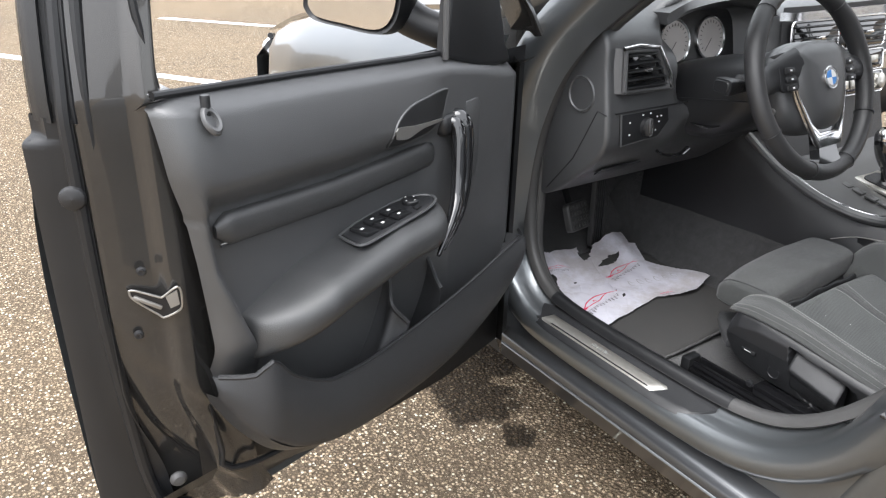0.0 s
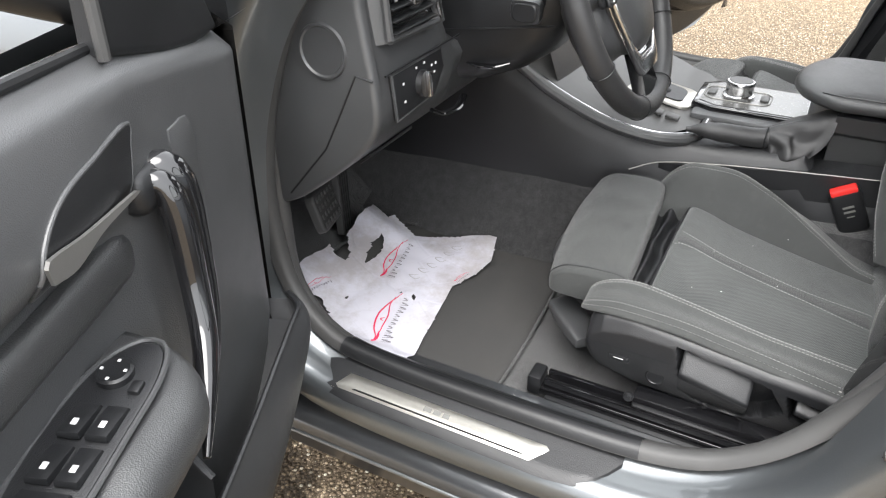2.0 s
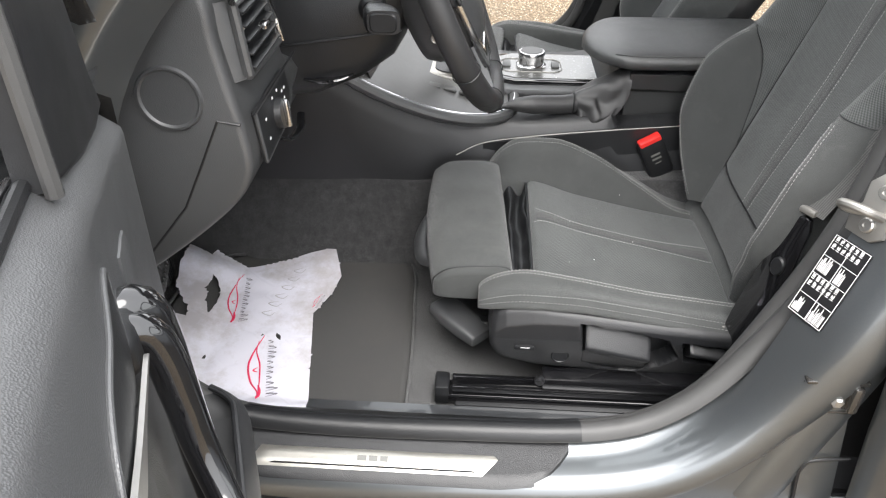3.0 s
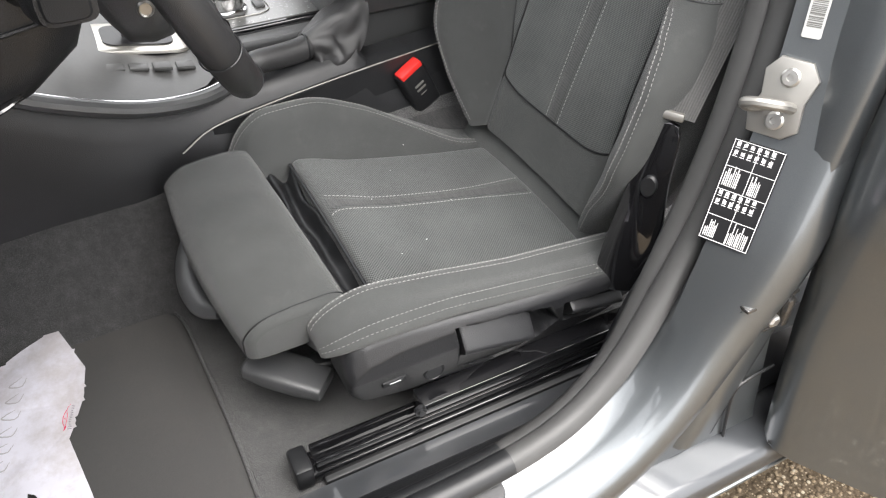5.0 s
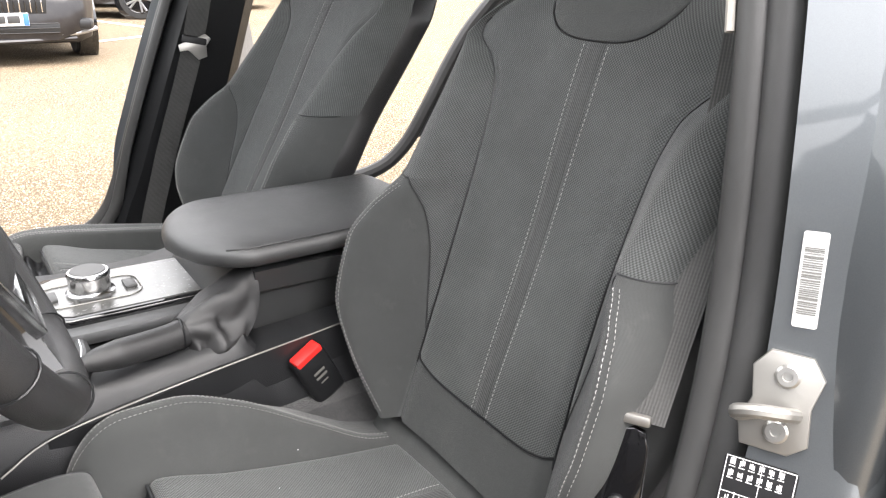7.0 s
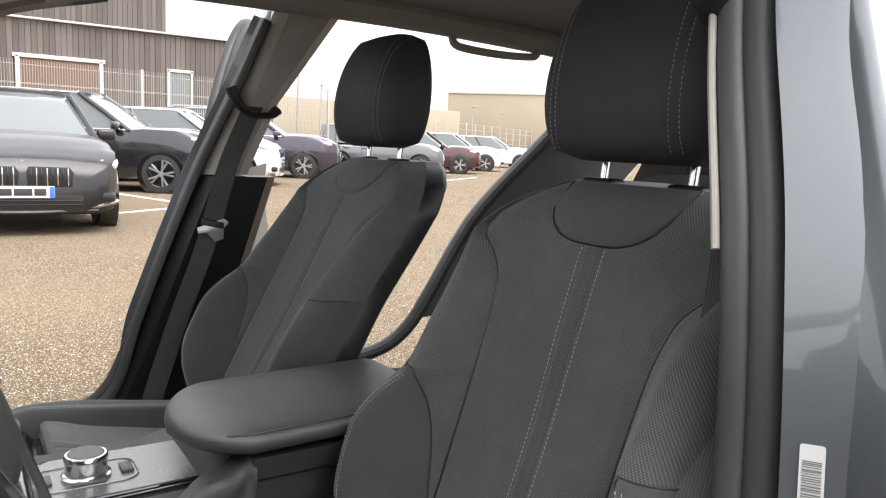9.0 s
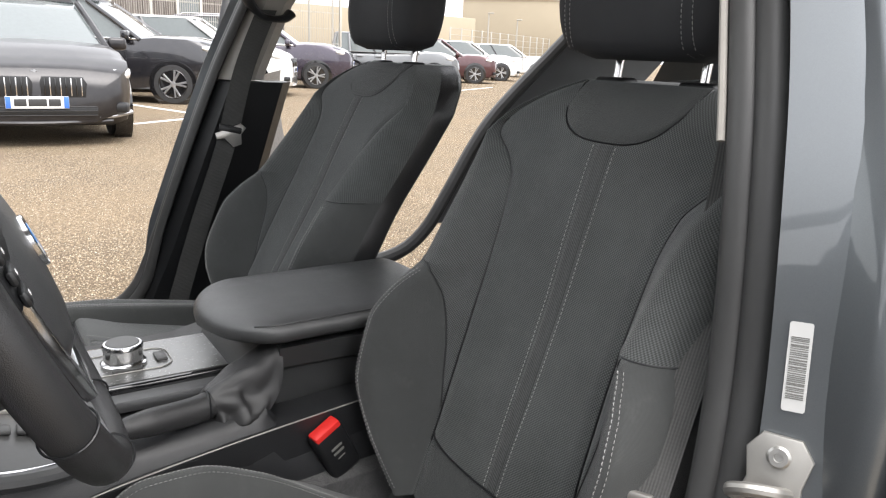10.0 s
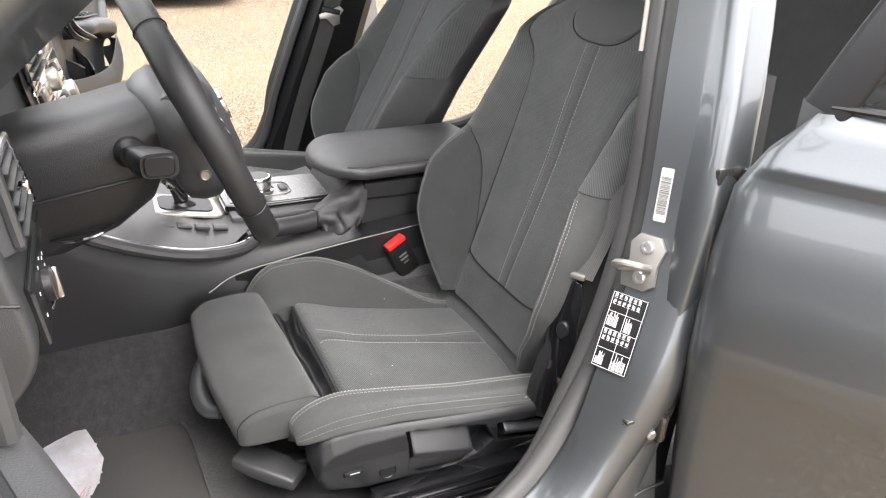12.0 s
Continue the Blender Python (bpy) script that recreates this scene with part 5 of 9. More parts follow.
rows = []
for i in range(70):
    f = i / 69
    row = []
    for j in range(90):
        f_s = 1 - (1 - j / 89) ** 1.25
        z = 0.5
        for _ in range(3):
            s2 = -0.008 + (s_rear(z) + 0.008) * f_s
            zb = max(0.40, lip_bot(s2) + 0.015)
            z = zb + (z_top(s2) - zb) * f
        row.append(DP(s2, w_panel(s2, z), z))
    rows.append(row)
part("trim_panel", grid(rows), M_soft, front_door, "grained black upper door trim", sharp=0)

# padded roll across the panel with a seam below
rr = []
for s in np.linspace(0.652, 0.232, 50):
    k = min(1, (0.655 - s) / 0.02, (s - 0.228) / 0.016)
    k = math.sqrt(max(0.02, k))
    rr.append([DP(s, 0.005 + 0.013 * k * math.copysign(abs(math.cos(a)) ** 0.75, math.cos(a)) * (1 if math.cos(a) > 0 else 0.3), roll_z(s) - 0.017 + 0.0205 * k * math.copysign(abs(math.sin(a)) ** 0.8, math.sin(a))) for a in np.linspace(0, 2 * math.pi, 18, endpoint=False)])
part("padded_roll", loft(rr, True), M_vinyl, front_door, "padded black trim roll")
pts = [DP(s, 0.0095, roll_z(s) - 0.036) for s in np.linspace(0.648, 0.30, 60)]
part("trim_seam", tube(pts, 0.0012, 6), M_dark, front_door)
part("seam_thread", tube([DP(s, 0.0105, roll_z(s) - 0.033) for s in np.linspace(0.648, 0.60, 12)], 0.0008, 6), M_thread, front_door)

# armrest
rr = []
for s in np.linspace(0.628, 0.262, 60):
    f = (0.628 - s) / 0.406
    k = min(1.0, math.sqrt(max(0.0, 1 - (1 - min(1, f / 0.30)) ** 2)) + 0.03)
    k2 = 0.36 + 0.64 * math.sqrt(max(0.0, 1 - (1 - min(1, max(0.0, s - 0.262) / 0.065)) ** 2))
    w = (0.008 + 0.084 * k) * k2
    zt = lin(f, (0, 0.652), (0.08, 0.666), (0.25, 0.690), (0.6, 0.712), (1, 0.716))
    prof = [(-0.01, zt + 0.007), (w * 0.3, zt + 0.005), (w * 0.70, zt + 0.001), (w * 0.87, zt - 0.004), (w * 0.97, zt - 0.013), (w, zt - 0.025), (w * 0.98, zt - 0.039), (w * 0.88, zt - 0.048), (w * 0.5, zt - 0.056), (-0.01, zt - 0.060)]
    c = cat([(a, b, 0) for a, b in prof], 28)
    rr.append([DP(s, a, b) for a, b, _ in c])
arm = part("armrest", loft(rr, True), M_vinyl, front_door, "grained black armrest with window switches", sharp=0)


def arm_top(s, w):
    f = (0.628 - s) / 0.406
    return lin(f, (0, 0.657), (0.25, 0.690), (0.6, 0.712), (1, 0.716)) + lin(w, (0, 0.006), (0.05, 0.0015), (0.075, -0.006))


# switch plate
am = basis(DP(0.365, 0.036, arm_top(0.365, 0.036) - 0.0005), np.array(DP(0.28, 0.036, arm_top(0.28, 0.036))) - np.array(DP(0.45, 0.036, arm_top(0.45, 0.036))), DN * -1)
ol = cat([(-0.086, 0.022), (-0.04, 0.030), (0.02, 0.031), (0.062, 0.024), (0.086, 0.006), (0.082, -0.014), (0.05, -0.024), (0.0, -0.025), (-0.05, -0.025), (-0.088, -0.022), (-0.090, 0.0), (-0.086, 0.022)], 50)[:-1]
part("switch_plate", prism([(p[0], p[1]) for p in ol], 0.006, am, 0.003, 2), M_hard, arm, "black switch plate")
rim = tube([tuple(am @ V3((p[0] * 1.04, p[1] * 1.06, 0.0042))) for p in np.vstack([ol, ol[:1]])], 0.0022, 6)
part("plate_rim", rim, M_soft, arm)
for bx, by, bw, bh in ((-0.030, 0.0095, 0.030, 0.016), (-0.030, -0.0105, 0.030, 0.016), (0.006, 0.0095, 0.030, 0.016), (0.006, -0.0105, 0.030, 0.016), (-0.062, 0.0, 0.024, 0.034)):
    sw_b = part("window_switch", moved(prism([(-bw / 2, -bh / 2), (bw / 2, -bh / 2), (bw / 2, bh / 2), (-bw / 2, bh / 2)], 0.0055, pose(bx, by, 0.0055, 0, 8, 0), 0.0022, 2), am), M_dark, arm, "black window switch")
    part("switch_mark", moved(join(box((bx - 0.004, by, 0.0122), (0.0055, 0.0042, 0.0005), 0.0008)), am), M_print, sw_b)
    part("switch_edge", moved(box((bx - bw / 2 + 0.0012, by, 0.0095), (0.0012, bh * 0.85, 0.001), 0.0003), am), M_steel, sw_b)
knob = part("mirror_knob", lathe([(0, 0.006), (0.0135, 0.006), (0.0135, 0.011), (0.0115, 0.0125), (0.008, 0.0118), (0, 0.0115)], am @ pose(0.050, 0.007, 0), 28), M_dark, arm, "round mirror control")
part("knob_mark", moved(join(*[box((0.050 + 0.009 * math.cos(a), 0.007 + 0.009 * math.sin(a), 0.0128), (0.0022, 0.0022, 0.0005), 0) for a in (0, math.pi / 2, math.pi, 1.5 * math.pi)]), am), M_print, knob)
part("mirror_button", moved(box((0.040, -0.014, 0.0075), (0.012, 0.009, 0.005), 0.002), am), M_dark, arm)

# glossy pull handle on its black bracket
line = cat([(0.212, 0.014, 0.827), (0.206, 0.031, 0.824), (0.206, 0.039, 0.804), (0.211, 0.044, 0.770), (0.219, 0.049, 0.735), (0.236, 0.058, 0.704), (0.266, 0.070, 0.682), (0.300, 0.082, 0.666), (0.322, 0.089, 0.656)], 60)
ph = part("pull_handle", tube([DP(*p) for p in line], [0.010, 0.0125, 0.0125, 0.012, 0.0115, 0.011, 0.009, 0.006, 0.003], 18), M_gloss, front_door, "gloss black door pull handle")
part("handle_bracket", tube([DP(*p) for p in cat([(0.196, 0.010, 0.830), (0.187, 0.028, 0.828), (0.185, 0.035, 0.800), (0.190, 0.040, 0.760), (0.198, 0.044, 0.725), (0.217, 0.050, 0.692), (0.250, 0.060, 0.668), (0.29, 0.074, 0.652)], 46)], [0.013, 0.016, 0.014, 0.013, 0.013, 0.012, 0.010, 0.005], 14), M_gloss, ph)
part("handle_foot", moved(box((0, 0, 0.0), (0.046, 0.036, 0.05), 0.012, 3), door_pose(0.210, 0.006, 0.822)), M_dark, ph)
part("kick_plate", moved(prism([(p[0], p[1]) for p in cat([(-0.018, 0.075), (0.020, 0.070), (0.022, 0.0), (0.018, -0.045), (-0.006, -0.062), (-0.02, 0.0), (-0.018, 0.075)], 30)[:-1]], 0.004, door_pose(0.145, 0.018, 0.775), 0.002), Matrix()), M_soft, front_door)

# release lever in its oval recess
ov = cat([(0.360, 0.835), (0.352, 0.853), (0.328, 0.869), (0.292, 0.877), (0.222, 0.880), (0.226, 0.863), (0.243, 0.836), (0.264, 0.819), (0.298, 0.812), (0.350, 0.816), (0.360, 0.835)], 60)
ow = [w_panel(p[0], p[1]) for p in ov]
part("recess_rim", tube([DP(p[0], w + 0.001, p[1]) for p, w in zip(ov, ow)], 0.0020, 10), M_soft, front_door)
dish = []
for r in np.linspace(0.02, 1, 8):
    row = []
    for p in ov:
        ss, zz_ = 0.292 * (1 - r) + p[0] * r, 0.845 * (1 - r) + p[1] * r
        row.append(DP(ss, w_panel(ss, zz_) + 0.0025 - 0.0 * r, zz_))
    dish.append(row)
rel = part("release_dish", grid(dish), M_dark, front_door, "dark release lever dish")
lv = [(0.358, 0.834), (0.359, 0.849), (0.345, 0.8495), (0.316, 0.8460), (0.255, 0.8435), (0.254, 0.8405), (0.298, 0.838), (0.334, 0.8305)]
lever = [[DP(p[0], 0.0375 + k * (0.0026 + 0.05 * max(0.0, p[1] - 0.840)), p[1]) for p in cat([(a, b, 0) for a, b in lv + lv[:1]], 40)[:-1]] for k in (0, 1)]
part("release_lever", loft(lever, True), M_steel, rel, "satin chrome release lever")

# lock peg
peg = part("lock_peg", tube([DP(0.655, 0.020, 0.918), DP(0.655, 0.020, 0.945), DP(0.655, 0.020, 0.9475)], [0.0054, 0.0056, 0.0048], 14), M_dark, front_door, "black lock peg")
part("peg_base", moved(lathe([(0.006, 0), (0.0075, 0.004), (0.0105, 0.005), (0.0125, 0.003), (0.0132, 0.0)], None, 28), door_pose(0.656, 0.0285, 0.921) @ pose(0, 0, 0, -35, 0, 0) @ Matrix.Diagonal((0.85, 1.35, 1, 1))), M_soft, peg)

# map pocket: lip, dividers, floor
rows = []
for s in np.linspace(-0.008, 0.680, 80):
    row = []
    t0, b0 = lip_top(s), lip_bot(s)
    b0 = min(b0, t0 - 0.012)
    end = min(1.0, (0.684 - s) / 0.06, (s + 0.03) / 0.06)
    w = 0.006 + 0.056 * math.sin(max(0, min(1, end)) * math.pi / 2)
    for k in np.linspace(0, 1, 16):
        z = t0 + (b0 - t0) * k
        bulge = 0.010 * math.sin(k * math.pi) - 0.03 * max(0, k - 0.8) / 0.2
        row.append(DP(s, w + bulge, z))
    rows.append(row)
lip = grid(rows)
inner_l = [tuple(np.array(p) - DN * 0.006) for p in lip[0]]
nrow, ncol = 80, 16
edge = [(i * ncol, (i + 1) * ncol, (i + 1) * ncol + nrow * ncol, i * ncol + nrow * ncol) for i in range(nrow - 1)]
lip_m = (lip[0] + inner_l, lip[1] + [tuple(q + nrow * ncol for q in reversed(f)) for f in lip[1]] + edge)
pocket = part("map_pocket", lip_m, M_pocket, front_door, "black moulded door pocket", sharp=50)
part("pocket_edge", tube([DP(s, 0.003 + 0.056 * math.sin(max(0, min(1, min(1.0, (0.684 - s) / 0.06, (s + 0.03) / 0.06))) * math.pi / 2), lip_top(s)) for s in np.linspace(-0.005, 0.676, 70)], 0.0036, 8), M_hard, pocket)
for top_e, s_bot in (([(0.345, -0.004, 0.628), (0.352, 0.018, 0.600), (0.368, 0.036, 0.572), (0.353, 0.056, 0.541)], 0.43), ([(0.236, -0.004, 0.606), (0.250, 0.020, 0.592), (0.262, 0.040, 0.578), (0.268, 0.056, 0.566)], 0.30)):
    c = cat(top_e, 20)
    wall = [[DP(p[0] + (s_bot - p[0]) * k ** 1.6, p[1], p[2] + (0.462 - p[2]) * k) for p in c] for k in np.linspace(0, 1, 10)]
    dv = part("pocket_divider", grid(wall), M_pocket, pocket, sharp=0)
    part("divider_edge", tube([DP(*p) for p in c], 0.0042, 8), M_pocket, dv)
part("pocket_floor", grid([[DP(s, w, lip_bot(s) + 0.02) for w in np.linspace(-0.012, 0.06, 4)] for s in np.linspace(0.02, 0.64, 40)]), M_pocket, pocket)
part("pocket_back", grid([[DP(s, -0.002, z) for z in np.linspace(max(0.40, lip_bot(s) + 0.02), 0.66, 8)] for s in np.linspace(0.02, 0.64, 40)]), M_pocket, pocket)

# painted shut face, outer skin, window frame
SEC = [(0.645, -0.022), (0.690, -0.010), (0.706, -0.016), (0.712, -0.030), (0.735, -0.040), (0.762, -0.052), (0.766, -0.070), (0.778, -0.078), (0.790, -0.094), (0.793, -0.104), (0.786, -0.112)]


def shut_sec(z):
    k = ramp(z, (0.28, 0.09), (0.42, 0.04), (0.60, 0.0))
    cap = 0.013 * ramp(z, (0.900, 0.0), (0.912, 1.0))
    return [(s - k * (1 if i < 6 else 0.3 if i < 8 else 0.0) - (cap if i >= 8 else 0.0), w) for i, (s, w) in enumerate(SEC)]


def post_at(s, w, z):
    """As DP, leaning in above the waist with the window frame."""
    lean = max(0.0, z - 0.945)
    return DP(s - 0.10 * lean - 0.3 * lean ** 2, w - 0.10 * lean, z)


def shut_row(z):
    """One level of the shut face, with the pressing that falls back towards its lower outer corner."""
    sec = shut_sec(z)
    up = ramp(z, (0.93, 0.0), (0.97, 1.0))
    sec[0] = (sec[0][0] + 0.043 * up, sec[0][1] - 0.012 * up)
    row = []
    for s, w in resample(sec[:7], 46).tolist() + sec[7:]:
        fold = smooth(z, (0.40, 0.60), (0.53, 0.655), (0.575, 0.692), (0.60, 0.707), (0.635, 0.735), (0.68, 0.752), (0.72, 0.790))
        step = smooth(z, (0.37, 0.62), (0.44, 0.675), (0.488, 0.705), (0.534, 0.727), (0.587, 0.744), (0.633, 0.757), (0.678, 0.764), (0.76, 0.775))
        inner = 1 - ramp(s, (0.758, 0.0), (0.768, 1.0))
        w -= inner * (0.007 * ramp(s - fold, (0.0, 0.0), (0.016, 1.0)) + 0.011 * ramp(s - step, (0.0, 0.0), (0.006, 1.0)))
        row.append(post_at(s, w, z))
    return row


sf = [shut_row(z) for z in np.concatenate([np.linspace(0.345, 0.90, 66), np.linspace(0.903, 0.955, 14), np.linspace(0.97, 1.30, 12)])]
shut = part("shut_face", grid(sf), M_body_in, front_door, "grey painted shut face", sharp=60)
SK = [(0.27, -0.045), (0.34, -0.02), (0.45, -0.002), (0.60, 0.010), (0.72, 0.012), (0.80, 0.004), (0.88, -0.016), (0.95, -0.045)]
skin = grid([[DP(s, -0.124 - lin(z, *SK) - 0.012 * math.sin(math.pi * (s + 0.15) / 0.95), z) for z in np.linspace(skin_bot(s), 0.905, 24)] for s in np.linspace(-0.15, 0.790, 30)])
part("outer_skin", skin, M_paint, front_door, "grey painted outer skin", sharp=0)
part("door_bottom", grid([[DP(s, w, skin_bot(s) * (1 - k) + frame_bot(s) * k) for k, w in ((0, -0.10), (0.3, -0.085), (0.7, -0.045), (1.0, -0.03))] for s in np.linspace(-0.12, 0.75, 30)]), M_dark, front_door)
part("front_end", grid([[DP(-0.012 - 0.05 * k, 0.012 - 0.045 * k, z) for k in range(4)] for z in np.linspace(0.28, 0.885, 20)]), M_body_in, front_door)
part("inner_structure", grid([[DP(s, -0.03, z) for z in np.linspace(frame_bot(s), 0.90, 10)] for s in np.linspace(-0.1, 0.69, 24)]), M_dark, front_door)
# rubber seal running down the shut face and along the bottom
sl = cat([DP(0.705, -0.098, 1.28), DP(0.746, -0.075, 1.07), DP(0.764, -0.063, 0.955), DP(0.767, -0.062, 0.90), DP(0.766, -0.062, 0.70), DP(0.756, -0.062, 0.52), DP(0.748, -0.06, 0.44), DP(0.735, -0.058, 0.40), DP(0.70, -0.055, 0.37)], 60)
part("door_edge_seal", tube(sl, 0.008, 10), M_dark, front_door, "black rubber edge seal")
sl2 = cat([DP(0.652, -0.050, 1.28), DP(0.692, -0.030, 1.07), DP(0.686, -0.020, 0.955), DP(0.684, -0.022, 0.80), DP(0.678, -0.022, 0.60), DP(0.662, -0.02, 0.46), DP(0.66, -0.016, 0.425), DP(0.58, -0.006, 0.405), DP(0.35, -0.004, 0.385), DP(0.15, -0.004, 0.42), DP(0.02, -0.004, 0.49)], 80)
part("trim_gasket", tube(sl2, 0.0045, 8), M_dark, front_door)
# lower shut face pressing and plugs
FACE_X = DN * 0.40 - DD * 0.92
fl = basis((0.728, 1.4595, 0.708), (0.947, -0.32, 0), (0, 0, 1))
mouth = [(-0.0283, 0.021), (-0.0207, 0.020), (0.0014, 0.010), (0.0065, 0.009), (0.0255, 0.020), (0.0267, -0.004), (0.0204, -0.012), (0.0046, -0.018), (0.0002, -0.014), (-0.0251, 0.010)]
mouth_c = [(p[0], p[1]) for p in cat([(a, b_, 0) for a, b_ in mouth + mouth[:1]], 60)]
lt = part("latch", prism(mouth_c[:-1], 0.0045, fl @ pose(0, 0, -0.001)), M_black_label, shut, "dark door latch mouth with a bright rim")
part("latch_rim", moved(tube([(a, b_, 0.004) for a, b_ in mouth_c], 0.0013, 6), fl), M_steel, lt, "bright steel latch rim")
part("latch_claw", moved(box((-0.010, 0.004, 0.0042), (0.034, 0.0055, 0.004), 0.0015, 2, pose(0, 0, 0, 0, 0, -31)), fl), M_zinc, lt, "worn steel latch claw")
part("latch_plate", prism([(0.010, 0.010), (0.0235, 0.0165), (0.0245, -0.002), (0.014, -0.006)], 0.002, fl @ pose(0, 0, 0.0035)), M_zinc, lt)
for c_ in ((0.717, 1.463, 0.752), (0.704, 1.468, 0.670)):
    bolt = part("shut_bolt", lathe([(0, 0.004), (0.0018, 0.004), (0.0022, 0.005), (0.0036, 0.005), (0.0039, 0.0025), (0.0056, 0.0018), (0.0058, 0)], basis(c_, (0.947, -0.32, 0), (0, 0, 1)) @ pose(0, 0, 0.002), 16), M_hard, shut, "dark worn bolt")
part("rubber_plug", lathe([(0, 0.006), (0.002, 0.005), (0.009, 0.0055), (0.0125, 0.0035), (0.014, 0)], basis((0.664, 1.478, 0.846), (0.947, -0.32, 0), (0, 0, 1)) @ pose(0, 0, 0.003), 24), M_hard, shut, "black rubber plug")
part("shut_bolt", lathe([(0, 0), (0.011, 0), (0.011, 0.003), (0.007, 0.008), (0, 0.009)], basis(DP(0.722, -0.036, 0.440), FACE_X, (0, 0, 1)), 16), M_rubber, shut)
# window frame and belt seals
def post_strip(prof, z0, z1, n=18):
    return loft([[post_at(s, w, z) for s, w in prof] for z in np.linspace(z0, z1, n)], True)


fpost = part("frame_post", post_strip([(0.700, -0.050), (0.757, -0.0515), (0.762, -0.050), (0.766, -0.068), (0.772, -0.074), (0.777, -0.070), (0.780, -0.084), (0.781, -0.098), (0.775, -0.108), (0.700, -0.08)], 0.925, 1.30), M_dark, front_door, "black rear post of the window frame", sharp=50)
part("post_seal", tube([post_at(0.748, -0.050, z) for z in np.linspace(0.86, 1.30, 20)], [0.003, 0.007, 0.008, 0.008], 10), M_dark, fpost, "black rubber seal")
part("edge_band", grid([[DP(a, b - 0.002, z) for a, b in [(s_ + 0.0025, w_ + 0.0015) for s_, w_ in shut_sec(z)[5:]]] for z in np.concatenate([np.linspace(0.345, 0.895, 30), np.linspace(0.900, 0.930, 10)])]), M_dark, front_door, "black edge of the shut face", sharp=50)
fr_line = cat([DP(0.70, -0.075, 1.20), DP(0.695, -0.080, 1.24), DP(0.685, -0.088, 1.28), DP(0.66, -0.098, 1.315), DP(0.60, -0.11, 1.345), DP(0.45, -0.11, 1.335), DP(0.25, -0.09, 1.255), DP(0.08, -0.07, 1.13), DP(-0.06, -0.055, 1.0), DP(-0.12, -0.05, 0.93)], 70)
wf = sweep(fr_line, [(0.016, 0.030), (0.018, -0.012), (0.004, -0.036), (-0.010, -0.048), (-0.022, -0.052), (-0.024, -0.038), (-0.012, -0.020), (-0.012, 0.020), (0.0, 0.032)], DN * -1.0)
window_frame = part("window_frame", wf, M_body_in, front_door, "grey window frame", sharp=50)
part("frame_cover", sweep(fr_line, [(0.019, 0.034), (0.022, 0.016), (0.020, 0.0), (0.014, 0.002), (0.006, 0.038)], DN * -1.0), M_dark, window_frame)
part("window_belt_seal", tube([DP(s, -0.006, z_top(s) + 0.002) for s in np.linspace(0.700, 0.19, 30)], 0.0045, 8), M_dark, front_door, "black window belt seal")
part("belt_trim", tube([DP(s, -0.016, z_top(s) + 0.001) for s in np.linspace(0.700, 0.19, 30)], 0.0025, 8), M_chrome, front_door)
part("belt_outer", grid([[DP(s, w, z_top(s) - 0.004 - dz) for w, dz in ((-0.006, 0.0), (-0.03, 0.014), (-0.085, 0.040))] for s in np.linspace(0.71, -0.1, 20)]), M_dark, front_door)
# sail panel at the front of the window
sp = [(0.205, 0.922), (0.200, 0.98), (0.190, 1.09), (0.10, 1.11), (0.058, 1.0), (0.035, 0.93), (0.012, 0.890), (0.06, 0.889), (0.12, 0.898)]
part("sail_panel", prism([(-a, b) for a, b in sp], 0.020, Matrix.Translation((0, 0, 0)) @ basis(DP(0, -0.010, 0), -DD, (0, 0, 1)), 0.008, 3), M_dark, front_door, "black mirror triangle panel")
part("sail_seal", tube([DP(0.205, 0.008, 0.92), DP(0.202, 0.006, 1.0), DP(0.194, 0.0, 1.1)], 0.005, 8), M_rubber, front_door)

# maker's text on the front end, as bars
rngd = random.Random(8)
for row, (s_, zz0, zz1) in enumerate(((-0.020, 0.800, 0.850), (-0.028, 0.795, 0.862), (-0.036, 0.792, 0.860))):
    z_ = zz0
    while z_ < zz1:
        h_ = rngd.choice((0.003, 0.005, 0.007))
        part("text_bar", moved(box((0, 0, 0), (0.0030, h_, 0.0006), 0), basis(DP(s_, 0.0135 - 0.9 * (-0.012 - s_), z_ + h_ / 2), -DD * 0.74 + DN * -0.66, (0, 0, 1))), M_print, front_door)
        z_ += h_ + 0.002

# outside mirror
mm = basis(DP(0.149, -0.235, 0.992), DN, (0, 0, 1)) @ pose(0, 0, 0, 0, 6, 0)
mo = [(p[0], p[1]) for p in cat([(-0.105, -0.030), (-0.095, 0.045), (-0.05, 0.072), (0.03, 0.072), (0.088, 0.060), (0.105, 0.02), (0.095, -0.035), (0.06, -0.062), (-0.02, -0.058), (-0.085, -0.050), (-0.105, -0.030)], 60)[:-1]]
mr = []
for k, sc in ((0.0, 0.90), (0.006, 1.0), (-0.02, 1.05), (-0.05, 0.98), (-0.08, 0.78), (-0.10, 0.45), (-0.105, 0.1)):
    mr.append([tuple(mm @ V3((a * sc, b * sc, k))) for a, b in mo])
mirror = part("mirror_housing", loft(mr, True), M_dark, front_door, "black outside mirror housing")
part("mirror_pane", prism([(a * 0.90, b * 0.88) for a, b in mo], 0.002, mm @ pose(0, 0, 0.0035)), M_mirror, mirror, "mirror glass", smooth=False)
part("mirror_arm", tube(cat([DP(0.03, -0.03, 0.918), DP(0.05, -0.08, 0.925), DP(0.08, -0.14, 0.945), DP(0.10, -0.18, 0.97)], 16), [0.034, 0.030, 0.030, 0.034], 14), M_dark, mirror)

copy_thing(front_door, Matrix.Translation((2 * XF - 2 * XC, 0.04, 0)) @ CAR_MIRROR @ Matrix.Translation(DP(0.35, -0.05, 0.28)))


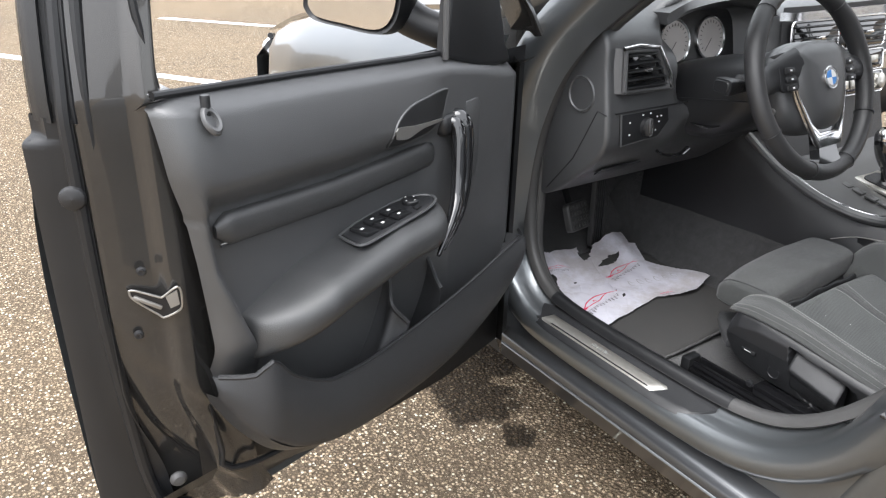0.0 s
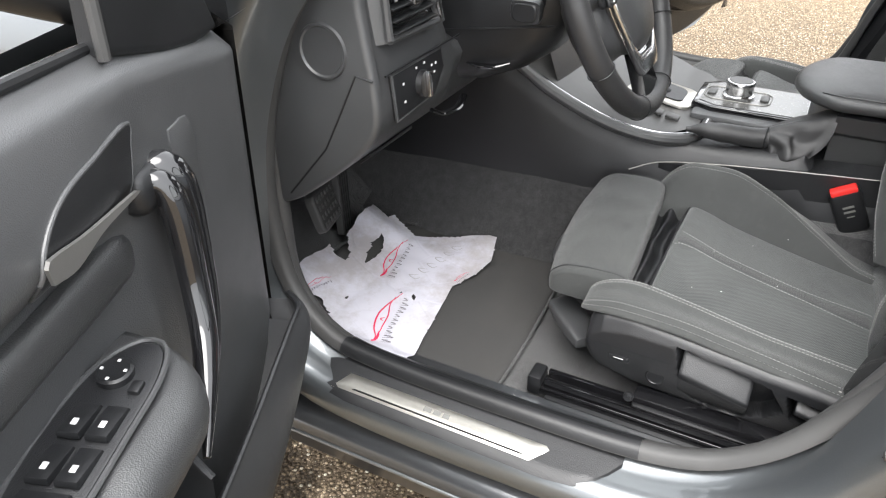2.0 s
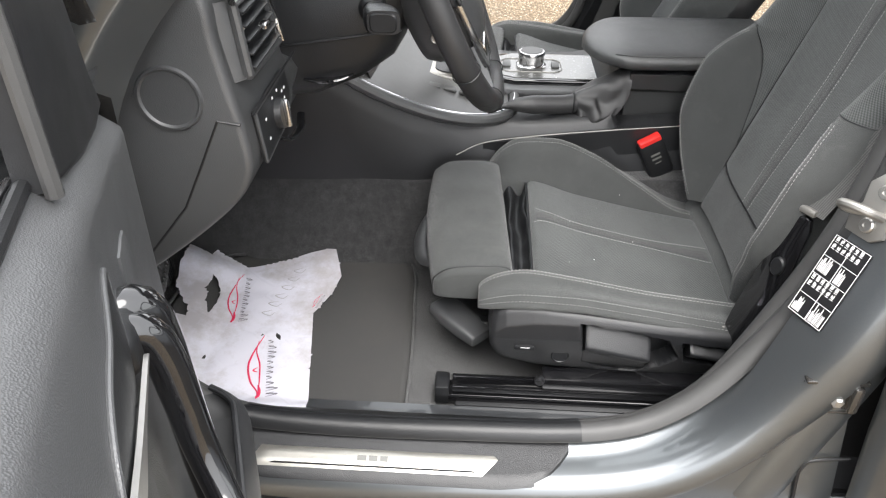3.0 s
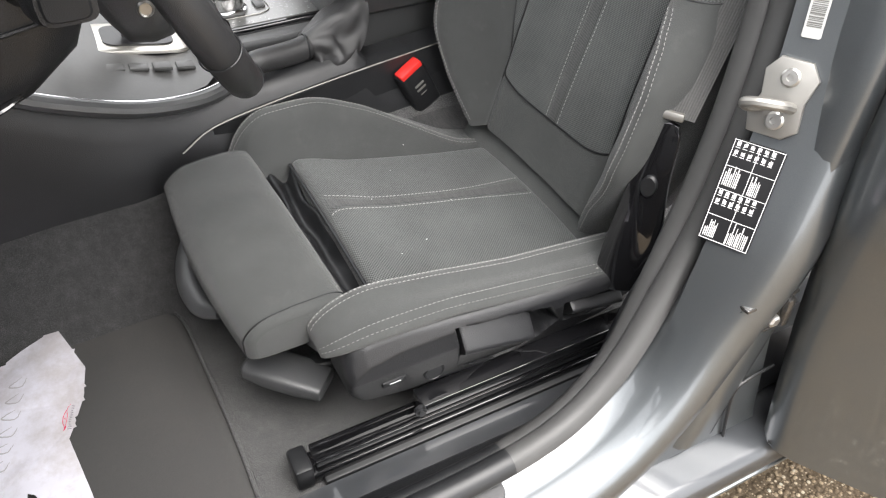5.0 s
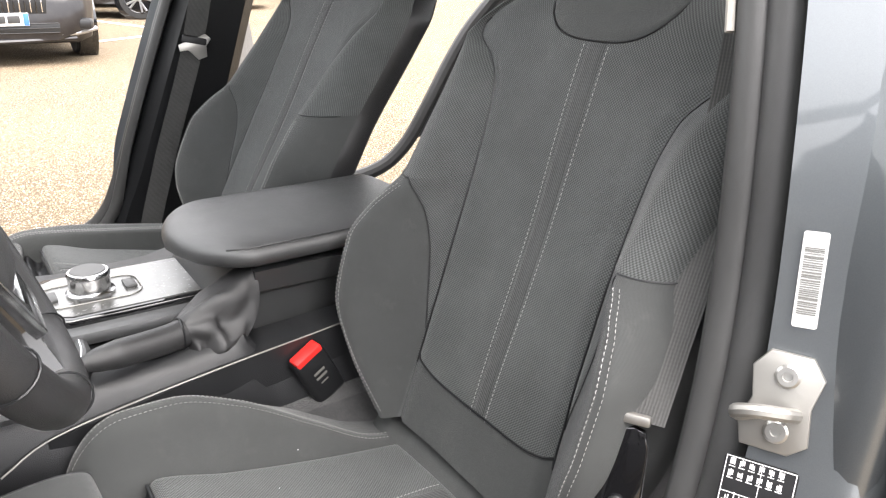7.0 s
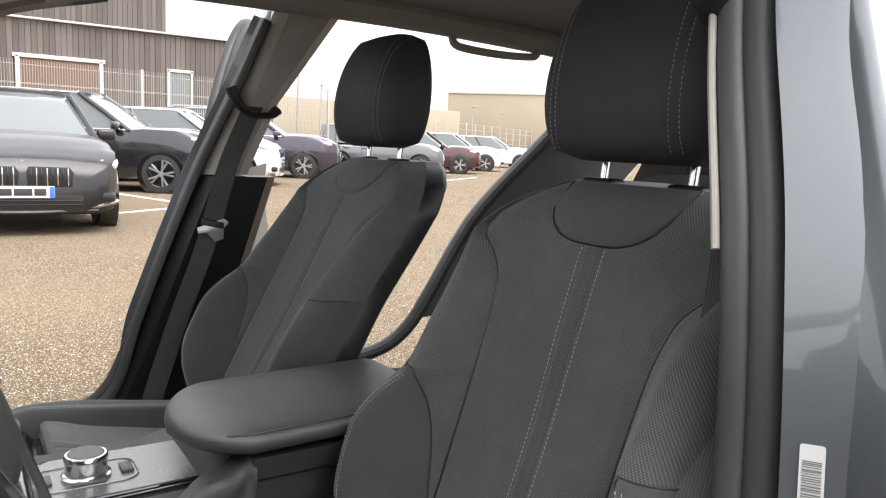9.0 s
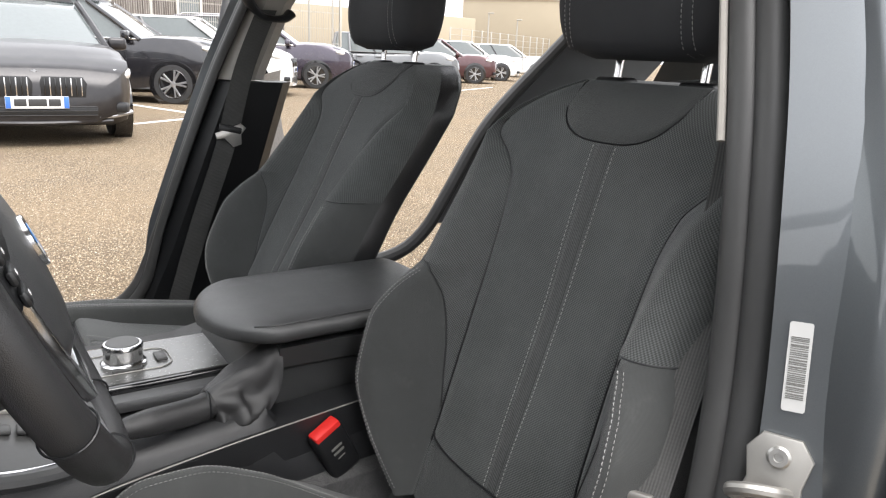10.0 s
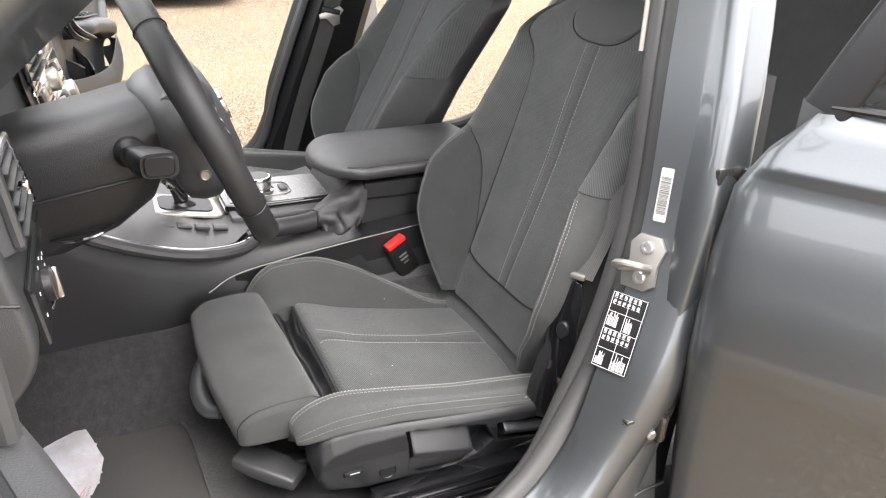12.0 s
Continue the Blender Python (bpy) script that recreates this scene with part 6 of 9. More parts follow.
# ---------------------------------------------------------------- rear doors
def build_rear_door():
    RO, ang = np.array((1.540, 0.905, 0.0)), radians(58)
    rd = np.array((-math.sin(ang), -math.cos(ang), 0))
    rn = np.array((-rd[1], rd[0], 0))
    if rn[1] < 0:
        rn = -rn

    def RP(s, w, z):
        return tuple(RO + rd * s + rn * w + np.array((0, 0, z)))

    ob = thing("rear_door", "open rear door with grey metallic outer skin", "car door", RP(0.4, -0.05, 0.28), group="rear doors")
    prof = [(0.27, 0.020), (0.36, 0.016), (0.48, 0.020), (0.585, 0.034), (0.612, 0.042), (0.64, 0.045), (0.70, 0.040), (0.78, 0.024), (0.845, 0.006), (0.862, 0.008), (0.880, 0.000), (0.905, -0.010), (0.925, -0.024)]
    zz = np.concatenate([np.linspace(a[0], b[0], 5)[:-1] for a, b in zip(prof[:-1], prof[1:])] + [[prof[-1][0]]])

    def lead(z):
        return lin(z, (0.27, 0.012), (0.45, -0.004), (0.60, -0.012), (0.74, -0.008), (0.83, 0.002), (0.88, 0.03), (0.925, 0.070))

    rows = []
    for j in range(40):
        f = j / 39
        row = []
        for z in zz:
            s0 = lead(z)
            s = s0 + (0.98 - s0) * f ** 1.6
            w = lin(z, *prof) * (1 - math.exp(-(s - s0 + 0.001) / 0.014)) - 0.012 * math.exp(-(s - s0) / 0.006)
            row.append(RP(s, w, z))
        rows.append(row)
    part("outer_skin", grid(rows), M_paint, ob, "grey metallic outer door skin", sharp=0)
    part("shut_edge", grid([[RP(lead(z) + 0.002 + 0.012 * k, -0.012 - 0.030 * k, z) for k in range(5)] for z in zz]), M_body_in, ob)
    part("edge_seal", tube([RP(lead(z) + 0.012, -0.030, z) for z in np.linspace(0.28, 0.9, 24)], 0.008, 8), M_rubber, ob)
    part("inner_trim", grid([[RP(s, -0.12 - 0.02 * math.sin((z - 0.3) * 9), z) for z in np.linspace(0.3, 0.92, 12)] for s in np.linspace(0.04, 0.92, 12)]), M_soft, ob)
    part("door_bottom", grid([[RP(s, w, 0.275) for w in (0.012, -0.12)] for s in np.linspace(0.02, 0.95, 10)]), M_body_in, ob)
    part("belt_strip", tube([RP(s, -0.022, 0.932) for s in np.linspace(0.080, 0.96, 20)], 0.0055, 8, flat=0.8), M_dark, ob, "black window belt strip")
    fl = cat([RP(0.075, -0.03, 0.925), RP(0.115, -0.036, 1.02), RP(0.175, -0.055, 1.15), RP(0.25, -0.08, 1.27), RP(0.36, -0.10, 1.335), RP(0.55, -0.10, 1.33), RP(0.75, -0.09, 1.24), RP(0.92, -0.06, 1.06), RP(0.96, -0.04, 0.94)], 60)
    part("window_frame", sweep(fl, rounded(0.05, 0.026, 0.008, 3), rn), M_dark, ob, "black window frame")
    pane = part("window_pane", grid([[RP(s, -0.04 - 0.12 * max(0, z - 0.92) * 0.6, z) for z in np.linspace(0.92, lin(s, (0.08, 0.95), (0.3, 1.28), (0.4, 1.32), (0.6, 1.31), (0.8, 1.2), (0.95, 0.96)), 8)] for s in np.linspace(0.09, 0.95, 16)]), M_glass, ob, "clear window pane")
    pane.visible_shadow = False
    part("check_strap", tube([RP(0.03, -0.03, 0.60), (1.60, 0.90, 0.60)], 0.006, 8), M_steel, ob)
    return ob


rear_door = build_rear_door()
FAR = Matrix.Translation((2 * XF - 2 * XC, YF, 0)) @ CAR_MIRROR
pivot = FAR @ V3((1.540, 0.905, 0.0))
swing = Matrix.Translation(pivot) @ Matrix.Rotation(radians(6), 4, "Z") @ Matrix.Translation(-pivot)
copy_thing(rear_door, Matrix.Translation((0, -0.075, 0)) @ swing @ FAR @ Matrix.Translation(rear_door.location))


# ---------------------------------------------------------------- dashboard
dash = thing("dashboard", "black moulded dashboard with round dials and chrome-trimmed vents", "dashboard", (XC, 1.80, 0.55))


def dash_sec(x):
    """Outline of the dashboard in (y, z) at a place across the car."""
    hood = ramp(x, (1.78, 0.0), (1.86, 1.0), (2.10, 1.0), (2.20, 0.0))
    cen = ramp(abs(x - XC), (0.12, 1.0), (0.24, 0.0))
    rec = ramp(x, (1.838, 0.0), (1.872, 1.0), (2.10, 1.0), (2.20, 0.0))
    return [(1.96, 0.915), (1.86, 0.935 + 0.02 * hood), (1.74 + 0.02 * cen, 0.945 + 0.035 * hood), (1.69 - 0.01 * hood, 0.935 + 0.035 * hood), (1.66 + 0.10 * hood, 0.905 + 0.02 * hood), (1.655 + 0.105 * rec, 0.86), (1.645 + 0.09 * rec, 0.80 - 0.01 * rec), (1.637, 0.755), (1.636 + 0.012 * rec, 0.705), (1.665, 0.66), (1.74, 0.595), (1.80, 0.555), (1.86, 0.548), (1.95, 0.56)]


xs = np.concatenate([np.linspace(1.648, 2.25, 50), np.linspace(2.27, 3.155, 40)])
rows = [[(x, y, z) for y, z, _ in cat([(a, b, 0) for a, b in dash_sec(x)], 60)] for x in xs]
part("dash_body", loft(rows, False, False), M_soft, dash, "grained black dash moulding", sharp=0)
for xe, sgn in ((1.648, -1), (3.155, 1)):
    sec = [(y, z) for y, z, _ in cat([(a, b, 0) for a, b in dash_sec(xe)], 60)]
    fm = Matrix(((0, 0, sgn, xe - 0.002 * sgn), (1, 0, 0, 0), (0, 1, 0, 0), (0, 0, 0, 1)))
    ec = part("end_cover", prism(sec, 0.016, fm, 0.009, 3), M_soft, dash, "grained dash end cover")
    part("round_cap", lathe([(0, 0.0168), (0.031, 0.0168), (0.033, 0.0195), (0.0355, 0.0195), (0.037, 0.016)], fm @ pose(1.713, 0.797, 0.0), 40), M_soft, ec, "round cover cap")
    part("end_groove", tube([tuple(fm @ V3((y, z, 0.0155))) for y, z in ((1.64, 0.768), (1.665, 0.772), (1.69, 0.72), (1.72, 0.66), (1.79, 0.575))], 0.0016, 6), M_dark, ec)

# driver's side vent
def face(x, z, lift=0.0):
    return (x, lin(z, (0.70, 1.634), (0.76, 1.634), (0.80, 1.640), (0.90, 1.655)) - lift - 0.004, z)


def facing(x, z, tilt=0.0):
    return basis(face(x, z), (1, 0, 0.0), (0, 0.1 + tilt, 1))


vent = [(1.668, 0.812), (1.795, 0.808), (1.785, 0.835), (1.752, 0.885), (1.668, 0.888)]
vp = part("vent_well", prism([(x - 1.72, z - 0.85) for x, z in vent], 0.004, facing(1.72, 0.85), 0.001), M_gloss, dash, "driver's air vent")
fm = facing(1.72, 0.85)
part("vent_trim", tube([tuple(fm @ V3((x - 1.72, z - 0.85, 0.010))) for x, z in [(1.658, 0.893), (1.70, 0.896), (1.756, 0.891), (1.792, 0.840), (1.803, 0.806)]], 0.0042, 8), M_chrome, vp, "chrome vent trim")
part("vent_cheek", grid([[(x, y + 0.12 * (z - 0.80), z) for x, y in ((1.6475, 1.676), (1.6495, 1.656), (1.657, 1.643), (1.668, 1.635))] for z in np.linspace(0.808, 0.893, 8)]), M_soft, vp, "grained vent surround")
for i in range(5):
    z = -0.030 + i * 0.015
    r = lin(0.85 + z, (0.812, 0.064), (0.84, 0.055), (0.885, 0.026))
    part("vent_slat", moved(box(((r - 0.050) / 2, z, 0.008), (r + 0.050, 0.0028, 0.016), 0.001, mat=Matrix.Rotation(radians(14), 4, "X")), fm), M_dark, vp)
part("vent_tab", moved(box((0.0, 0.0, 0.018), (0.016, 0.007, 0.010), 0.002), fm), M_chrome, vp)
part("vent_frame", tube([tuple(fm @ V3((x - 1.72, z - 0.85, 0.006))) for x, z in vent + vent[:1]], 0.006, 8), M_soft, vp)
# light switch panel
lp = [(1.668, 0.768), (1.802, 0.768), (1.806, 0.740), (1.775, 0.712), (1.670, 0.706)]
fm = facing(1.735, 0.738) @ pose(0, 0, -0.005)
ls = part("light_panel", prism([(p[0] - 1.735, p[1] - 0.738) for p in lp], 0.008, fm, 0.003), M_dark, dash, "black light switch panel")
part("panel_rim", tube([tuple(fm @ V3((p[0] - 1.735, p[1] - 0.738, 0.005))) for p in lp + lp[:1]], 0.0025, 6), M_soft, ls)
part("rotary_knob", lathe([(0, 0.008), (0.019, 0.008), (0.018, 0.016), (0.0, 0.016)], fm @ pose(0.004, -0.002, 0), 28), M_hard, ls)
part("knob_grip", moved(box((0.004, -0.002, 0.018), (0.009, 0.036, 0.010), 0.003), fm), M_chrome, ls, "chrome rotary grip")
for x, y in ((-0.045, 0.012), (-0.045, -0.012), (0.034, 0.015), (0.040, 0.004), (0.030, -0.012), (0.014, 0.024), (-0.008, 0.023), (0.046, 0.015)):
    part("panel_mark", moved(box((x, y, 0.0084), (0.004, 0.0028, 0.0006), 0), fm), M_print, ls)
# groove lines and stowage handle
part("dash_groove", tube([face(x, 0.772, 0.001) for x in np.linspace(1.650, 1.86, 12)], 0.0016, 6), M_dark, dash)
knm = basis((1.74, 1.69, 0.632), (1, 0, 0), (0, -0.62, 0.50))
part("knee_flap", prism(rounded(0.12, 0.030, 0.005), 0.003, knm, 0.001), M_dark, dash, "knee panel flap")
part("knee_edge", loft([[(x, 1.66 + 0.16 * k + 0.004, 0.655 - 0.105 * k - 0.004) for k in np.linspace(0.9, 1.0, 4)] + [(x, 1.832, 0.540), (x, 1.84, 0.552)] for x in np.linspace(1.652, 2.15, 12)], True), M_hard, dash)
part("open_handle", tube(cat([(1.81, 1.650, 0.668), (1.83, 1.640, 0.658), (1.87, 1.636, 0.655), (1.90, 1.64, 0.664)], 20), 0.006, 8, flat=0.6), M_gloss, dash)

# instrument dials in their hood
hood = part("cluster_hood", loft([[(x, y, z) for y, z in ((1.62 + 0.04 * abs(x - 1.98) / 0.16, 0.972 - 1.1 * (x - 1.98) ** 2), (1.66, 0.985 - 1.1 * (x - 1.98) ** 2), (1.80, 0.968 - 0.8 * (x - 1.98) ** 2), (1.80, 0.950 - 0.8 * (x - 1.98) ** 2), (1.66, 0.962 - 1.1 * (x - 1.98) ** 2))] for x in np.linspace(1.80, 2.17, 24)], True), M_soft, dash, "grained instrument hood")
pan = part("dial_panel", prism(rounded(0.32, 0.125, 0.03), 0.004, basis((1.985, 1.744, 0.872), (1, 0, 0), (0, 0.22, 1))), M_hard, dash, "instrument panel behind glass")
M_dial = simple("dial_face", (0.55, 0.52, 0.50), 0.35)
for cx in (1.925, 2.045):
    dm = basis((cx, 1.740, 0.872), (1, 0, 0), (0, 0.22, 1))
    d = part("dial", lathe([(0, 0.002), (0.044, 0.002), (0.044, 0.004), (0.047, 0.006), (0.050, 0.005), (0.051, 0.0)], dm, 40), M_chrome, pan, "round dial with chrome ring")
    part("dial_face", lathe([(0, 0.0035), (0.0435, 0.0035), (0.0435, 0.003)], dm, 40), M_dial, d)
    part("dial_ticks", moved(join(*[box((0.036 * math.cos(a), 0.036 * math.sin(a), 0.0042), (0.006, 0.0012, 0.0006), 0, mat=Matrix.Rotation(a, 4, "Z")) for a in np.linspace(-0.6, math.pi + 0.6, 17)]), dm), M_dark, d)
    part("needle", moved(box((-0.012, -0.014, 0.006), (0.036, 0.0016, 0.001), 0.0004, mat=Matrix.Rotation(radians(48), 4, "Z")), dm), M_grey_print, d)

# centre vents, trim band, radio and climate panel
def ctr(x, z, lift=0.0):
    return (x, lin(z, (0.55, 1.560), (0.66, 1.600), (0.75, 1.628), (0.83, 1.645), (0.93, 1.660)) - lift, z)


def ctr_m(x, z):
    a, b = np.array(ctr(x, z - 0.02)), np.array(ctr(x, z + 0.02))
    return basis(ctr(x, z), (1, -0.06, 0), b - a)


rows = [[ctr(x, z, 0.012 * (1 - ((x - XC) / 0.25) ** 2)) for x in np.linspace(2.18, 2.625, 16)] for z in np.linspace(0.60, 0.94, 24)]
stack = part("centre_fascia", grid(rows), M_hard, dash, "centre fascia with vents and controls")
for cx in (2.295, 2.510):
    fm = ctr_m(cx, 0.868) @ pose(0, 0, 0.012)
    cv = part("centre_vent", prism(rounded(0.17, 0.070, 0.012), 0.006, fm, 0.002), M_gloss, stack, "dark slatted centre vent")
    for i in range(5):
        part("vent_slat", moved(box((0, -0.026 + 0.013 * i, 0.008), (0.156, 0.0026, 0.012), 0.001, mat=Matrix.Rotation(radians(12), 4, "X")), fm), M_dark, cv)
    part("vent_tab", moved(box((0.0, 0.0, 0.016), (0.030, 0.007, 0.010), 0.002), fm), M_chrome, cv)
    part("vent_rim", moved(tube([(a, b, 0.004) for a, b in rounded(0.176, 0.076, 0.014) + rounded(0.176, 0.076, 0.014)[:1]], 0.003, 6), fm), M_chrome, cv)
fm = ctr_m(XC, 0.868) @ pose(0, 0, 0.014)
part("hazard_button", moved(box((0, 0.012, 0.006), (0.028, 0.022, 0.008), 0.003), fm), M_red, stack)
part("lock_button", moved(box((0, -0.016, 0.006), (0.028, 0.018, 0.008), 0.003), fm), M_dark, stack)
part("trim_band", loft([[(x, ctr(min(max(x, 2.2), 2.6), z)[1] - 0.022 + 0.02 * (abs(x - XC) > 0.22), z) for z in (0.912, 0.922, 0.930, 0.922)] for x in np.linspace(2.17, 3.13, 30)], True), M_chrome, dash, "satin chrome dash strip")
part("trim_panel", loft([[(x, 1.650 + 0.0 * x, 0.81), (x, 1.638, 0.80), (x, 1.636, 0.765), (x, 1.652, 0.75)] for x in np.linspace(2.63, 3.13, 20)], True), M_alu, dash, "brushed metal passenger trim")
part("trim_strip", tube([(x, 1.636, 0.812) for x in np.linspace(2.62, 3.13, 20)], 0.005, 8), M_chrome, dash)
for z, h, mt, nm in ((0.800, 0.045, M_gloss, "radio_panel"), (0.745, 0.048, M_gloss, "climate_panel")):
    fm = ctr_m(XC, z) @ pose(0, 0, 0.013)
    pn = part(nm, prism(rounded(0.36, h, 0.008), 0.005, fm, 0.002), mt, stack, "dark control panel with chrome edges")
    part("panel_edge", moved(tube([(a, b, 0.005) for a, b in rounded(0.364, h + 0.004, 0.009) + rounded(0.364, h + 0.004, 0.009)[:1]], 0.002, 6), fm), M_chrome, pn)
    for i in range(8):
        if nm == "radio_panel" and 3 <= i <= 4:
            continue
        part("panel_button", moved(box((-0.14 + 0.04 * i, 0, 0.007), (0.030, h * 0.42, 0.006), 0.002), fm), M_alu if i % 3 else M_dark, pn)
    for kx in ((0.0,) if nm == "radio_panel" else (-0.155, 0.155)):
        part("rotary_knob", lathe([(0, 0.004), (0.020, 0.004), (0.019, 0.020), (0.015, 0.022), (0, 0.021)], fm @ pose(kx, 0, 0), 28), M_alu, pn, "round knob")

# ---------------------------------------------------------------- steering column and wheel
col = thing("steering_column", "black steering column shroud with stalks", "steering column", (1.965, 1.60, 0.70))
rr = []
cen0, ax = np.array((1.965, 1.475, 0.825)), np.array((0, 0.90, -0.30))
for t, w, h, dz in ((0.0, 0.055, 0.052, 0.0), (0.012, 0.082, 0.074, 0.0), (0.06, 0.092, 0.086, -0.006), (0.13, 0.092, 0.092, -0.006), (0.20, 0.090, 0.090, 0.004), (0.28, 0.088, 0.085, 0.012)):
    c = cen0 + ax * t
    rr.append([(c[0] + a, c[1] - 0.25 * b, c[2] + b + dz) for a, b in superell(w, h, 32, 3.2)])
shroud = part("shroud", loft(rr, True), M_hard, col, "black column shroud", sharp=60)
for k0, k1, zz0, zz1 in ((1.487, 1.66, 0.800, 0.772),):
    part("shroud_seam", tube([(1.8715, k0 + (k1 - k0) * q, zz0 + (zz1 - zz0) * q) for q in np.linspace(0, 1, 10)], 0.0018, 6), M_dark, shroud)
part("adjuster_slot", tube(cat([(1.877, 1.555, 0.736), (1.871, 1.575, 0.730), (1.871, 1.60, 0.727), (1.877, 1.625, 0.726)], 16), [0.003, 0.007, 0.007, 0.003], 10, flat=0.5), M_gloss, shroud, "dark finger slot")
for sx in (-1, 1):
    sr = []
    for k, (dx, w_, h_) in enumerate(((0.080, 0.010, 0.010), (0.105, 0.012, 0.011), (0.125, 0.016, 0.013), (0.15, 0.021, 0.0155), (0.175, 0.022, 0.016), (0.186, 0.020, 0.0145))):
        c_ = np.array((1.965 + sx * dx, 1.525 - 0.25 * (dx - 0.08), 0.826 + 0.12 * (dx - 0.08)))
        sr.append([tuple(c_ + np.array((0, a, b))) for a, b in superell(w_, h_, 20, 4.0)])
    st = part("stalk", loft(sr, True), M_hard, col, "black indicator stalk", sharp=50)
    part("stalk_cap", loft([[tuple(np.array((1.965 + sx * dx, 1.499, 0.839)) + np.array((0, a * q, b * q))) for a, b in superell(0.0165, 0.0115, 20, 4.0)] for dx, q in ((0.185, 1.0), (0.188, 1.0), (0.1895, 0.9))], True), M_dark, st)
    part("stalk_boot", lathe([(0.018, 0), (0.018, 0.014), (0.012, 0.02)], basis((1.965 + sx * 0.088, 1.524, 0.829), (0, 1, 0), (0, 0, 1)) if sx > 0 else basis((1.965 - 0.088, 1.524, 0.829), (0, -1, 0), (0, 0, 1)), 20), M_dark, st)

wheel = thing("steering_wheel", "black leather three-spoke steering wheel with silver accent", "steering wheel", (1.965, 1.43, 0.65))
wm = basis((1.965, 1.432, 0.846), (1, 0, 0), (0, 0.40, 0.92))   # x right, y up the wheel, z towards the driver
R = 0.178
pts = [wm @ V3((R * math.sin(a), R * math.cos(a), 0)) for a in np.linspace(0, 2 * math.pi, 97)]
rr = []
for a in np.linspace(0, 2 * math.pi, 96, endpoint=False):
    bulge = 1.0 + 0.12 * math.exp(-((abs(((a + math.pi) % (2 * math.pi)) - math.pi) - 1.05) / 0.22) ** 2)
    rr.append([tuple(wm @ V3(((R + 0.0165 * bulge * math.cos(b)) * math.sin(a), (R + 0.0165 * bulge * math.cos(b)) * math.cos(a), 0.0175 * bulge * math.sin(b)))) for b in np.linspace(0, 2 * math.pi, 16, endpoint=False)])
part("rim", loft(rr + rr[:1], False), M_leather, wheel, "black leather rim")
for a in (radians(118), radians(242), radians(40), radians(-40), radians(160), radians(200)):
    part("rim_seam", moved(tube([((R + 0.0178 * math.cos(b)) * math.sin(a), (R + 0.0178 * math.cos(b)) * math.cos(a), 0.0188 * math.sin(b)) for b in np.linspace(0, 2 * math.pi, 24)], 0.0009, 6), wm), M_dark, wheel)
hub = cat([(-0.070, 0.050, 0), (-0.03, 0.062, 0), (0.03, 0.062, 0), (0.070, 0.050, 0), (0.072, 0.0, 0), (0.055, -0.050, 0), (0.035, -0.078, 0), (0.0, -0.086, 0), (-0.035, -0.078, 0), (-0.055, -0.050, 0), (-0.072, 0.0, 0), (-0.070, 0.050, 0)], 60)[:-1]
hr = []
for sc, z in ((1.14, -0.03), (1.16, 0.0), (1.11, 0.014), (0.96, 0.024), (0.68, 0.030), (0.3, 0.033), (0.05, 0.0335)):
    hr.append([tuple(wm @ V3((p[0] * sc, p[1] * sc, z))) for p in hub])
airbag = part("hub_cover", loft(hr, True), M_soft, wheel, "grained airbag cover")
badge = part("badge", lathe([(0, 0.002), (0.015, 0.002), (0.0155, 0.003), (0.0205, 0.003), (0.0212, 0.001), (0.0212, -0.004)], wm @ pose(0, -0.004, 0.033), 36), M_gloss, airbag, "round badge")
part("badge_ring", lathe([(0.0198, 0.0032), (0.0205, 0.0038), (0.0215, 0.003), (0.0215, 0)], wm @ pose(0, -0.004, 0.033), 36), M_chrome, badge)
M_blue = simple("badge_blue", (0.03, 0.20, 0.55), 0.3)
for q in range(4):
    sec = [(0, 0)] + [(0.0142 * math.cos(a), 0.0142 * math.sin(a)) for a in np.linspace(q * math.pi / 2, (q + 1) * math.pi / 2, 10)]
    part("badge_quarter", prism(sec, 0.0008, wm @ pose(0, -0.004, 0.0362)), M_white if q % 2 == 0 else M_blue, badge)
for sx in (-1, 1):
    spk = cat([(sx * 0.060, 0.030, 0.012), (sx * 0.10, 0.022, 0.004), (sx * 0.135, 0.012, -0.002), (sx * 0.168, 0.006, 0.0)], 20)
    sp_ = part("spoke", moved(tube([tuple(p) for p in spk], [0.034, 0.030, 0.026, 0.022], 18, up=(0, 0, 1), flat=0.42), wm), M_hard, wheel, "side spoke with buttons")
    part("button_pad", moved(prism(rounded(0.046, 0.050, 0.008), 0.006, pose(sx * 0.098, 0.010, 0.010, 0, sx * 8, 0), 0.003), wm), M_dark, sp_)
    for by in (0.022, 0.006, -0.010):
        b_ = part("wheel_button", moved(box((sx * 0.098, by, 0.0175), (0.030, 0.012, 0.006), 0.003), wm), M_dark, sp_)
        part("button_mark", moved(box((sx * 0.098, by, 0.0208), (0.006, 0.003, 0.0005), 0), wm), M_print, b_)
low = [(-0.090, 0.03), (-0.080, -0.03), (-0.058, -0.085), (-0.044, -0.118), (-0.034, -0.130), (0.034, -0.130), (0.044, -0.118), (0.058, -0.085), (0.080, -0.03), (0.090, 0.03), (0.083, 0.03), (0.073, -0.03), (0.050, -0.08), (0.030, -0.102), (-0.030, -0.102), (-0.050, -0.08), (-0.073, -0.03), (-0.083, 0.03)]
part("silver_accent", prism(low, 0.010, wm @ pose(0, 0, 0.006), 0.003), M_chrome, wheel, "satin silver spoke accent")
part("lower_spoke", moved(loft([[(sx, y, z) for sx, z in ((-w, -0.01), (-w * 0.9, 0.008), (w * 0.9, 0.008), (w, -0.01))] for y, w in ((-0.08, 0.026), (-0.12, 0.030), (-0.15, 0.036), (-0.172, 0.050))], True), wm), M_gloss, wheel)
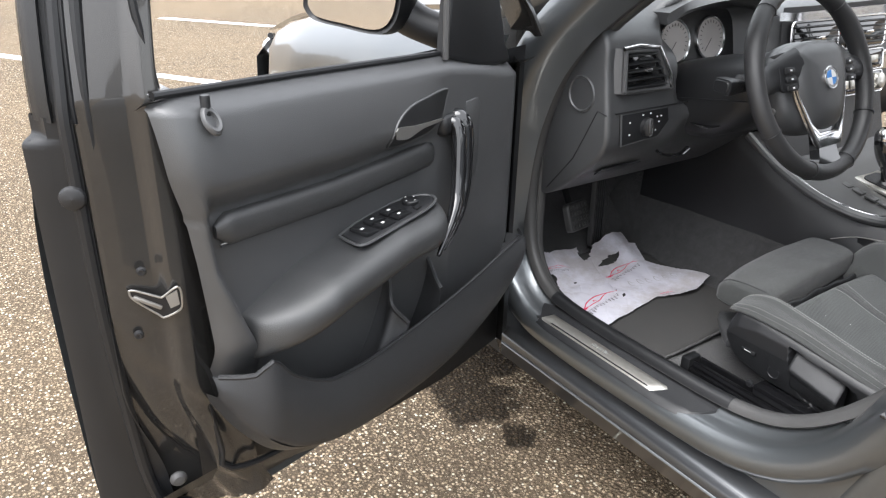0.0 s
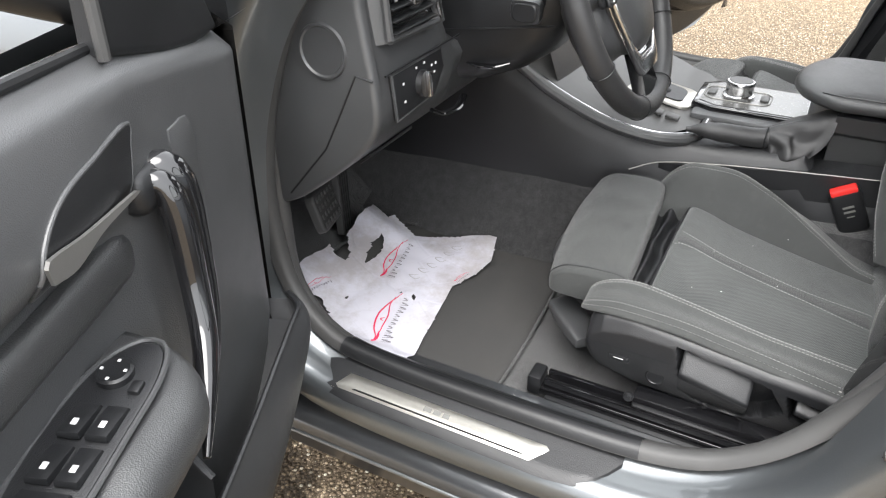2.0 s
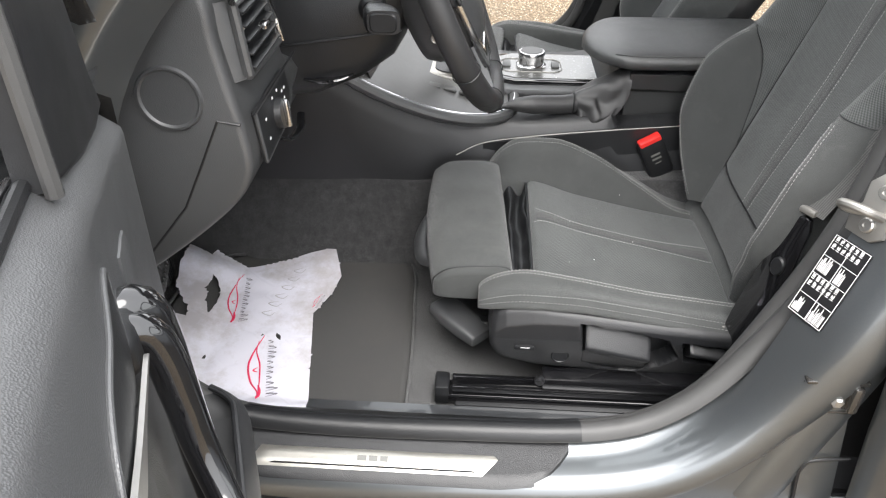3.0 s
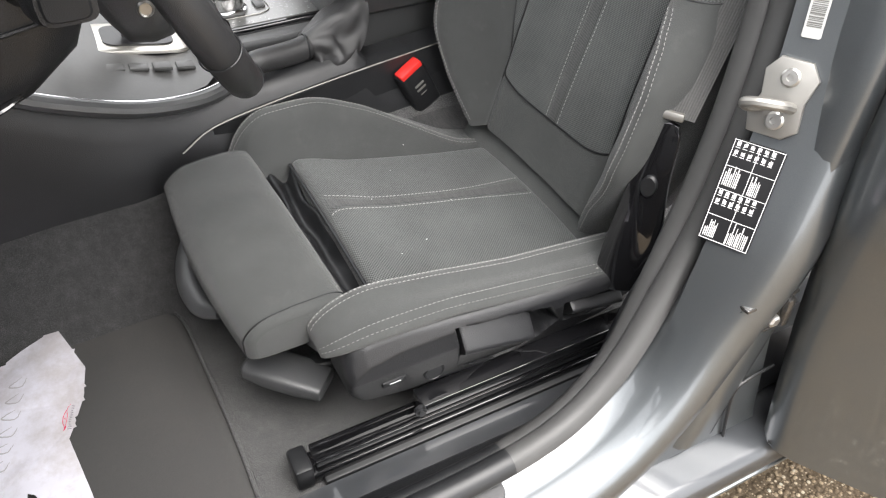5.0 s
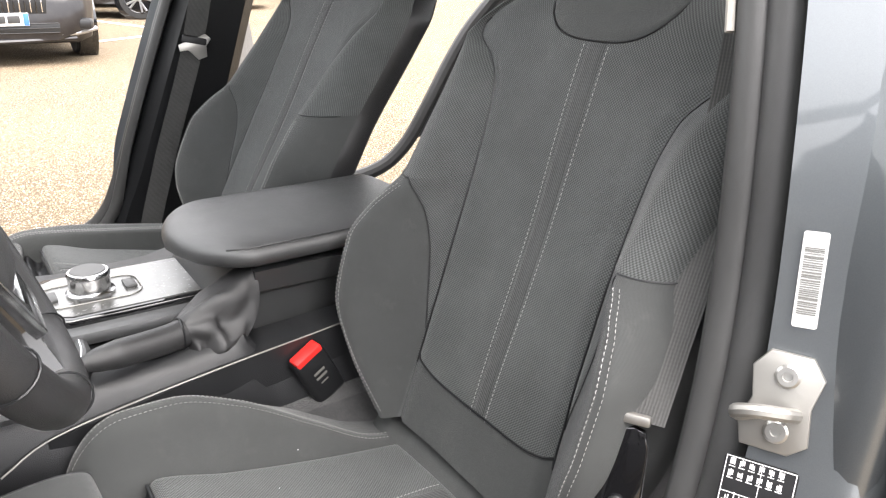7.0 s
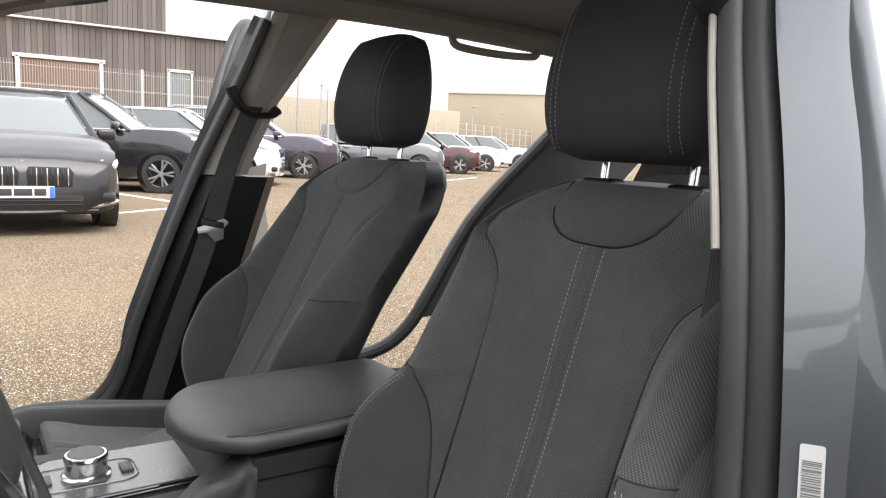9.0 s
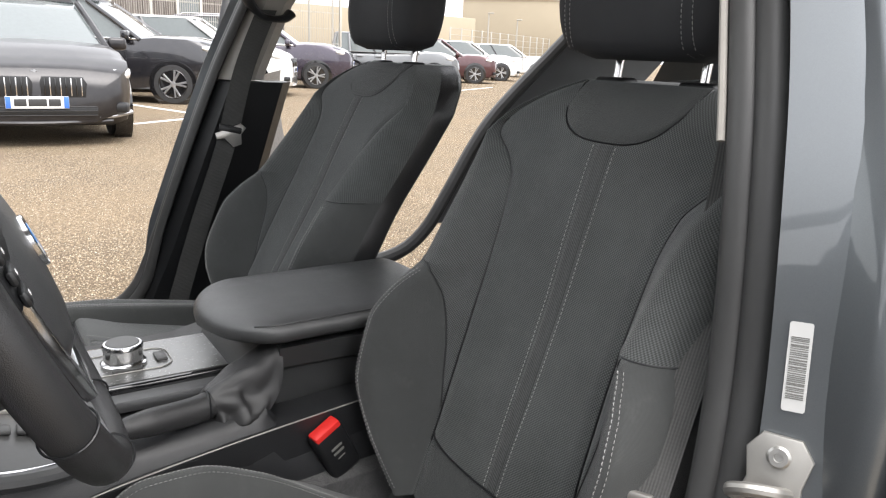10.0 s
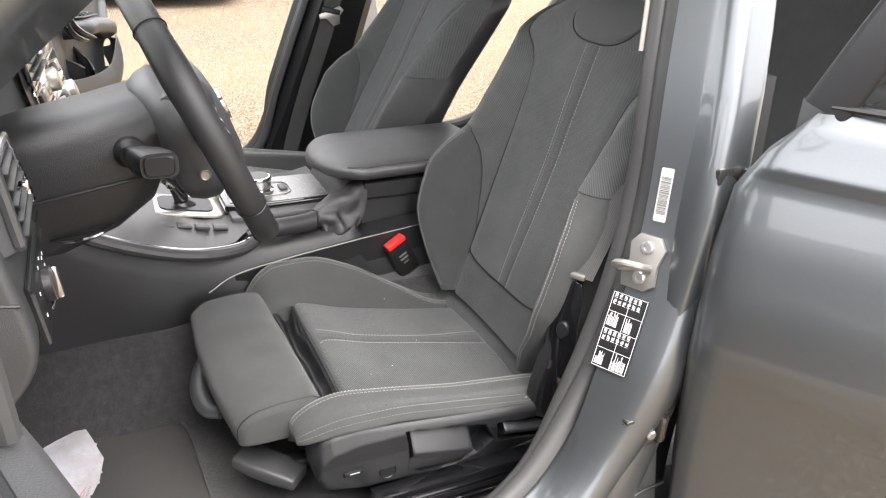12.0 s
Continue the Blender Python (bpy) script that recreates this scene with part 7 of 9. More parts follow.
hb_r = [[(a, b, z) for a, b in superell(w, h, 40, 2.6)] for z, w, h in ((0.000, 0.088, 0.070), (-0.010, 0.098, 0.082), (-0.028, 0.102, 0.090), (-0.046, 0.094, 0.088), (-0.062, 0.080, 0.080), (-0.066, 0.066, 0.066))]
hbk = part("back_cover", moved(loft(hb_r, True), wm @ pose(0, -0.012, 0)), M_soft, wheel, "moulded cover behind the hub", sharp=50)
part("cover_screw", moved(lathe([(0, 0.001), (0.005, 0.001), (0.006, 0.003), (0.0075, 0.0)], None, 16), wm @ basis((-0.099, -0.045, -0.030), (0, 0, 1), (0, 1, 0))), M_steel, hbk)
part("column_stub", moved(lathe([(0.055, -0.06), (0.060, -0.03), (0.066, -0.005), (0.05, 0.0)], None, 24), wm), M_dark, wheel)

# ---------------------------------------------------------------- centre console
con = thing("centre_console", "black centre console with silver gear surround and padded armrest", "centre console", (XC, 1.25, 0.26))


def con_top(y):
    return lin(y, (0.80, 0.555), (1.10, 0.548), (1.17, 0.530), (1.28, 0.522), (1.40, 0.528), (1.52, 0.565), (1.62, 0.622), (1.70, 0.67))


def con_half(y):
    return lin(y, (0.80, 0.172), (1.15, 0.190), (1.22, 0.195), (1.32, 0.20), (1.45, 0.222), (1.6, 0.245), (1.70, 0.25))


rr = []
for y in np.linspace(0.80, 1.95, 60):
    h, zt = con_half(y), con_top(y)
    low_h = lin(y, (0.80, 0.188), (1.15, 0.205), (1.35, 0.228), (1.5, 0.25), (1.95, 0.262))
    h = min(h, low_h - 0.004)
    zt = min(zt, 0.512) if y < 1.12 else zt
    rr.append([(XC - low_h - 0.002, y, 0.38), (XC - low_h, y, 0.440), (XC - h - 0.008, y, zt - 0.05), (XC - h, y, zt - 0.012), (XC - h + 0.012, y, zt), (XC, y, zt + 0.004), (XC + h - 0.012, y, zt), (XC + h, y, zt - 0.012), (XC + h + 0.008, y, zt - 0.05), (XC + low_h, y, 0.440), (XC + low_h + 0.002, y, 0.38)])
part("console_body", loft(rr, True, True), M_hard, con, "black console side moulding", sharp=50)
# ledge moulding that curves round the gear surround
edge_l = cat([(XC - 0.255, 1.66, 0.652), (XC - 0.250, 1.58, 0.600), (XC - 0.240, 1.48, 0.556), (XC - 0.225, 1.40, 0.536), (XC - 0.195, 1.34, 0.530), (XC - 0.14, 1.315, 0.530), (XC - 0.075, 1.312, 0.532)], 50)
part("surround_edge", tube(edge_l, 0.011, 10), M_soft, con)
part("edge_line", tube([(p[0] + 0.004, p[1], p[2] + 0.0105) for p in edge_l], 0.0014, 6), M_chrome, con)
rows = []
for y in np.linspace(1.325, 1.66, 30):
    h = lin(y, (1.325, 0.13), (1.36, 0.185), (1.42, 0.215), (1.55, 0.235), (1.66, 0.245))
    rows.append([(XC + u * h, y, con_top(y) + 0.010 + 0.003 * (1 - u * u)) for u in np.linspace(-1, 1, 24)])
# pale tone that stands in for sky reflected in the controller panel
M_sky_sheen = simple("painted_sky_sheen", (0.20, 0.20, 0.195), 0.26, 0.5, 0.03, 700)
M_silver = simple("silver_trim", (0.078, 0.078, 0.077), 0.42, 0.2, 0.04, 700)
surround = part("gear_surround", grid(rows), M_silver, con, "silver painted gear lever surround", sharp=0)
gm = basis((2.385, 1.425, con_top(1.425) + 0.014), (1, 0, 0), (0, 1, 0.18))
part("gear_plate", prism(rounded(0.11, 0.14, 0.02), 0.006, gm, 0.002), M_alu, surround, "chrome gear lever plate")
part("gear_well", prism(rounded(0.075, 0.10, 0.018), 0.003, gm @ pose(0, 0, 0.0055)), M_dark, surround)
for i in range(4):
    part("console_button", moved(box((-0.105, -0.05 + 0.032 * i, 0.002), (0.022, 0.026, 0.006), 0.002), gm), M_silver, surround, "silver console button")
part("tray_rim", moved(tube([(a - 0.06, b + 0.15, 0.004) for a, b in rounded(0.09, 0.07, 0.012) + rounded(0.09, 0.07, 0.012)[:1]], 0.003, 6), gm), M_chrome, surround)
for i in range(6):
    part("tray_slat", moved(box((0.02, 0.11 + 0.016 * i, 0.004), (0.26, 0.011, 0.006), 0.002), gm), M_dark, surround, "dark roller shutter slat")
lever = thing("gear_lever", "black and chrome automatic gear lever", "gear lever", (2.382, 1.43, 0.53))
gl = cat([(2.382, 1.428, 0.54), (2.381, 1.431, 0.575), (2.380, 1.440, 0.605), (2.379, 1.452, 0.638), (2.378, 1.458, 0.665), (2.378, 1.455, 0.682)], 30)
part("shaft", tube(gl[:14], [0.013, 0.014, 0.015], 14), M_gloss, lever)
part("grip", tube(gl[12:], [0.015, 0.019, 0.021, 0.021, 0.019, 0.012], 18, flat=1.15), M_gloss, lever, "gloss black gear grip")
part("grip_top", tube(gl[24:], [0.021, 0.0205, 0.0125], 18, flat=1.15), M_chrome, lever)
part("boot", lathe([(0.028, 0), (0.026, 0.008), (0.018, 0.016), (0.013, 0.02)], pose(2.382, 1.428, 0.545), 24), M_dark, lever)

# controller panel: gloss black and silver under a pale painted sky sheen, with the turning knob
px, py = 2.405, 1.265
top_z = 0.546
pl = [(-0.075, -0.125), (0.078, -0.125), (0.080, 0.06), (0.06, 0.09), (-0.06, 0.09), (-0.078, 0.05)]
gp = part("controller_panel", prism(pl, 0.016, pose(px, py, top_z - 0.004), 0.004, 3), M_gloss, con, "gloss black controller panel")
part("panel_sheen", prism([(-0.066, -0.118), (0.070, -0.118), (0.070, 0.05), (0.05, 0.078), (-0.05, 0.078), (-0.068, 0.045)], 0.0012, pose(px, py, top_z + 0.0122)), M_sky_sheen, gp, "pale inlay painted as sky reflected in the panel")
part("button_ring", tube([(px + a, py + 0.012 + b, top_z + 0.0145) for a, b in rounded(0.075, 0.125, 0.022) + rounded(0.075, 0.125, 0.022)[:1]], 0.0009, 6), M_zinc, gp)
for bx, by in ((-0.0, 0.062), (0.0, -0.038), (-0.029, 0.012), (0.030, 0.012)):
    part("panel_button", box((px + bx, py + by, top_z + 0.0155), (0.030 if bx == 0 else 0.010, 0.016 if bx == 0 else 0.040, 0.005), 0.002), M_silver, gp)
kn = thing("controller_knob", "chrome turning knob on the centre console", "control knob", (px, py + 0.012, top_z + 0.012))
part("skirt", lathe([(0.030, 0.0), (0.031, 0.005), (0.0265, 0.008)], pose(px, py + 0.012, top_z + 0.012), 40), M_chrome, kn)
part("knob", lathe([(0.0, 0.006), (0.0255, 0.006), (0.0265, 0.010), (0.0265, 0.024), (0.0275, 0.026), (0.0275, 0.030), (0.0255, 0.033), (0.0235, 0.0335)], pose(px, py + 0.012, top_z + 0.012), 48), M_chrome, kn, "ribbed chrome knob")
part("knob_top", lathe([(0.0, 0.0345), (0.0220, 0.0345), (0.0240, 0.0325)], pose(px, py + 0.012, top_z + 0.012), 40), M_silver, kn, "dull metal knob cap")
part("panel_shelf", box((px + 0.0, 1.21, 0.538), (0.20, 0.28, 0.02), 0.008), M_soft, con)

# armrest box and lid
part("bin", loft([[(2.275, y, 0.49), (2.268, y, 0.566), (2.258, y, 0.574), (2.250, y, 0.606), (2.490, y, 0.606), (2.485, y, 0.57), (2.48, y, 0.49)] for y in (0.80, 0.95, 1.06, 1.10)], True), M_vinyl, con, "console storage bin")
part("bin_front", loft([[(XC + a, y + k * 0.02, z) for a in np.linspace(-0.135, 0.085, 10)] for k, (y, z) in enumerate(((1.10, 0.606), (1.105, 0.585), (1.105, 0.56), (1.10, 0.53)))], False, False), M_soft, con)
rr = []
for t in np.concatenate([np.linspace(0, 0.25, 22), np.linspace(0.27, 1, 22)]):
    y = 1.182 - 0.352 * t
    k = math.sqrt(max(0.0, 1 - (1 - min(1, t / 0.25)) ** 2))
    w = 0.004 + 0.122 * k ** 1.15
    zb = lin(t, (0, 0.616), (0.06, 0.610), (0.25, 0.605), (1, 0.611))
    zt = 0.622 + 0.027 * k + 0.004 * t
    hh = (zt - zb) / 2
    rr.append([(2.366 + a, y, zb + hh + b + 0.004 * (1 - (a / (w + 1e-6)) ** 2) * (b > 0)) for a, b in superell(w, hh, 40, 3.0)])
M_lid = plastic("lid_leatherette", (0.048, 0.049, 0.050), 0.37, 900, 0.40, 0.85)
lid = part("armrest_lid", loft(rr, True), M_lid, con, "padded black armrest lid", sharp=60)
part("lid_seam", tube([(rr[i][j][0] + (-0.0006 if j > 9 else 0.0006), rr[i][j][1], rr[i][j][2]) for i, j in [(k, 17) for k in range(12, 44)]], 0.0014, 6), M_dark, lid)

# bright line and leather boot for the handbrake
part("chrome_line", tube(cat([(2.168, 1.42, 0.468), (2.184, 1.37, 0.487), (2.192, 1.28, 0.500), (2.203, 1.15, 0.511), (2.211, 1.02, 0.521), (2.220, 0.90, 0.530)], 40), 0.0012, 6), M_zinc, con)
part("side_ledge", loft([[(lin(y, (0.9, 2.222), (1.4, 2.186)), y, 0.44), (lin(y, (0.9, 2.2205), (1.37, 2.1845)), y, lin(y, (0.9, 0.529), (1.15, 0.510), (1.37, 0.486))), (2.262, y, lin(y, (0.9, 0.533), (1.15, 0.516), (1.37, 0.505))), (2.30, y, 0.50)] for y in np.linspace(0.88, 1.37, 16)], True), M_hard, con)
hb = thing("handbrake", "black leather handbrake with a gathered boot", "handbrake", (2.25, 1.15, 0.51))
gl = cat([(2.218, 1.330, 0.549), (2.222, 1.310, 0.550), (2.231, 1.27, 0.548), (2.243, 1.22, 0.545), (2.254, 1.18, 0.548)], 40)
part("grip", tube(gl, [0.006, 0.0140, 0.0175, 0.0175, 0.0178, 0.0182, 0.0182], 18), M_leather, hb, "black leather handbrake grip")
part("button", tube([(2.2165, 1.338, 0.5485), (2.218, 1.328, 0.549)], [0.0055, 0.006], 12), M_hard, hb)
def hb_boot():
    """Gathered leather from the grip's end to the opening in the console."""
    base = cat([(2.213, 1.262, 0.494), (2.212, 1.21, 0.500), (2.218, 1.15, 0.512), (2.236, 1.105, 0.555), (2.262, 1.095, 0.606), (2.300, 1.098, 0.604), (2.316, 1.145, 0.555), (2.305, 1.21, 0.520), (2.265, 1.256, 0.498), (2.213, 1.262, 0.494)], 49)[:-1]
    ax_ = np.array((0.026, -0.095, 0.004))
    ax_ /= np.linalg.norm(ax_)
    side_ = np.cross(ax_, (0, 0, 1))
    side_ /= np.linalg.norm(side_)
    up_ = np.cross(side_, ax_)
    c0 = np.array((2.249, 1.200, 0.546))
    best = None
    th = np.linspace(0, 2 * math.pi, 48, endpoint=False)
    ring0 = np.array([c0 + 0.0195 * (math.cos(a) * side_ + math.sin(a) * up_) for a in th])
    for sgn in (1, -1):
        for sh_ in range(0, 48, 2):
            cand = np.roll(ring0[::sgn], sh_, axis=0)
            cost = float(((cand - base) ** 2).sum())
            if best is None or cost < best[0]:
                best = (cost, cand)
    top_ = best[1]
    rings_ = []
    for k in range(26):
        t = k / 25
        row = []
        for j in range(48):
            p = top_[j] * (1 - t) + base[j] * t
            d = p - (c0 * (1 - t) + base.mean(0) * t)
            d /= np.linalg.norm(d) + 1e-9
            am_ = math.sin(math.pi * t)
            f_ = 0.0065 * am_ * math.sin(j * 0.9 + 5 * t + 2.5 * noise.noise((j * 0.15, t * 3, 1))) + 0.006 * am_ * noise.noise((j * 0.22, t * 4, 5)) + 0.006 * am_
            row.append(tuple(p + d * f_))
        rings_.append(row)
    return loft(rings_, False)


part("boot", hb_boot(), M_leather, hb, "gathered leather boot", sharp=0)
part("boot_seam", tube([(2.2485 + 0.0192 * math.cos(a), 1.202, 0.546 + 0.0192 * math.sin(a)) for a in np.linspace(0, 2 * math.pi, 24)], 0.0016, 6), M_dark, hb)

# buckle
bk = thing("belt_buckle", "black belt buckle with a red release button", "seat belt buckle", (2.195, 1.02, 0.42), group="belt buckles")
bm_ = basis((2.201, 1.041, 0.463), (0.15, -0.87, 0.45), (-0.10, 0.45, 0.87))
part("body", moved(box((0, 0, 0), (0.050, 0.085, 0.026), 0.007, 3), bm_), M_dark, bk)
part("release_button", moved(box((0, 0.040, 0.002), (0.043, 0.012, 0.021), 0.003, 2), bm_), M_red, bk, "red release button")
part("button_print", moved(join(box((0.0, 0.012, 0.0134), (0.018, 0.004, 0.0006), 0), box((0.0, 0.003, 0.0134), (0.018, 0.004, 0.0006), 0), box((0.0, -0.007, 0.0134), (0.012, 0.002, 0.0006), 0)), bm_), M_grey_print, bk)
part("strap", moved(box((0, -0.075, 0), (0.032, 0.08, 0.006), 0.002), bm_), M_web, bk)

# ---------------------------------------------------------------- seat belts on the middle pillars
def belt(name_label, f, line, anchor, tongue_at, way=(0.87, 0.49)):
    b = thing("seat_belt", name_label, "seat belt", f(([(1.73, 0.88, 0.30)], []))[0][0], group="front seat belts")
    c = cat(line, 40)
    rows = [[(p[0] + way[0] * dw, p[1] + way[1] * dw, p[2]) for dw in np.linspace(-0.024, 0.024, 5)] for p in c]
    part("webbing", f(grid(rows)), M_web, b, "grey woven belt webbing", uv=[(0.0096 * (i % 5), p[2]) for i, p in enumerate(q for row in rows for q in row)], sharp=0)
    t = c[tongue_at] if tongue_at else None
    if tongue_at:
        tm = basis((t[0] + 0.006, t[1], t[2]), (-0.10, 0.97, 0.2), (-0.1, -0.2, 0.97))
        tg = part("tongue", f(moved(prism([(-0.034, -0.008), (0.030, -0.010), (0.038, 0.004), (0.022, 0.014), (0.014, 0.036), (-0.006, 0.036), (-0.018, 0.010), (-0.036, 0.006)], 0.004, None, 0.001), tm @ pose(0, 0, 0.002, 0, 0, 150))), M_steel, b, "steel belt tongue")
        part("tongue_cover", f(moved(box((0, 0.006, 0.002), (0.054, 0.018, 0.010), 0.004), tm)), M_dark, tg)
    an = part("anchor", f(tube(cat(anchor, 24), [0.020, 0.018, 0.012, 0.013, 0.020], 14, flat=0.6)), M_dark, b, "black belt guide")
    return b


belt("driver's grey seat belt hanging from the pillar", lambda m: m,
     [(1.805, 0.785, 1.135), (1.786, 0.800, 0.98), (1.768, 0.832, 0.863), (1.750, 0.885, 0.763), (1.735, 0.930, 0.69), (1.722, 0.966, 0.636)],
     [(1.806, 0.85, 1.175), (1.808, 0.835, 1.150), (1.808, 0.805, 1.128), (1.808, 0.77, 1.132), (1.806, 0.755, 1.145)], 0)
belt("passenger grey seat belt hanging from the pillar", flip,
     [(1.800, 0.745, 1.085), (1.765, 0.79, 0.95), (1.748, 0.835, 0.77), (1.738, 0.90, 0.58), (1.735, 0.97, 0.36)],
     [(1.806, 0.80, 1.125), (1.808, 0.785, 1.095), (1.808, 0.755, 1.070), (1.808, 0.71, 1.067), (1.806, 0.69, 1.080)], 15, (0.0, 1.0))
lat = thing("belt_anchor_arm", "dark steel belt anchor beside the driver's seat", "belt anchor", (1.72, 0.98, 0.40))
part("plate", moved(prism([(p[0], p[1]) for p in cat([(-0.022, 0.072), (0.022, 0.072), (0.028, 0.0), (0.040, -0.12), (-0.050, -0.14), (-0.034, 0.0), (-0.022, 0.072)], 40)[:-1]], 0.006, None, 0.002), basis((1.722, 0.976, 0.552), (-0.66, -0.40, 0), (0.12, -0.14, 1)) @ Matrix.Diagonal((0.72, 1, 1, 1))), M_gloss, lat)
part("cap", lathe([(0, 0.006), (0.013, 0.006), (0.0135, 0.009), (0.011, 0.011), (0, 0.011)], basis((1.722, 0.976, 0.552), (-0.66, -0.40, 0), (0.12, -0.14, 1)) @ Matrix.Diagonal((0.72, 1, 1, 1)), 24), M_dark, lat)
part("guide", moved(join(box((0, 0.085, 0.006), (0.050, 0.010, 0.008), 0.003), box((-0.024, 0.068, 0.006), (0.009, 0.040, 0.007), 0.003)), basis((1.722, 0.976, 0.552), (-0.66, -0.40, 0), (0.12, -0.14, 1)) @ Matrix.Diagonal((0.72, 1, 1, 1))), M_zinc, lat, "dull metal belt guide")

# ---------------------------------------------------------------- pedals and footwell
ped = thing("pedals", "black brake and accelerator pedals", "pedals", (1.9, 1.95, 0.26))
bp = basis((1.835, 1.895, 0.425), (0.93, 0.3, -0.12), (-0.05, 0.35, 0.92))
brk = part("brake_pedal", moved(prism(rounded(0.105, 0.072, 0.012), 0.016, None, 0.005, 3), bp), M_rubber, ped, "ribbed rubber brake pedal")
part("pedal_studs", moved(join(*[box((-0.038 + 0.0152 * i, -0.024 + 0.016 * j, 0.017), (0.009, 0.009, 0.004), 0.002) for i in range(6) for j in range(4)]), bp), M_rubber, brk)
part("pedal_arm", tube(cat([(1.85, 1.92, 0.42), (1.87, 1.99, 0.50), (1.88, 2.03, 0.62)], 12), 0.009, 8), M_dark, brk)
ap = basis((1.960, 1.945, 0.400), (0.96, 0.22, -0.1), (0.06, 0.10, 0.98))
acc = part("accelerator", moved(prism(rounded(0.052, 0.20, 0.010), 0.014, None, 0.004), ap), M_rubber, ped, "long ribbed accelerator pedal")
for i in range(4):
    part("rib", moved(box((-0.016 + 0.0107 * i, 0, 0.015), (0.004, 0.18, 0.003), 0.001), ap), M_dark, acc)

mat = thing("floor_mat", "dark grey felt floor mat in the driver's footwell", "floor mat", (1.83, 1.62, 0.23))
ol = cat([(1.675, 1.474), (1.676, 1.60), (1.68, 1.80), (1.72, 1.88), (1.86, 1.90), (1.99, 1.88), (2.075, 1.82), (2.105, 1.66), (2.092, 1.53), (2.058, 1.492), (1.95, 1.482), (1.80, 1.475), (1.675, 1.474)], 80)[:-1]
cx, cy = 1.87, 1.66
rows = []
for r in np.linspace(0.02, 1, 26):
    row = []
    for p in np.vstack([ol, ol[:1]]):
        x, y = cx + (p[0] - cx) * r, cy + (p[1] - cy) * r
        z = 0.280 + lin(y, (1.80, 0.0), (1.95, 0.05)) + 0.003 * noise.noise((x * 8, y * 8, 4)) - (0.010 if r > 0.999 else 0)
        row.append((x, y, z))
    rows.append(row)
part("felt", grid(rows), M_mat, mat, sharp=0)
part("mat_edge", tube([(p[0], p[1], 0.277 + lin(p[1], (1.80, 0.0), (1.95, 0.05))) for p in np.vstack([ol, ol[:1]])], 0.0026, 8), M_carpet, mat, "bound mat edge")

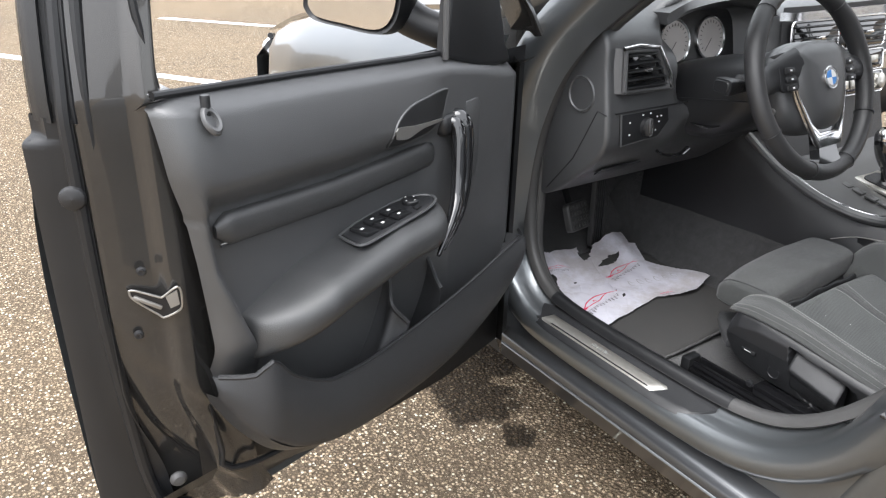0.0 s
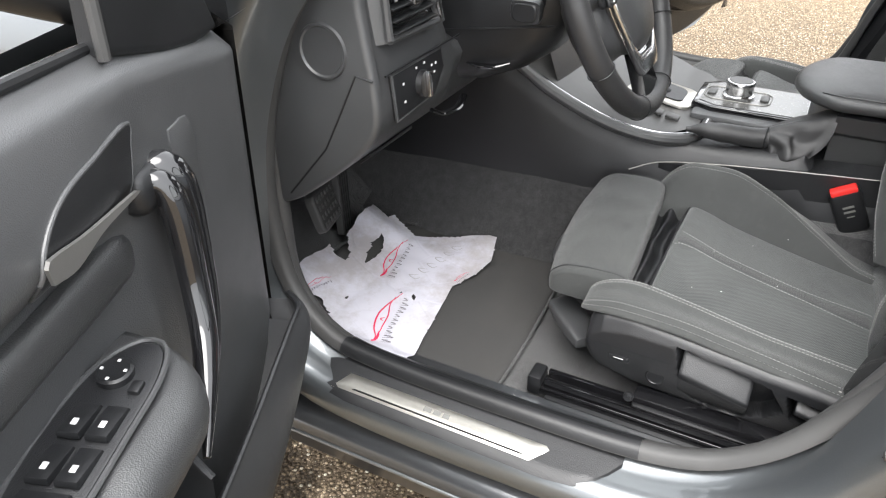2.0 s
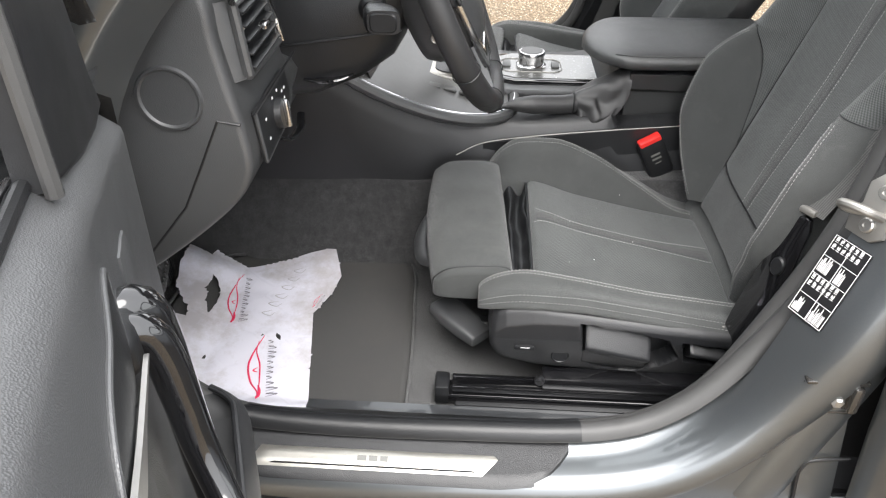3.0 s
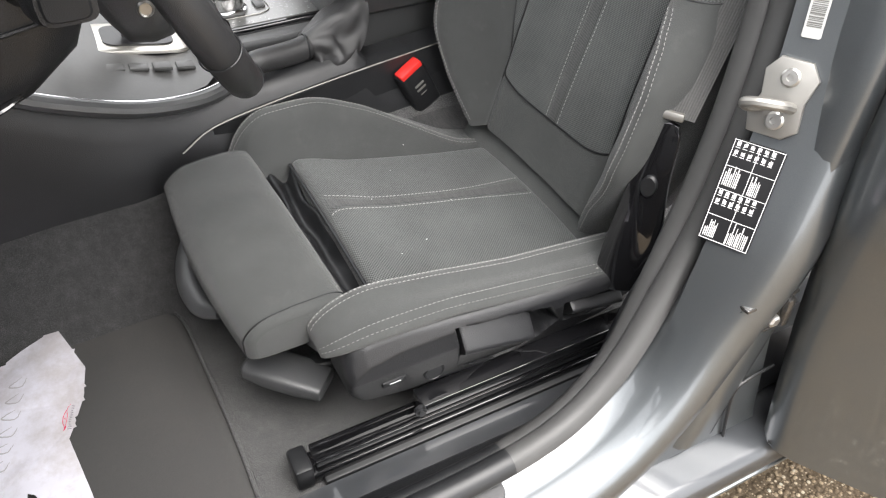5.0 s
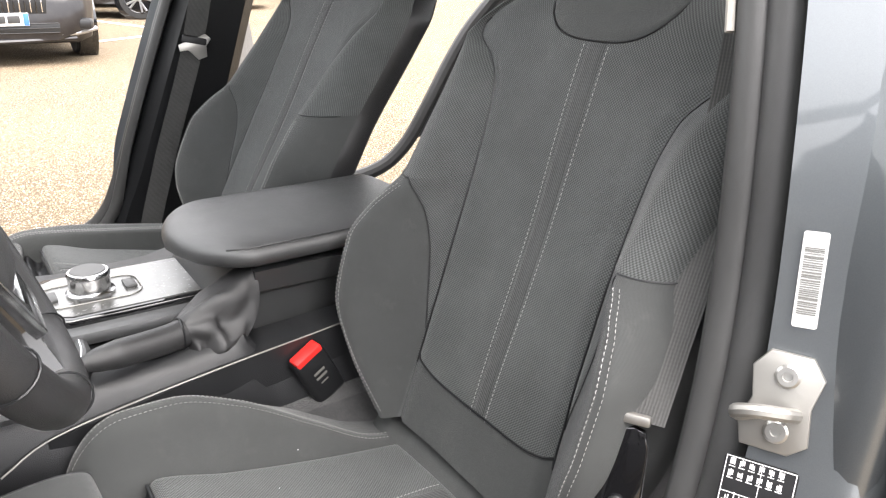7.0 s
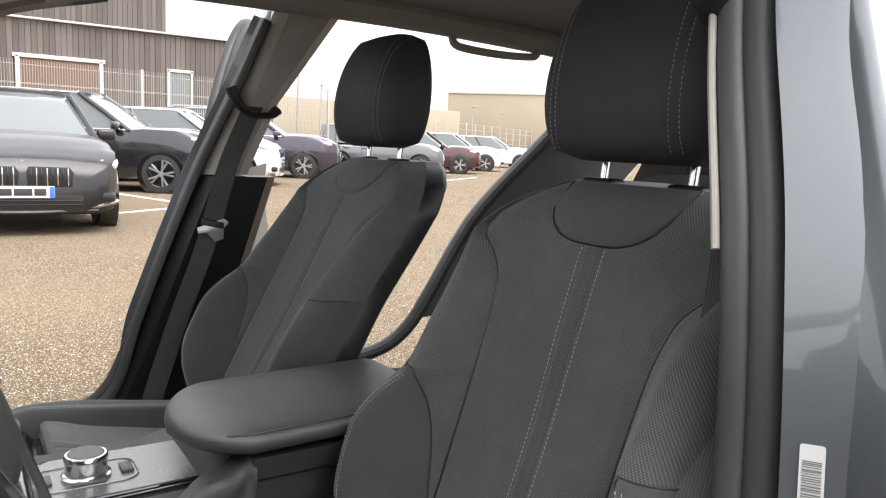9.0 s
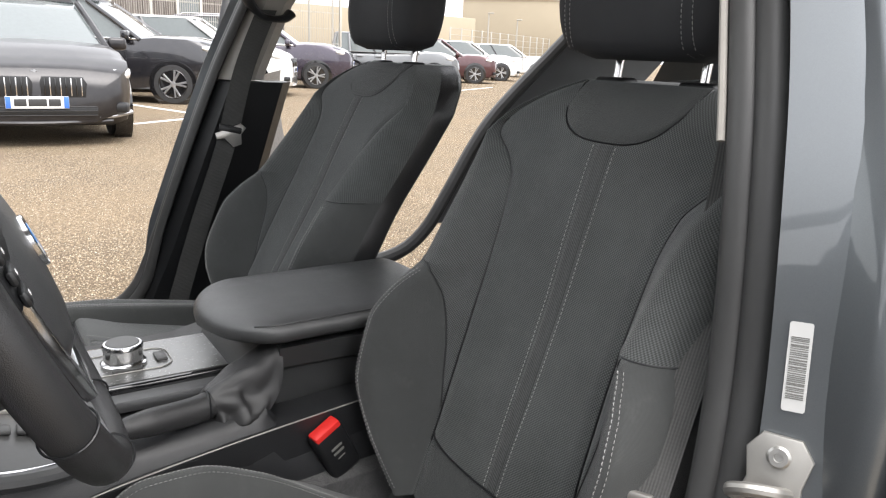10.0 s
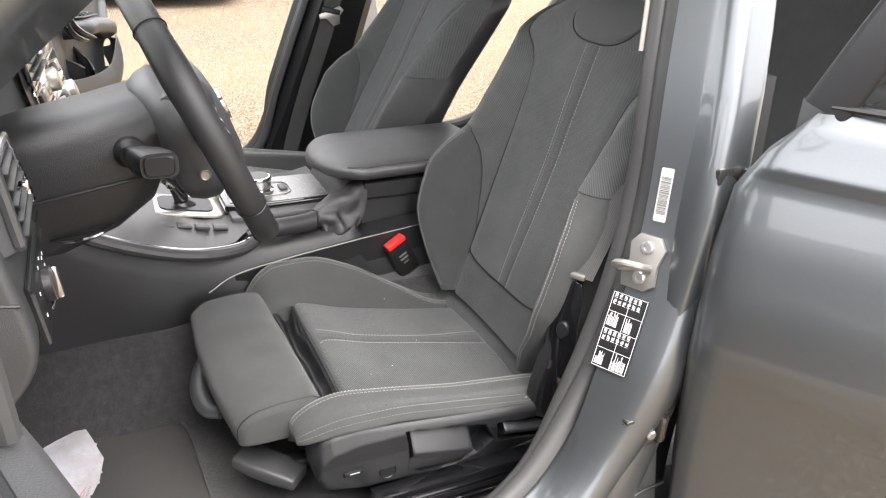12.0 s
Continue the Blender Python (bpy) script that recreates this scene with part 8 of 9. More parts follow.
# ---------------------------------------------------------------- torn paper mat
def paper():
    """A torn, creased sheet with holes, laid over the footwell: a fine grid whose rim is drawn to the outline."""
    rng = random.Random(8)

    def rough_edge(pts, closed, amp):
        out = []
        n = len(pts)
        for i in range(n if closed else n - 1):
            a, b = np.array(pts[i][:2]), np.array(pts[(i + 1) % n][:2])
            k = max(2, int(np.linalg.norm(b - a) / 0.008))
            jag = amp * (pts[i][2] if len(pts[i]) > 2 else 1.0)
            t = (b - a) / (np.linalg.norm(b - a) + 1e-9)
            for j in range(k):
                out.append(a + (b - a) * j / k + np.array((-t[1], t[0])) * rng.uniform(-jag, jag))
        return np.array(out)

    # third number: how ragged the edge is that starts there
    rim = rough_edge([(1.655, 1.615, 0.05), (1.900, 1.655, 0.05), (1.958, 1.630, 0.1), (2.002, 1.622, 0.05), (2.090, 1.648, 0.05), (2.016, 1.803, 0.1), (2.046, 1.866, 0.1), (2.022, 1.868, 0.3), (2.038, 1.910, 1),
                      (1.918, 1.899, 1), (1.876, 1.868, 1), (1.855, 1.861, 1), (1.850, 1.880, 1), (1.866, 1.903, 1), (1.780, 1.912, 1), (1.765, 1.925, 1), (1.727, 1.912, 1), (1.690, 1.86, 0.6), (1.655, 1.81, 0.1)], True, 0.0026)
    holes = [rough_edge(h, True, 0.003) for h in (
        [(1.965, 1.848), (1.940, 1.828), (1.905, 1.828), (1.868, 1.831), (1.905, 1.842), (1.930, 1.853)],
        [(1.733, 1.850), (1.712, 1.842), (1.706, 1.818), (1.716, 1.806), (1.728, 1.822), (1.738, 1.832)],
        [(1.842, 1.708), (1.828, 1.704), (1.824, 1.690), (1.836, 1.698)], [(1.838, 1.732), (1.830, 1.728), (1.832, 1.720)], [(1.780, 1.808), (1.771, 1.806), (1.772, 1.798)])]

    def inside(p, poly):
        q = np.roll(poly, -1, axis=0)
        c = (poly[:, 1] > p[1]) != (q[:, 1] > p[1])
        with np.errstate(divide="ignore", invalid="ignore"):
            x = (q[:, 0] - poly[:, 0]) * (p[1] - poly[:, 1]) / (q[:, 1] - poly[:, 1]) + poly[:, 0]
        return bool(np.count_nonzero(c & (p[0] < x)) % 2)

    def nearest(p, poly):
        q = np.roll(poly, -1, axis=0)
        d = q - poly
        k = np.clip(((p - poly) * d).sum(1) / ((d * d).sum(1) + 1e-12), 0, 1)
        c = poly + d * k[:, None]
        e = ((c - p) ** 2).sum(1)
        i = int(e.argmin())
        return c[i], math.sqrt(e[i])

    cell = 0.005
    nx, ny = 94, 66
    loops = [rim] + holes
    V, F = [], []
    for j in range(ny + 1):
        for i in range(nx + 1):
            p = np.array((1.645 + cell * i, 1.605 + cell * j))
            for poly in loops:
                c, e = nearest(p, poly)
                if e < 0.55 * cell:
                    p = c
                    break
            x, y = p
            crease = abs(noise.noise((x * 9 + 3, y * 14, 7.0))) * 0.0055 + abs(noise.noise((x * 21, y * 17, 2.0))) * 0.0035
            z = 0.2870 + lin(y, (1.80, 0.0), (1.95, 0.054)) + crease + 0.0008 * noise.noise((x * 40, y * 40, 3))
            z += 0.012 * math.exp(-((x - 2.06) ** 2 + (y - 1.66) ** 2) / 0.004) + 0.014 * math.exp(-((x - 1.99) / 0.03) ** 2) * ramp(y, (1.70, 0.2), (1.86, 1.0))
            z += 0.022 * ramp(x, (1.655, 1.0), (1.70, 0.0))
            V.append((x, y, z))
    for j in range(ny):
        for i in range(nx):
            a = j * (nx + 1) + i
            f = (a, a + 1, a + nx + 2, a + nx + 1)
            c = np.mean([V[k][:2] for k in f], axis=0)
            if inside(c, rim) and not any(inside(c, h) for h in holes):
                F.append(f)
    used = sorted({k for f in F for k in f})
    ren = {k: i for i, k in enumerate(used)}
    return [V[k] for k in used], [tuple(ren[k] for k in f) for f in F]


n = Nodes("creased_paper")
soil = n.ramp(n.noise(6, 7, 0.72), (0.46, 0.0), (0.62, 1.0))
cre = n.voronoi(14, "Distance", None, "DISTANCE_TO_EDGE")
pc = n.mix(n.math("MULTIPLY", soil, 0.55), (0.66, 0.655, 0.725), (0.34, 0.30, 0.27))
M_paper = n.set(Base_Color=pc, Roughness=0.85, Normal=n.bump(n.math("MINIMUM", cre, 0.05), 0.6, 0.01), Subsurface_Weight=0.0)
pm = thing("paper_mat", "torn and creased white paper floor protector with red drawing", "paper mat", (1.85, 1.72, 0.24))
sheet_m = paper()
part("sheet", sheet_m, M_paper, pm, sharp=0)
M_marker = simple("red_ink", (0.70, 0.03, 0.10), 0.8)
M_pen = simple("grey_ink", (0.16, 0.15, 0.17), 0.8)
M_pale_pen = simple("pale_grey_ink", (0.42, 0.41, 0.42), 0.8)


def on_paper(x, y):
    A = np.array(sheet_m[0])
    i = int(np.argmin((A[:, 0] - x) ** 2 + (A[:, 1] - y) ** 2))
    return (x, y, A[i][2] + 0.0010)


def ink(points, r, mat, nm):
    c = cat([(a, b, 0) for a, b in points], 40)
    part(nm, tube([on_paper(p[0], p[1]) for p in c], [r * 0.4, r, r, r * 0.4], 6, flat=0.4, up=(0, 0, 1)), mat, pm)


# outline of a car drawn in red with a scrawl of pen strokes beside it, four times over
for (ax0, ay0), (bx0, by0), side_ in (((1.687, 1.701), (1.829, 1.731), 1), ((1.864, 1.791), (1.986, 1.807), 1), ((1.731, 1.871), (1.795, 1.857), 1), ((1.915, 1.660), (1.953, 1.649), 1)):
    A2, B2 = np.array((ax0, ay0)), np.array((bx0, by0))
    t2 = B2 - A2
    ln = np.linalg.norm(t2)
    t2 /= ln
    n2 = np.array((t2[1], -t2[0])) * side_
    at = lambda a, b: tuple(A2 + t2 * a * ln + n2 * b * ln)
    ink([at(0, 0), at(0.12, 0.01), at(0.30, -0.07), at(0.55, -0.10), at(0.80, -0.03), at(1.0, 0.06)], 0.0013 * ln / 0.12, M_marker, "red_line")
    ink([at(0.08, 0.02), at(0.30, 0.03), at(0.55, 0.02), at(0.75, -0.02), at(0.92, 0.0)], 0.0010 * ln / 0.12, M_marker, "red_line")
    ink([at(-0.02, 0.01), at(0.10, 0.035), at(0.22, 0.02)], 0.0020 * ln / 0.12, M_marker, "red_line")
    ink([at(0.42, 0.0), at(0.46, -0.045), at(0.50, 0.0)], 0.0010 * ln / 0.12, M_marker, "red_line")
    rng = random.Random(int(ax0 * 1000))
    for k in range(11):
        a0, h0 = 0.02 + 0.085 * k, 0.13 if k < 2 else rng.uniform(0.055, 0.10)
        ink([at(a0, 0.10), at(a0 + 0.02, 0.10 + h0), at(a0 + 0.045, 0.105), at(a0 + 0.05, 0.10 + 0.7 * h0)], 0.0007 * ln / 0.12, M_pen, "pen_stroke")
for k in range(6):
    x0, y0 = 2.020 - 0.024 * k, 1.697 + 0.006 * k
    ink([(x0, y0), (x0 - 0.008, y0 + 0.016), (x0 - 0.014, y0 + 0.002), (x0 - 0.004, y0 - 0.006)], 0.0010, M_pale_pen, "pen_stroke")

# rear bench seen between the front seats
bench = thing("rear_bench", "black cloth rear bench seat", "rear seat", (XC, -0.25, 0.30))
rr = []
for x in np.linspace(1.72, 3.085, 24):
    e = min(1, (x - 1.70) / 0.1, (3.105 - x) / 0.1)
    rr.append([(x, y, z) for y, z in ((0.25, 0.36), (0.27, 0.42), (0.22, 0.465 + 0.01 * e), (-0.1, 0.445), (-0.28, 0.43), (-0.3, 0.36))])
part("bench_cushion", loft(rr, True), M_cloth, bench, uv=[(p[0], p[1] + p[2]) for r_ in rr for p in r_])
rr = []
for x in np.linspace(1.76, 3.045, 24):
    e = 1 - abs((x - XC) / 0.64) ** 6
    rr.append([(x, y, z) for y, z in ((-0.20, 0.42), (-0.24, 0.55), (-0.33, 0.75), (-0.40, 0.90 + 0.03 * e), (-0.44, 0.935 + 0.03 * e), (-0.50, 0.92 + 0.03 * e), (-0.46, 0.6), (-0.36, 0.40))])
part("bench_back", loft(rr, True), M_cloth, bench, uv=[(p[0], p[1] + p[2]) for r_ in rr for p in r_])
for sx in (-0.36, 0.36):
    part("head_restraint", box((XC + sx, -0.50, 1.0), (0.24, 0.09, 0.13), 0.035, 4), M_head, bench)

# lint and crumbs on the cushion, the mat and the carpet
rngl = random.Random(21)
bits = []
for _ in range(11):
    where = rngl.random()
    if where < 0.45:
        x, y = rngl.uniform(1.83, 2.10), rngl.uniform(1.0, 1.27)
        z = smooth(y, (0.985, 0.402), (1.10, 0.432), (1.20, 0.450), (1.29, 0.458)) + 0.0075
    else:
        x, y = rngl.uniform(1.72, 2.05), rngl.uniform(1.47, 1.66)
        z = 0.2415
    bits.append(box((x, y, z), (rngl.uniform(0.0008, 0.0020), rngl.uniform(0.0006, 0.0011), 0.0008), 0.0002, 1, Matrix.Rotation(rngl.uniform(0, 3), 4, "Z")))
solo("lint", join(*bits), M_white, "scattered white lint and crumbs on cloth", "lint", kind="stuff")


# ---------------------------------------------------------------- parked cars
M_tyre = simple("tyre_rubber", (0.025, 0.025, 0.026), 0.75, 0, 0.3, 200)
M_rim = simple("alloy_rim", (0.45, 0.45, 0.46), 0.3, 0.8)
M_lampglass = simple("headlamp_glass", (0.85, 0.87, 0.90), 0.06, 0.5, coat=1.0)
M_carglass = simple("car_window_glass", (0.10, 0.115, 0.115), 0.05, 0.0, coat=1.0)
M_plate_blue = simple("plate_blue", (0.05, 0.16, 0.55), 0.5)
M_plate_ink = simple("plate_ink", (0.04, 0.04, 0.04), 0.5)


lamp = cat([(1.612, 3.262, 0.640), (1.640, 3.330, 0.628), (1.700, 3.400, 0.612), (1.800, 3.455, 0.596), (1.900, 3.480, 0.585)], 24)
for f in (lambda m: m, flip):
    hl_ = part("headlamp", f(tube(lamp, [0.022, 0.046, 0.056, 0.056, 0.040], 16, up=(0, 0, 1), flat=0.9)), M_lampglass, car, "clear headlamp")
    part("lamp_brow", f(tube([(p[0] - 0.006, p[1] - 0.006, p[2] + 0.046) for p in lamp], 0.010, 8)), M_dark, hl_)
    for yw in (2.62, -0.72):
        wm = Matrix(((0, 0, -1, 1.700), (1, 0, 0, yw), (0, 1, 0, 0.315), (0, 0, 0, 1)))
        wh = part("wheel", f(lathe([(0.20, 0.0), (0.295, -0.01), (0.315, 0.02), (0.315, 0.165), (0.300, 0.188), (0.225, 0.190), (0.22, 0.17)], wm, 40)), M_tyre, car, "black tyre on alloy rim")
        part("rim", f(lathe([(0.226, 0.184), (0.216, 0.192), (0.206, 0.182), (0.198, 0.12), (0.05, 0.14), (0.0, 0.14)], wm, 40)), M_gloss, wh)
        part("spokes", f(moved(join(*[tube([(0.04 * math.cos(a), 0.04 * math.sin(a), 0.165), (0.207 * math.cos(a), 0.207 * math.sin(a), 0.178)], 0.016, 6) for a in np.linspace(0, 2 * math.pi, 10, endpoint=False)], lathe([(0.05, 0.14), (0.05, 0.175), (0, 0.18)], None, 16)), wm)), M_rim, wh, "bright alloy spokes")


def parked_car(label, body_mat, centre, heading, L, W, H, nose=0.75, estate=True, roof_rails=False, chrome=True, trim=None):
    """A parked car: x forward in its own frame. nose: height of the bonnet's front."""
    ob = thing("parked_car", label, "car", (centre[0], centre[1], 0.0), group="parked cars")
    m4 = pose(centre[0], centre[1], 0, 0, 0, heading)
    put = lambda m: moved(m, m4)
    hw, hl = W / 2, L / 2
    waist = 0.62 * H
    xw, xr = hl - 0.28 * L, hl - 0.47 * L       # windscreen foot and top
    xb = -hl + (0.04 * L if estate else 0.12 * L)

    def top(x):
        return lin(x, (-hl, waist - 0.18), (-hl + 0.05, waist - 0.03), (xw - 0.1, waist + 0.02), (xw + 0.02, waist + 0.06), ((xw + hl) / 2, 0.5 * (waist + 0.06 + nose + 0.08) + 0.03), (hl - 0.32, nose + 0.085), (hl - 0.10, nose), (hl, nose - 0.14))

    def wid(x):
        return hw * lin(x, (-hl, 0.86), (-hl + 0.3, 0.97), (0, 1.0), (hl - 0.7, 0.99), (hl - 0.25, 0.93), (hl - 0.06, 0.80), (hl, 0.66))

    rings = []
    for x in np.concatenate([np.linspace(-hl, hl - 0.5, 26), np.linspace(hl - 0.5, hl, 12)[1:]]):
        w, t = wid(x), top(x)
        lo = 0.20 + 0.05 * (abs(x) > hl - 0.2)
        sh = min(t - 0.02, waist - 0.10)
        half = [(0.80 * w, lo - 0.02), (0.95 * w, lo + 0.03), (0.985 * w, 0.36), (1.0 * w, sh * 0.72), (0.985 * w, sh), (0.93 * w, max(sh + 0.01, t - 0.03)), (0.82 * w, t), (0.45 * w, t + 0.025), (0, t + 0.032)]
        pts = [(x, a, b) for a, b in half] + [(x, -a, b) for a, b in half[-2::-1]]
        rings.append(pts)
    body = part("body", put(loft(rings, True)), body_mat, ob, sharp=40)
    # cabin: glass band with painted roof and pillars
    def cab(t, inset):
        zz = waist - 0.01 + (H - waist - 0.035) * t
        f = lin(t, (0, xw), (1, xr))
        r = lin(t, (0, xb), (1, xb + (0.10 if estate else 0.55)))
        k = hw * (0.92 - 0.19 * t) - inset
        out = []
        for a in np.linspace(0, 1, 14):
            out.append((r + (f - r) * a, k * (1 - 0.05 * (2 * a - 1) ** 2), zz))
        for a in np.linspace(1, 0, 14):
            out.append((r + (f - r) * a, -k * (1 - 0.05 * (2 * a - 1) ** 2), zz))
        mid = 14
        out[13] = (out[13][0] - 0.10, out[13][1], zz)
        out[14] = (out[14][0] - 0.10, out[14][1], zz)
        return out[:14] + [(f + 0.02, k * 0.5, zz), (f + 0.03, 0, zz), (f + 0.02, -k * 0.5, zz)] + out[14:] + [(r - 0.03, 0, zz)]

    part("window", put(loft([cab(t, 0.0) for t in np.linspace(0, 1, 6)], True)), M_carglass, ob, "dark car windows", sharp=40)
    rt = cab(1.0, -0.012)
    r1 = [(p[0], p[1], H - 0.045) for p in rt]
    r2 = [(p[0] * 0.99, p[1] * 0.93, H - 0.012) for p in rt]
    r3 = [(p[0] * 0.9, p[1] * 0.55, H) for p in rt]
    part("roof", put(loft([r1, r2, r3], True)), body_mat, ob, sharp=40)
    for sy in (-1, 1):
        k0, k1 = hw * 0.925, hw * 0.735
        def pill(xa, xb2, r, nm, mt):
            part(nm, put(tube([(xa, sy * (k0 + 0.004), waist - 0.01), (xa * 0.5 + xb2 * 0.5, sy * (k0 * 0.47 + k1 * 0.53 + 0.008), (waist + H) / 2 - 0.02), (xb2, sy * (k1 + 0.004), H - 0.05)], r, 8)), mt, ob)
        pill(xw - 0.10, xr - 0.06, 0.035, "pillar", body_mat)
        pill((xw + xb) / 2 - 0.05, (xr + xb) / 2 + 0.02, 0.03, "pillar", M_gloss)
        pill(xb + 0.55, xb + 0.50, 0.04, "pillar", body_mat if estate else M_gloss)
        pill(xb + 0.02, xb + 0.12, 0.05, "pillar", body_mat)
        edge = [(xw - 0.10, sy * (k0 + 0.012), waist + 0.002), (0, sy * (k0 + 0.016), waist + 0.002), (xb + 0.1, sy * (k0 + 0.012), waist + 0.002)]
        part("belt_trim", put(tube(cat(edge, 16), 0.012, 6)), M_chrome if chrome else M_gloss, ob)
        if chrome:
            arc = cat([(xw - 0.10, sy * (k0 + 0.01), waist), (xr - 0.06, sy * (k1 + 0.012), H - 0.055), (0.0, sy * (k1 + 0.016), H - 0.045), (xb + 0.5, sy * (k1 + 0.012), H - 0.06), (xb + 0.12, sy * (k0 + 0.01), waist + 0.02)], 40)
            part("window_trim", put(tube(arc, 0.010, 6)), M_chrome, ob)
        if roof_rails:
            part("roof_rail", put(tube(cat([(xr - 0.25, sy * hw * 0.70, H - 0.02), (xr - 0.4, sy * hw * 0.69, H + 0.025), (xb + 0.4, sy * hw * 0.69, H + 0.025), (xb + 0.25, sy * hw * 0.70, H - 0.02)], 20), 0.016, 8)), M_chrome, ob)
        mr_ = part("door_mirror", put(box((xw - 0.28, sy * (hw * 0.93 + 0.12), waist + 0.06), (0.12, 0.20, 0.14), 0.04, 3)), body_mat, ob)
        part("mirror_arm", put(box((xw - 0.28, sy * (hw * 0.93 + 0.02), waist + 0.01), (0.07, 0.12, 0.05), 0.015)), M_dark, mr_)
        for xd in ((xw + xb) / 2 - 0.05, xw - 0.30, xb + 0.75):
            part("door_gap", put(tube([(xd, sy * (wid(xd) + 0.001), 0.34), (xd, sy * (wid(xd) + 0.002), 0.55), (xd - 0.02, sy * (wid(xd) * 0.99 + 0.002), waist - 0.06)], 0.006, 6)), M_gloss, ob)
        for xd in ((xw + xb) / 2 + 0.05, xb + 0.85):
            part("door_handle", put(box((xd, sy * (hw * 0.995), waist - 0.13), (0.18, 0.03, 0.03), 0.012)), body_mat if not chrome else M_chrome, ob)
        # wheels with arches
        for xc in (hl - 0.19 * L, -hl + 0.20 * L):
            rad = 0.325
            wm_ = Matrix(((1, 0, 0, xc), (0, 0, sy, sy * (wid(xc) - 0.215)), (0, 1, 0, rad), (0, 0, 0, 1)))
            part("wheel_arch", put(moved(lathe([(0, 0.05), (rad + 0.055, 0.05), (rad + 0.055, 0.221), (rad + 0.035, 0.223), (0, 0.20)], wm_, 36), Matrix())), M_gloss, ob)
            wh = part("wheel", put(lathe([(0.20, 0.05), (rad - 0.02, 0.03), (rad, 0.07), (rad, 0.19), (rad - 0.02, 0.226), (0.235, 0.228), (0.23, 0.21)], wm_, 36)), M_tyre, ob, "black tyre on alloy rim")
            part("rim", put(lathe([(0.236, 0.222), (0.225, 0.232), (0.215, 0.222), (0.205, 0.17), (0.05, 0.19), (0, 0.19)], wm_, 36)), M_gloss, wh)
            sp_m = []
            for i in range(5):
                for d in (-0.17, 0.17):
                    a0, a1 = i * 2 * math.pi / 5, i * 2 * math.pi / 5 + d
                    sp_m.append(tube([(0.04 * math.cos(a0), 0.04 * math.sin(a0), 0.215), (0.215 * math.cos(a1), 0.215 * math.sin(a1), 0.225)], 0.018, 6))
            part("spokes", put(moved(join(*sp_m, lathe([(0.05, 0.20), (0.05, 0.225), (0, 0.23)], None, 16)), wm_)), M_rim, wh, "bright alloy spokes")
        # headlamp
        pts = [(hl - 0.13, sy * hw * 0.60, nose - 0.055), (hl - 0.17, sy * hw * 0.72, nose - 0.045), (hl - 0.27, sy * hw * 0.86, nose - 0.030), (hl - 0.40, sy * hw * 0.945, nose + 0.0)]
        hd = part("headlamp", put(tube(cat(pts, 16), [0.045, 0.075, 0.075, 0.03], 12, flat=0.9)), M_lampglass, ob, "clear headlamp")
        part("lamp_ring", put(tube(cat([(hl - 0.10, sy * hw * 0.62, nose - 0.085), (hl - 0.13, sy * hw * 0.73, nose - 0.085), (hl - 0.22, sy * hw * 0.86, nose - 0.08)], 10), 0.012, 6)), M_print, hd)
        part("lamp_shade", put(tube(cat([(hl - 0.085, sy * hw * 0.60, nose - 0.055), (hl - 0.12, sy * hw * 0.73, nose - 0.05), (hl - 0.22, sy * hw * 0.87, nose - 0.045)], 10), [0.008, 0.012, 0.008], 8)), M_dark, hd)
        part("bumper_intake", put(box((hl - 0.12, sy * hw * 0.70, 0.36), (0.12, 0.34, 0.10), 0.03, 2, Matrix.Rotation(radians(-sy * 22), 4, "Z"))), M_dark, ob)
        part("bumper_blade", put(tube(cat([(hl - 0.02, sy * hw * 0.56, 0.275), (hl - 0.07, sy * hw * 0.74, 0.285), (hl - 0.20, sy * hw * 0.92, 0.31)], 10), 0.022, 8)), M_rim if chrome else body_mat, ob)
    # front: grilles, lower intake, plate, badge
    for sy in (-1, 1):
        g = part("grille", put(moved(prism([(-0.19, -0.10), (0.19, -0.10), (0.205, 0.03), (0.17, 0.09), (-0.17, 0.095), (-0.20, 0.03)], 0.03, None, 0.01), Matrix(((0, 0, 1, hl - 0.028), (1, 0, 0, sy * 0.225), (0, 1, 0, nose - 0.145), (0, 0, 0, 1))))), M_dark, ob, "black grille")
        for i in range(8):
            part("grille_slat", put(box((hl + 0.004, sy * 0.225 - 0.154 + 0.044 * i, nose - 0.145), (0.012, 0.010, 0.165), 0.003)), M_chrome if chrome and i % 2 else M_gloss, g)
    low_in = part("lower_intake", put(box((hl - 0.035, 0, 0.335), (0.08, 1.05, 0.13), 0.03)), M_dark, ob, "dark mesh intake")
    for i in range(3):
        part("intake_bar", put(box((hl + 0.006, 0, 0.295 + 0.04 * i), (0.010, 1.0, 0.008), 0.003)), M_gloss, low_in)
    part("bumper_lip", put(tube(cat([(hl - 0.06, -hw * 0.7, 0.235), (hl + 0.01, 0, 0.225), (hl - 0.06, hw * 0.7, 0.235)], 20), 0.022, 8)), body_mat, ob)
    pl = part("number_plate", put(box((hl + 0.022, 0, nose - 0.285), (0.012, 0.52, 0.11), 0.004)), M_white, ob, "white plate with blue ends")
    for sy in (-1, 1):
        part("plate_end", put(box((hl + 0.029, sy * 0.237, nose - 0.285), (0.003, 0.042, 0.104), 0.001)), M_plate_blue, pl)
    for i, wbar in enumerate((0.10, 0.15, 0.10)):
        part("plate_bar", put(box((hl + 0.029, (-0.14, 0.0, 0.14)[i], nose - 0.285), (0.003, wbar, 0.065), 0.001)), M_plate_ink, pl)
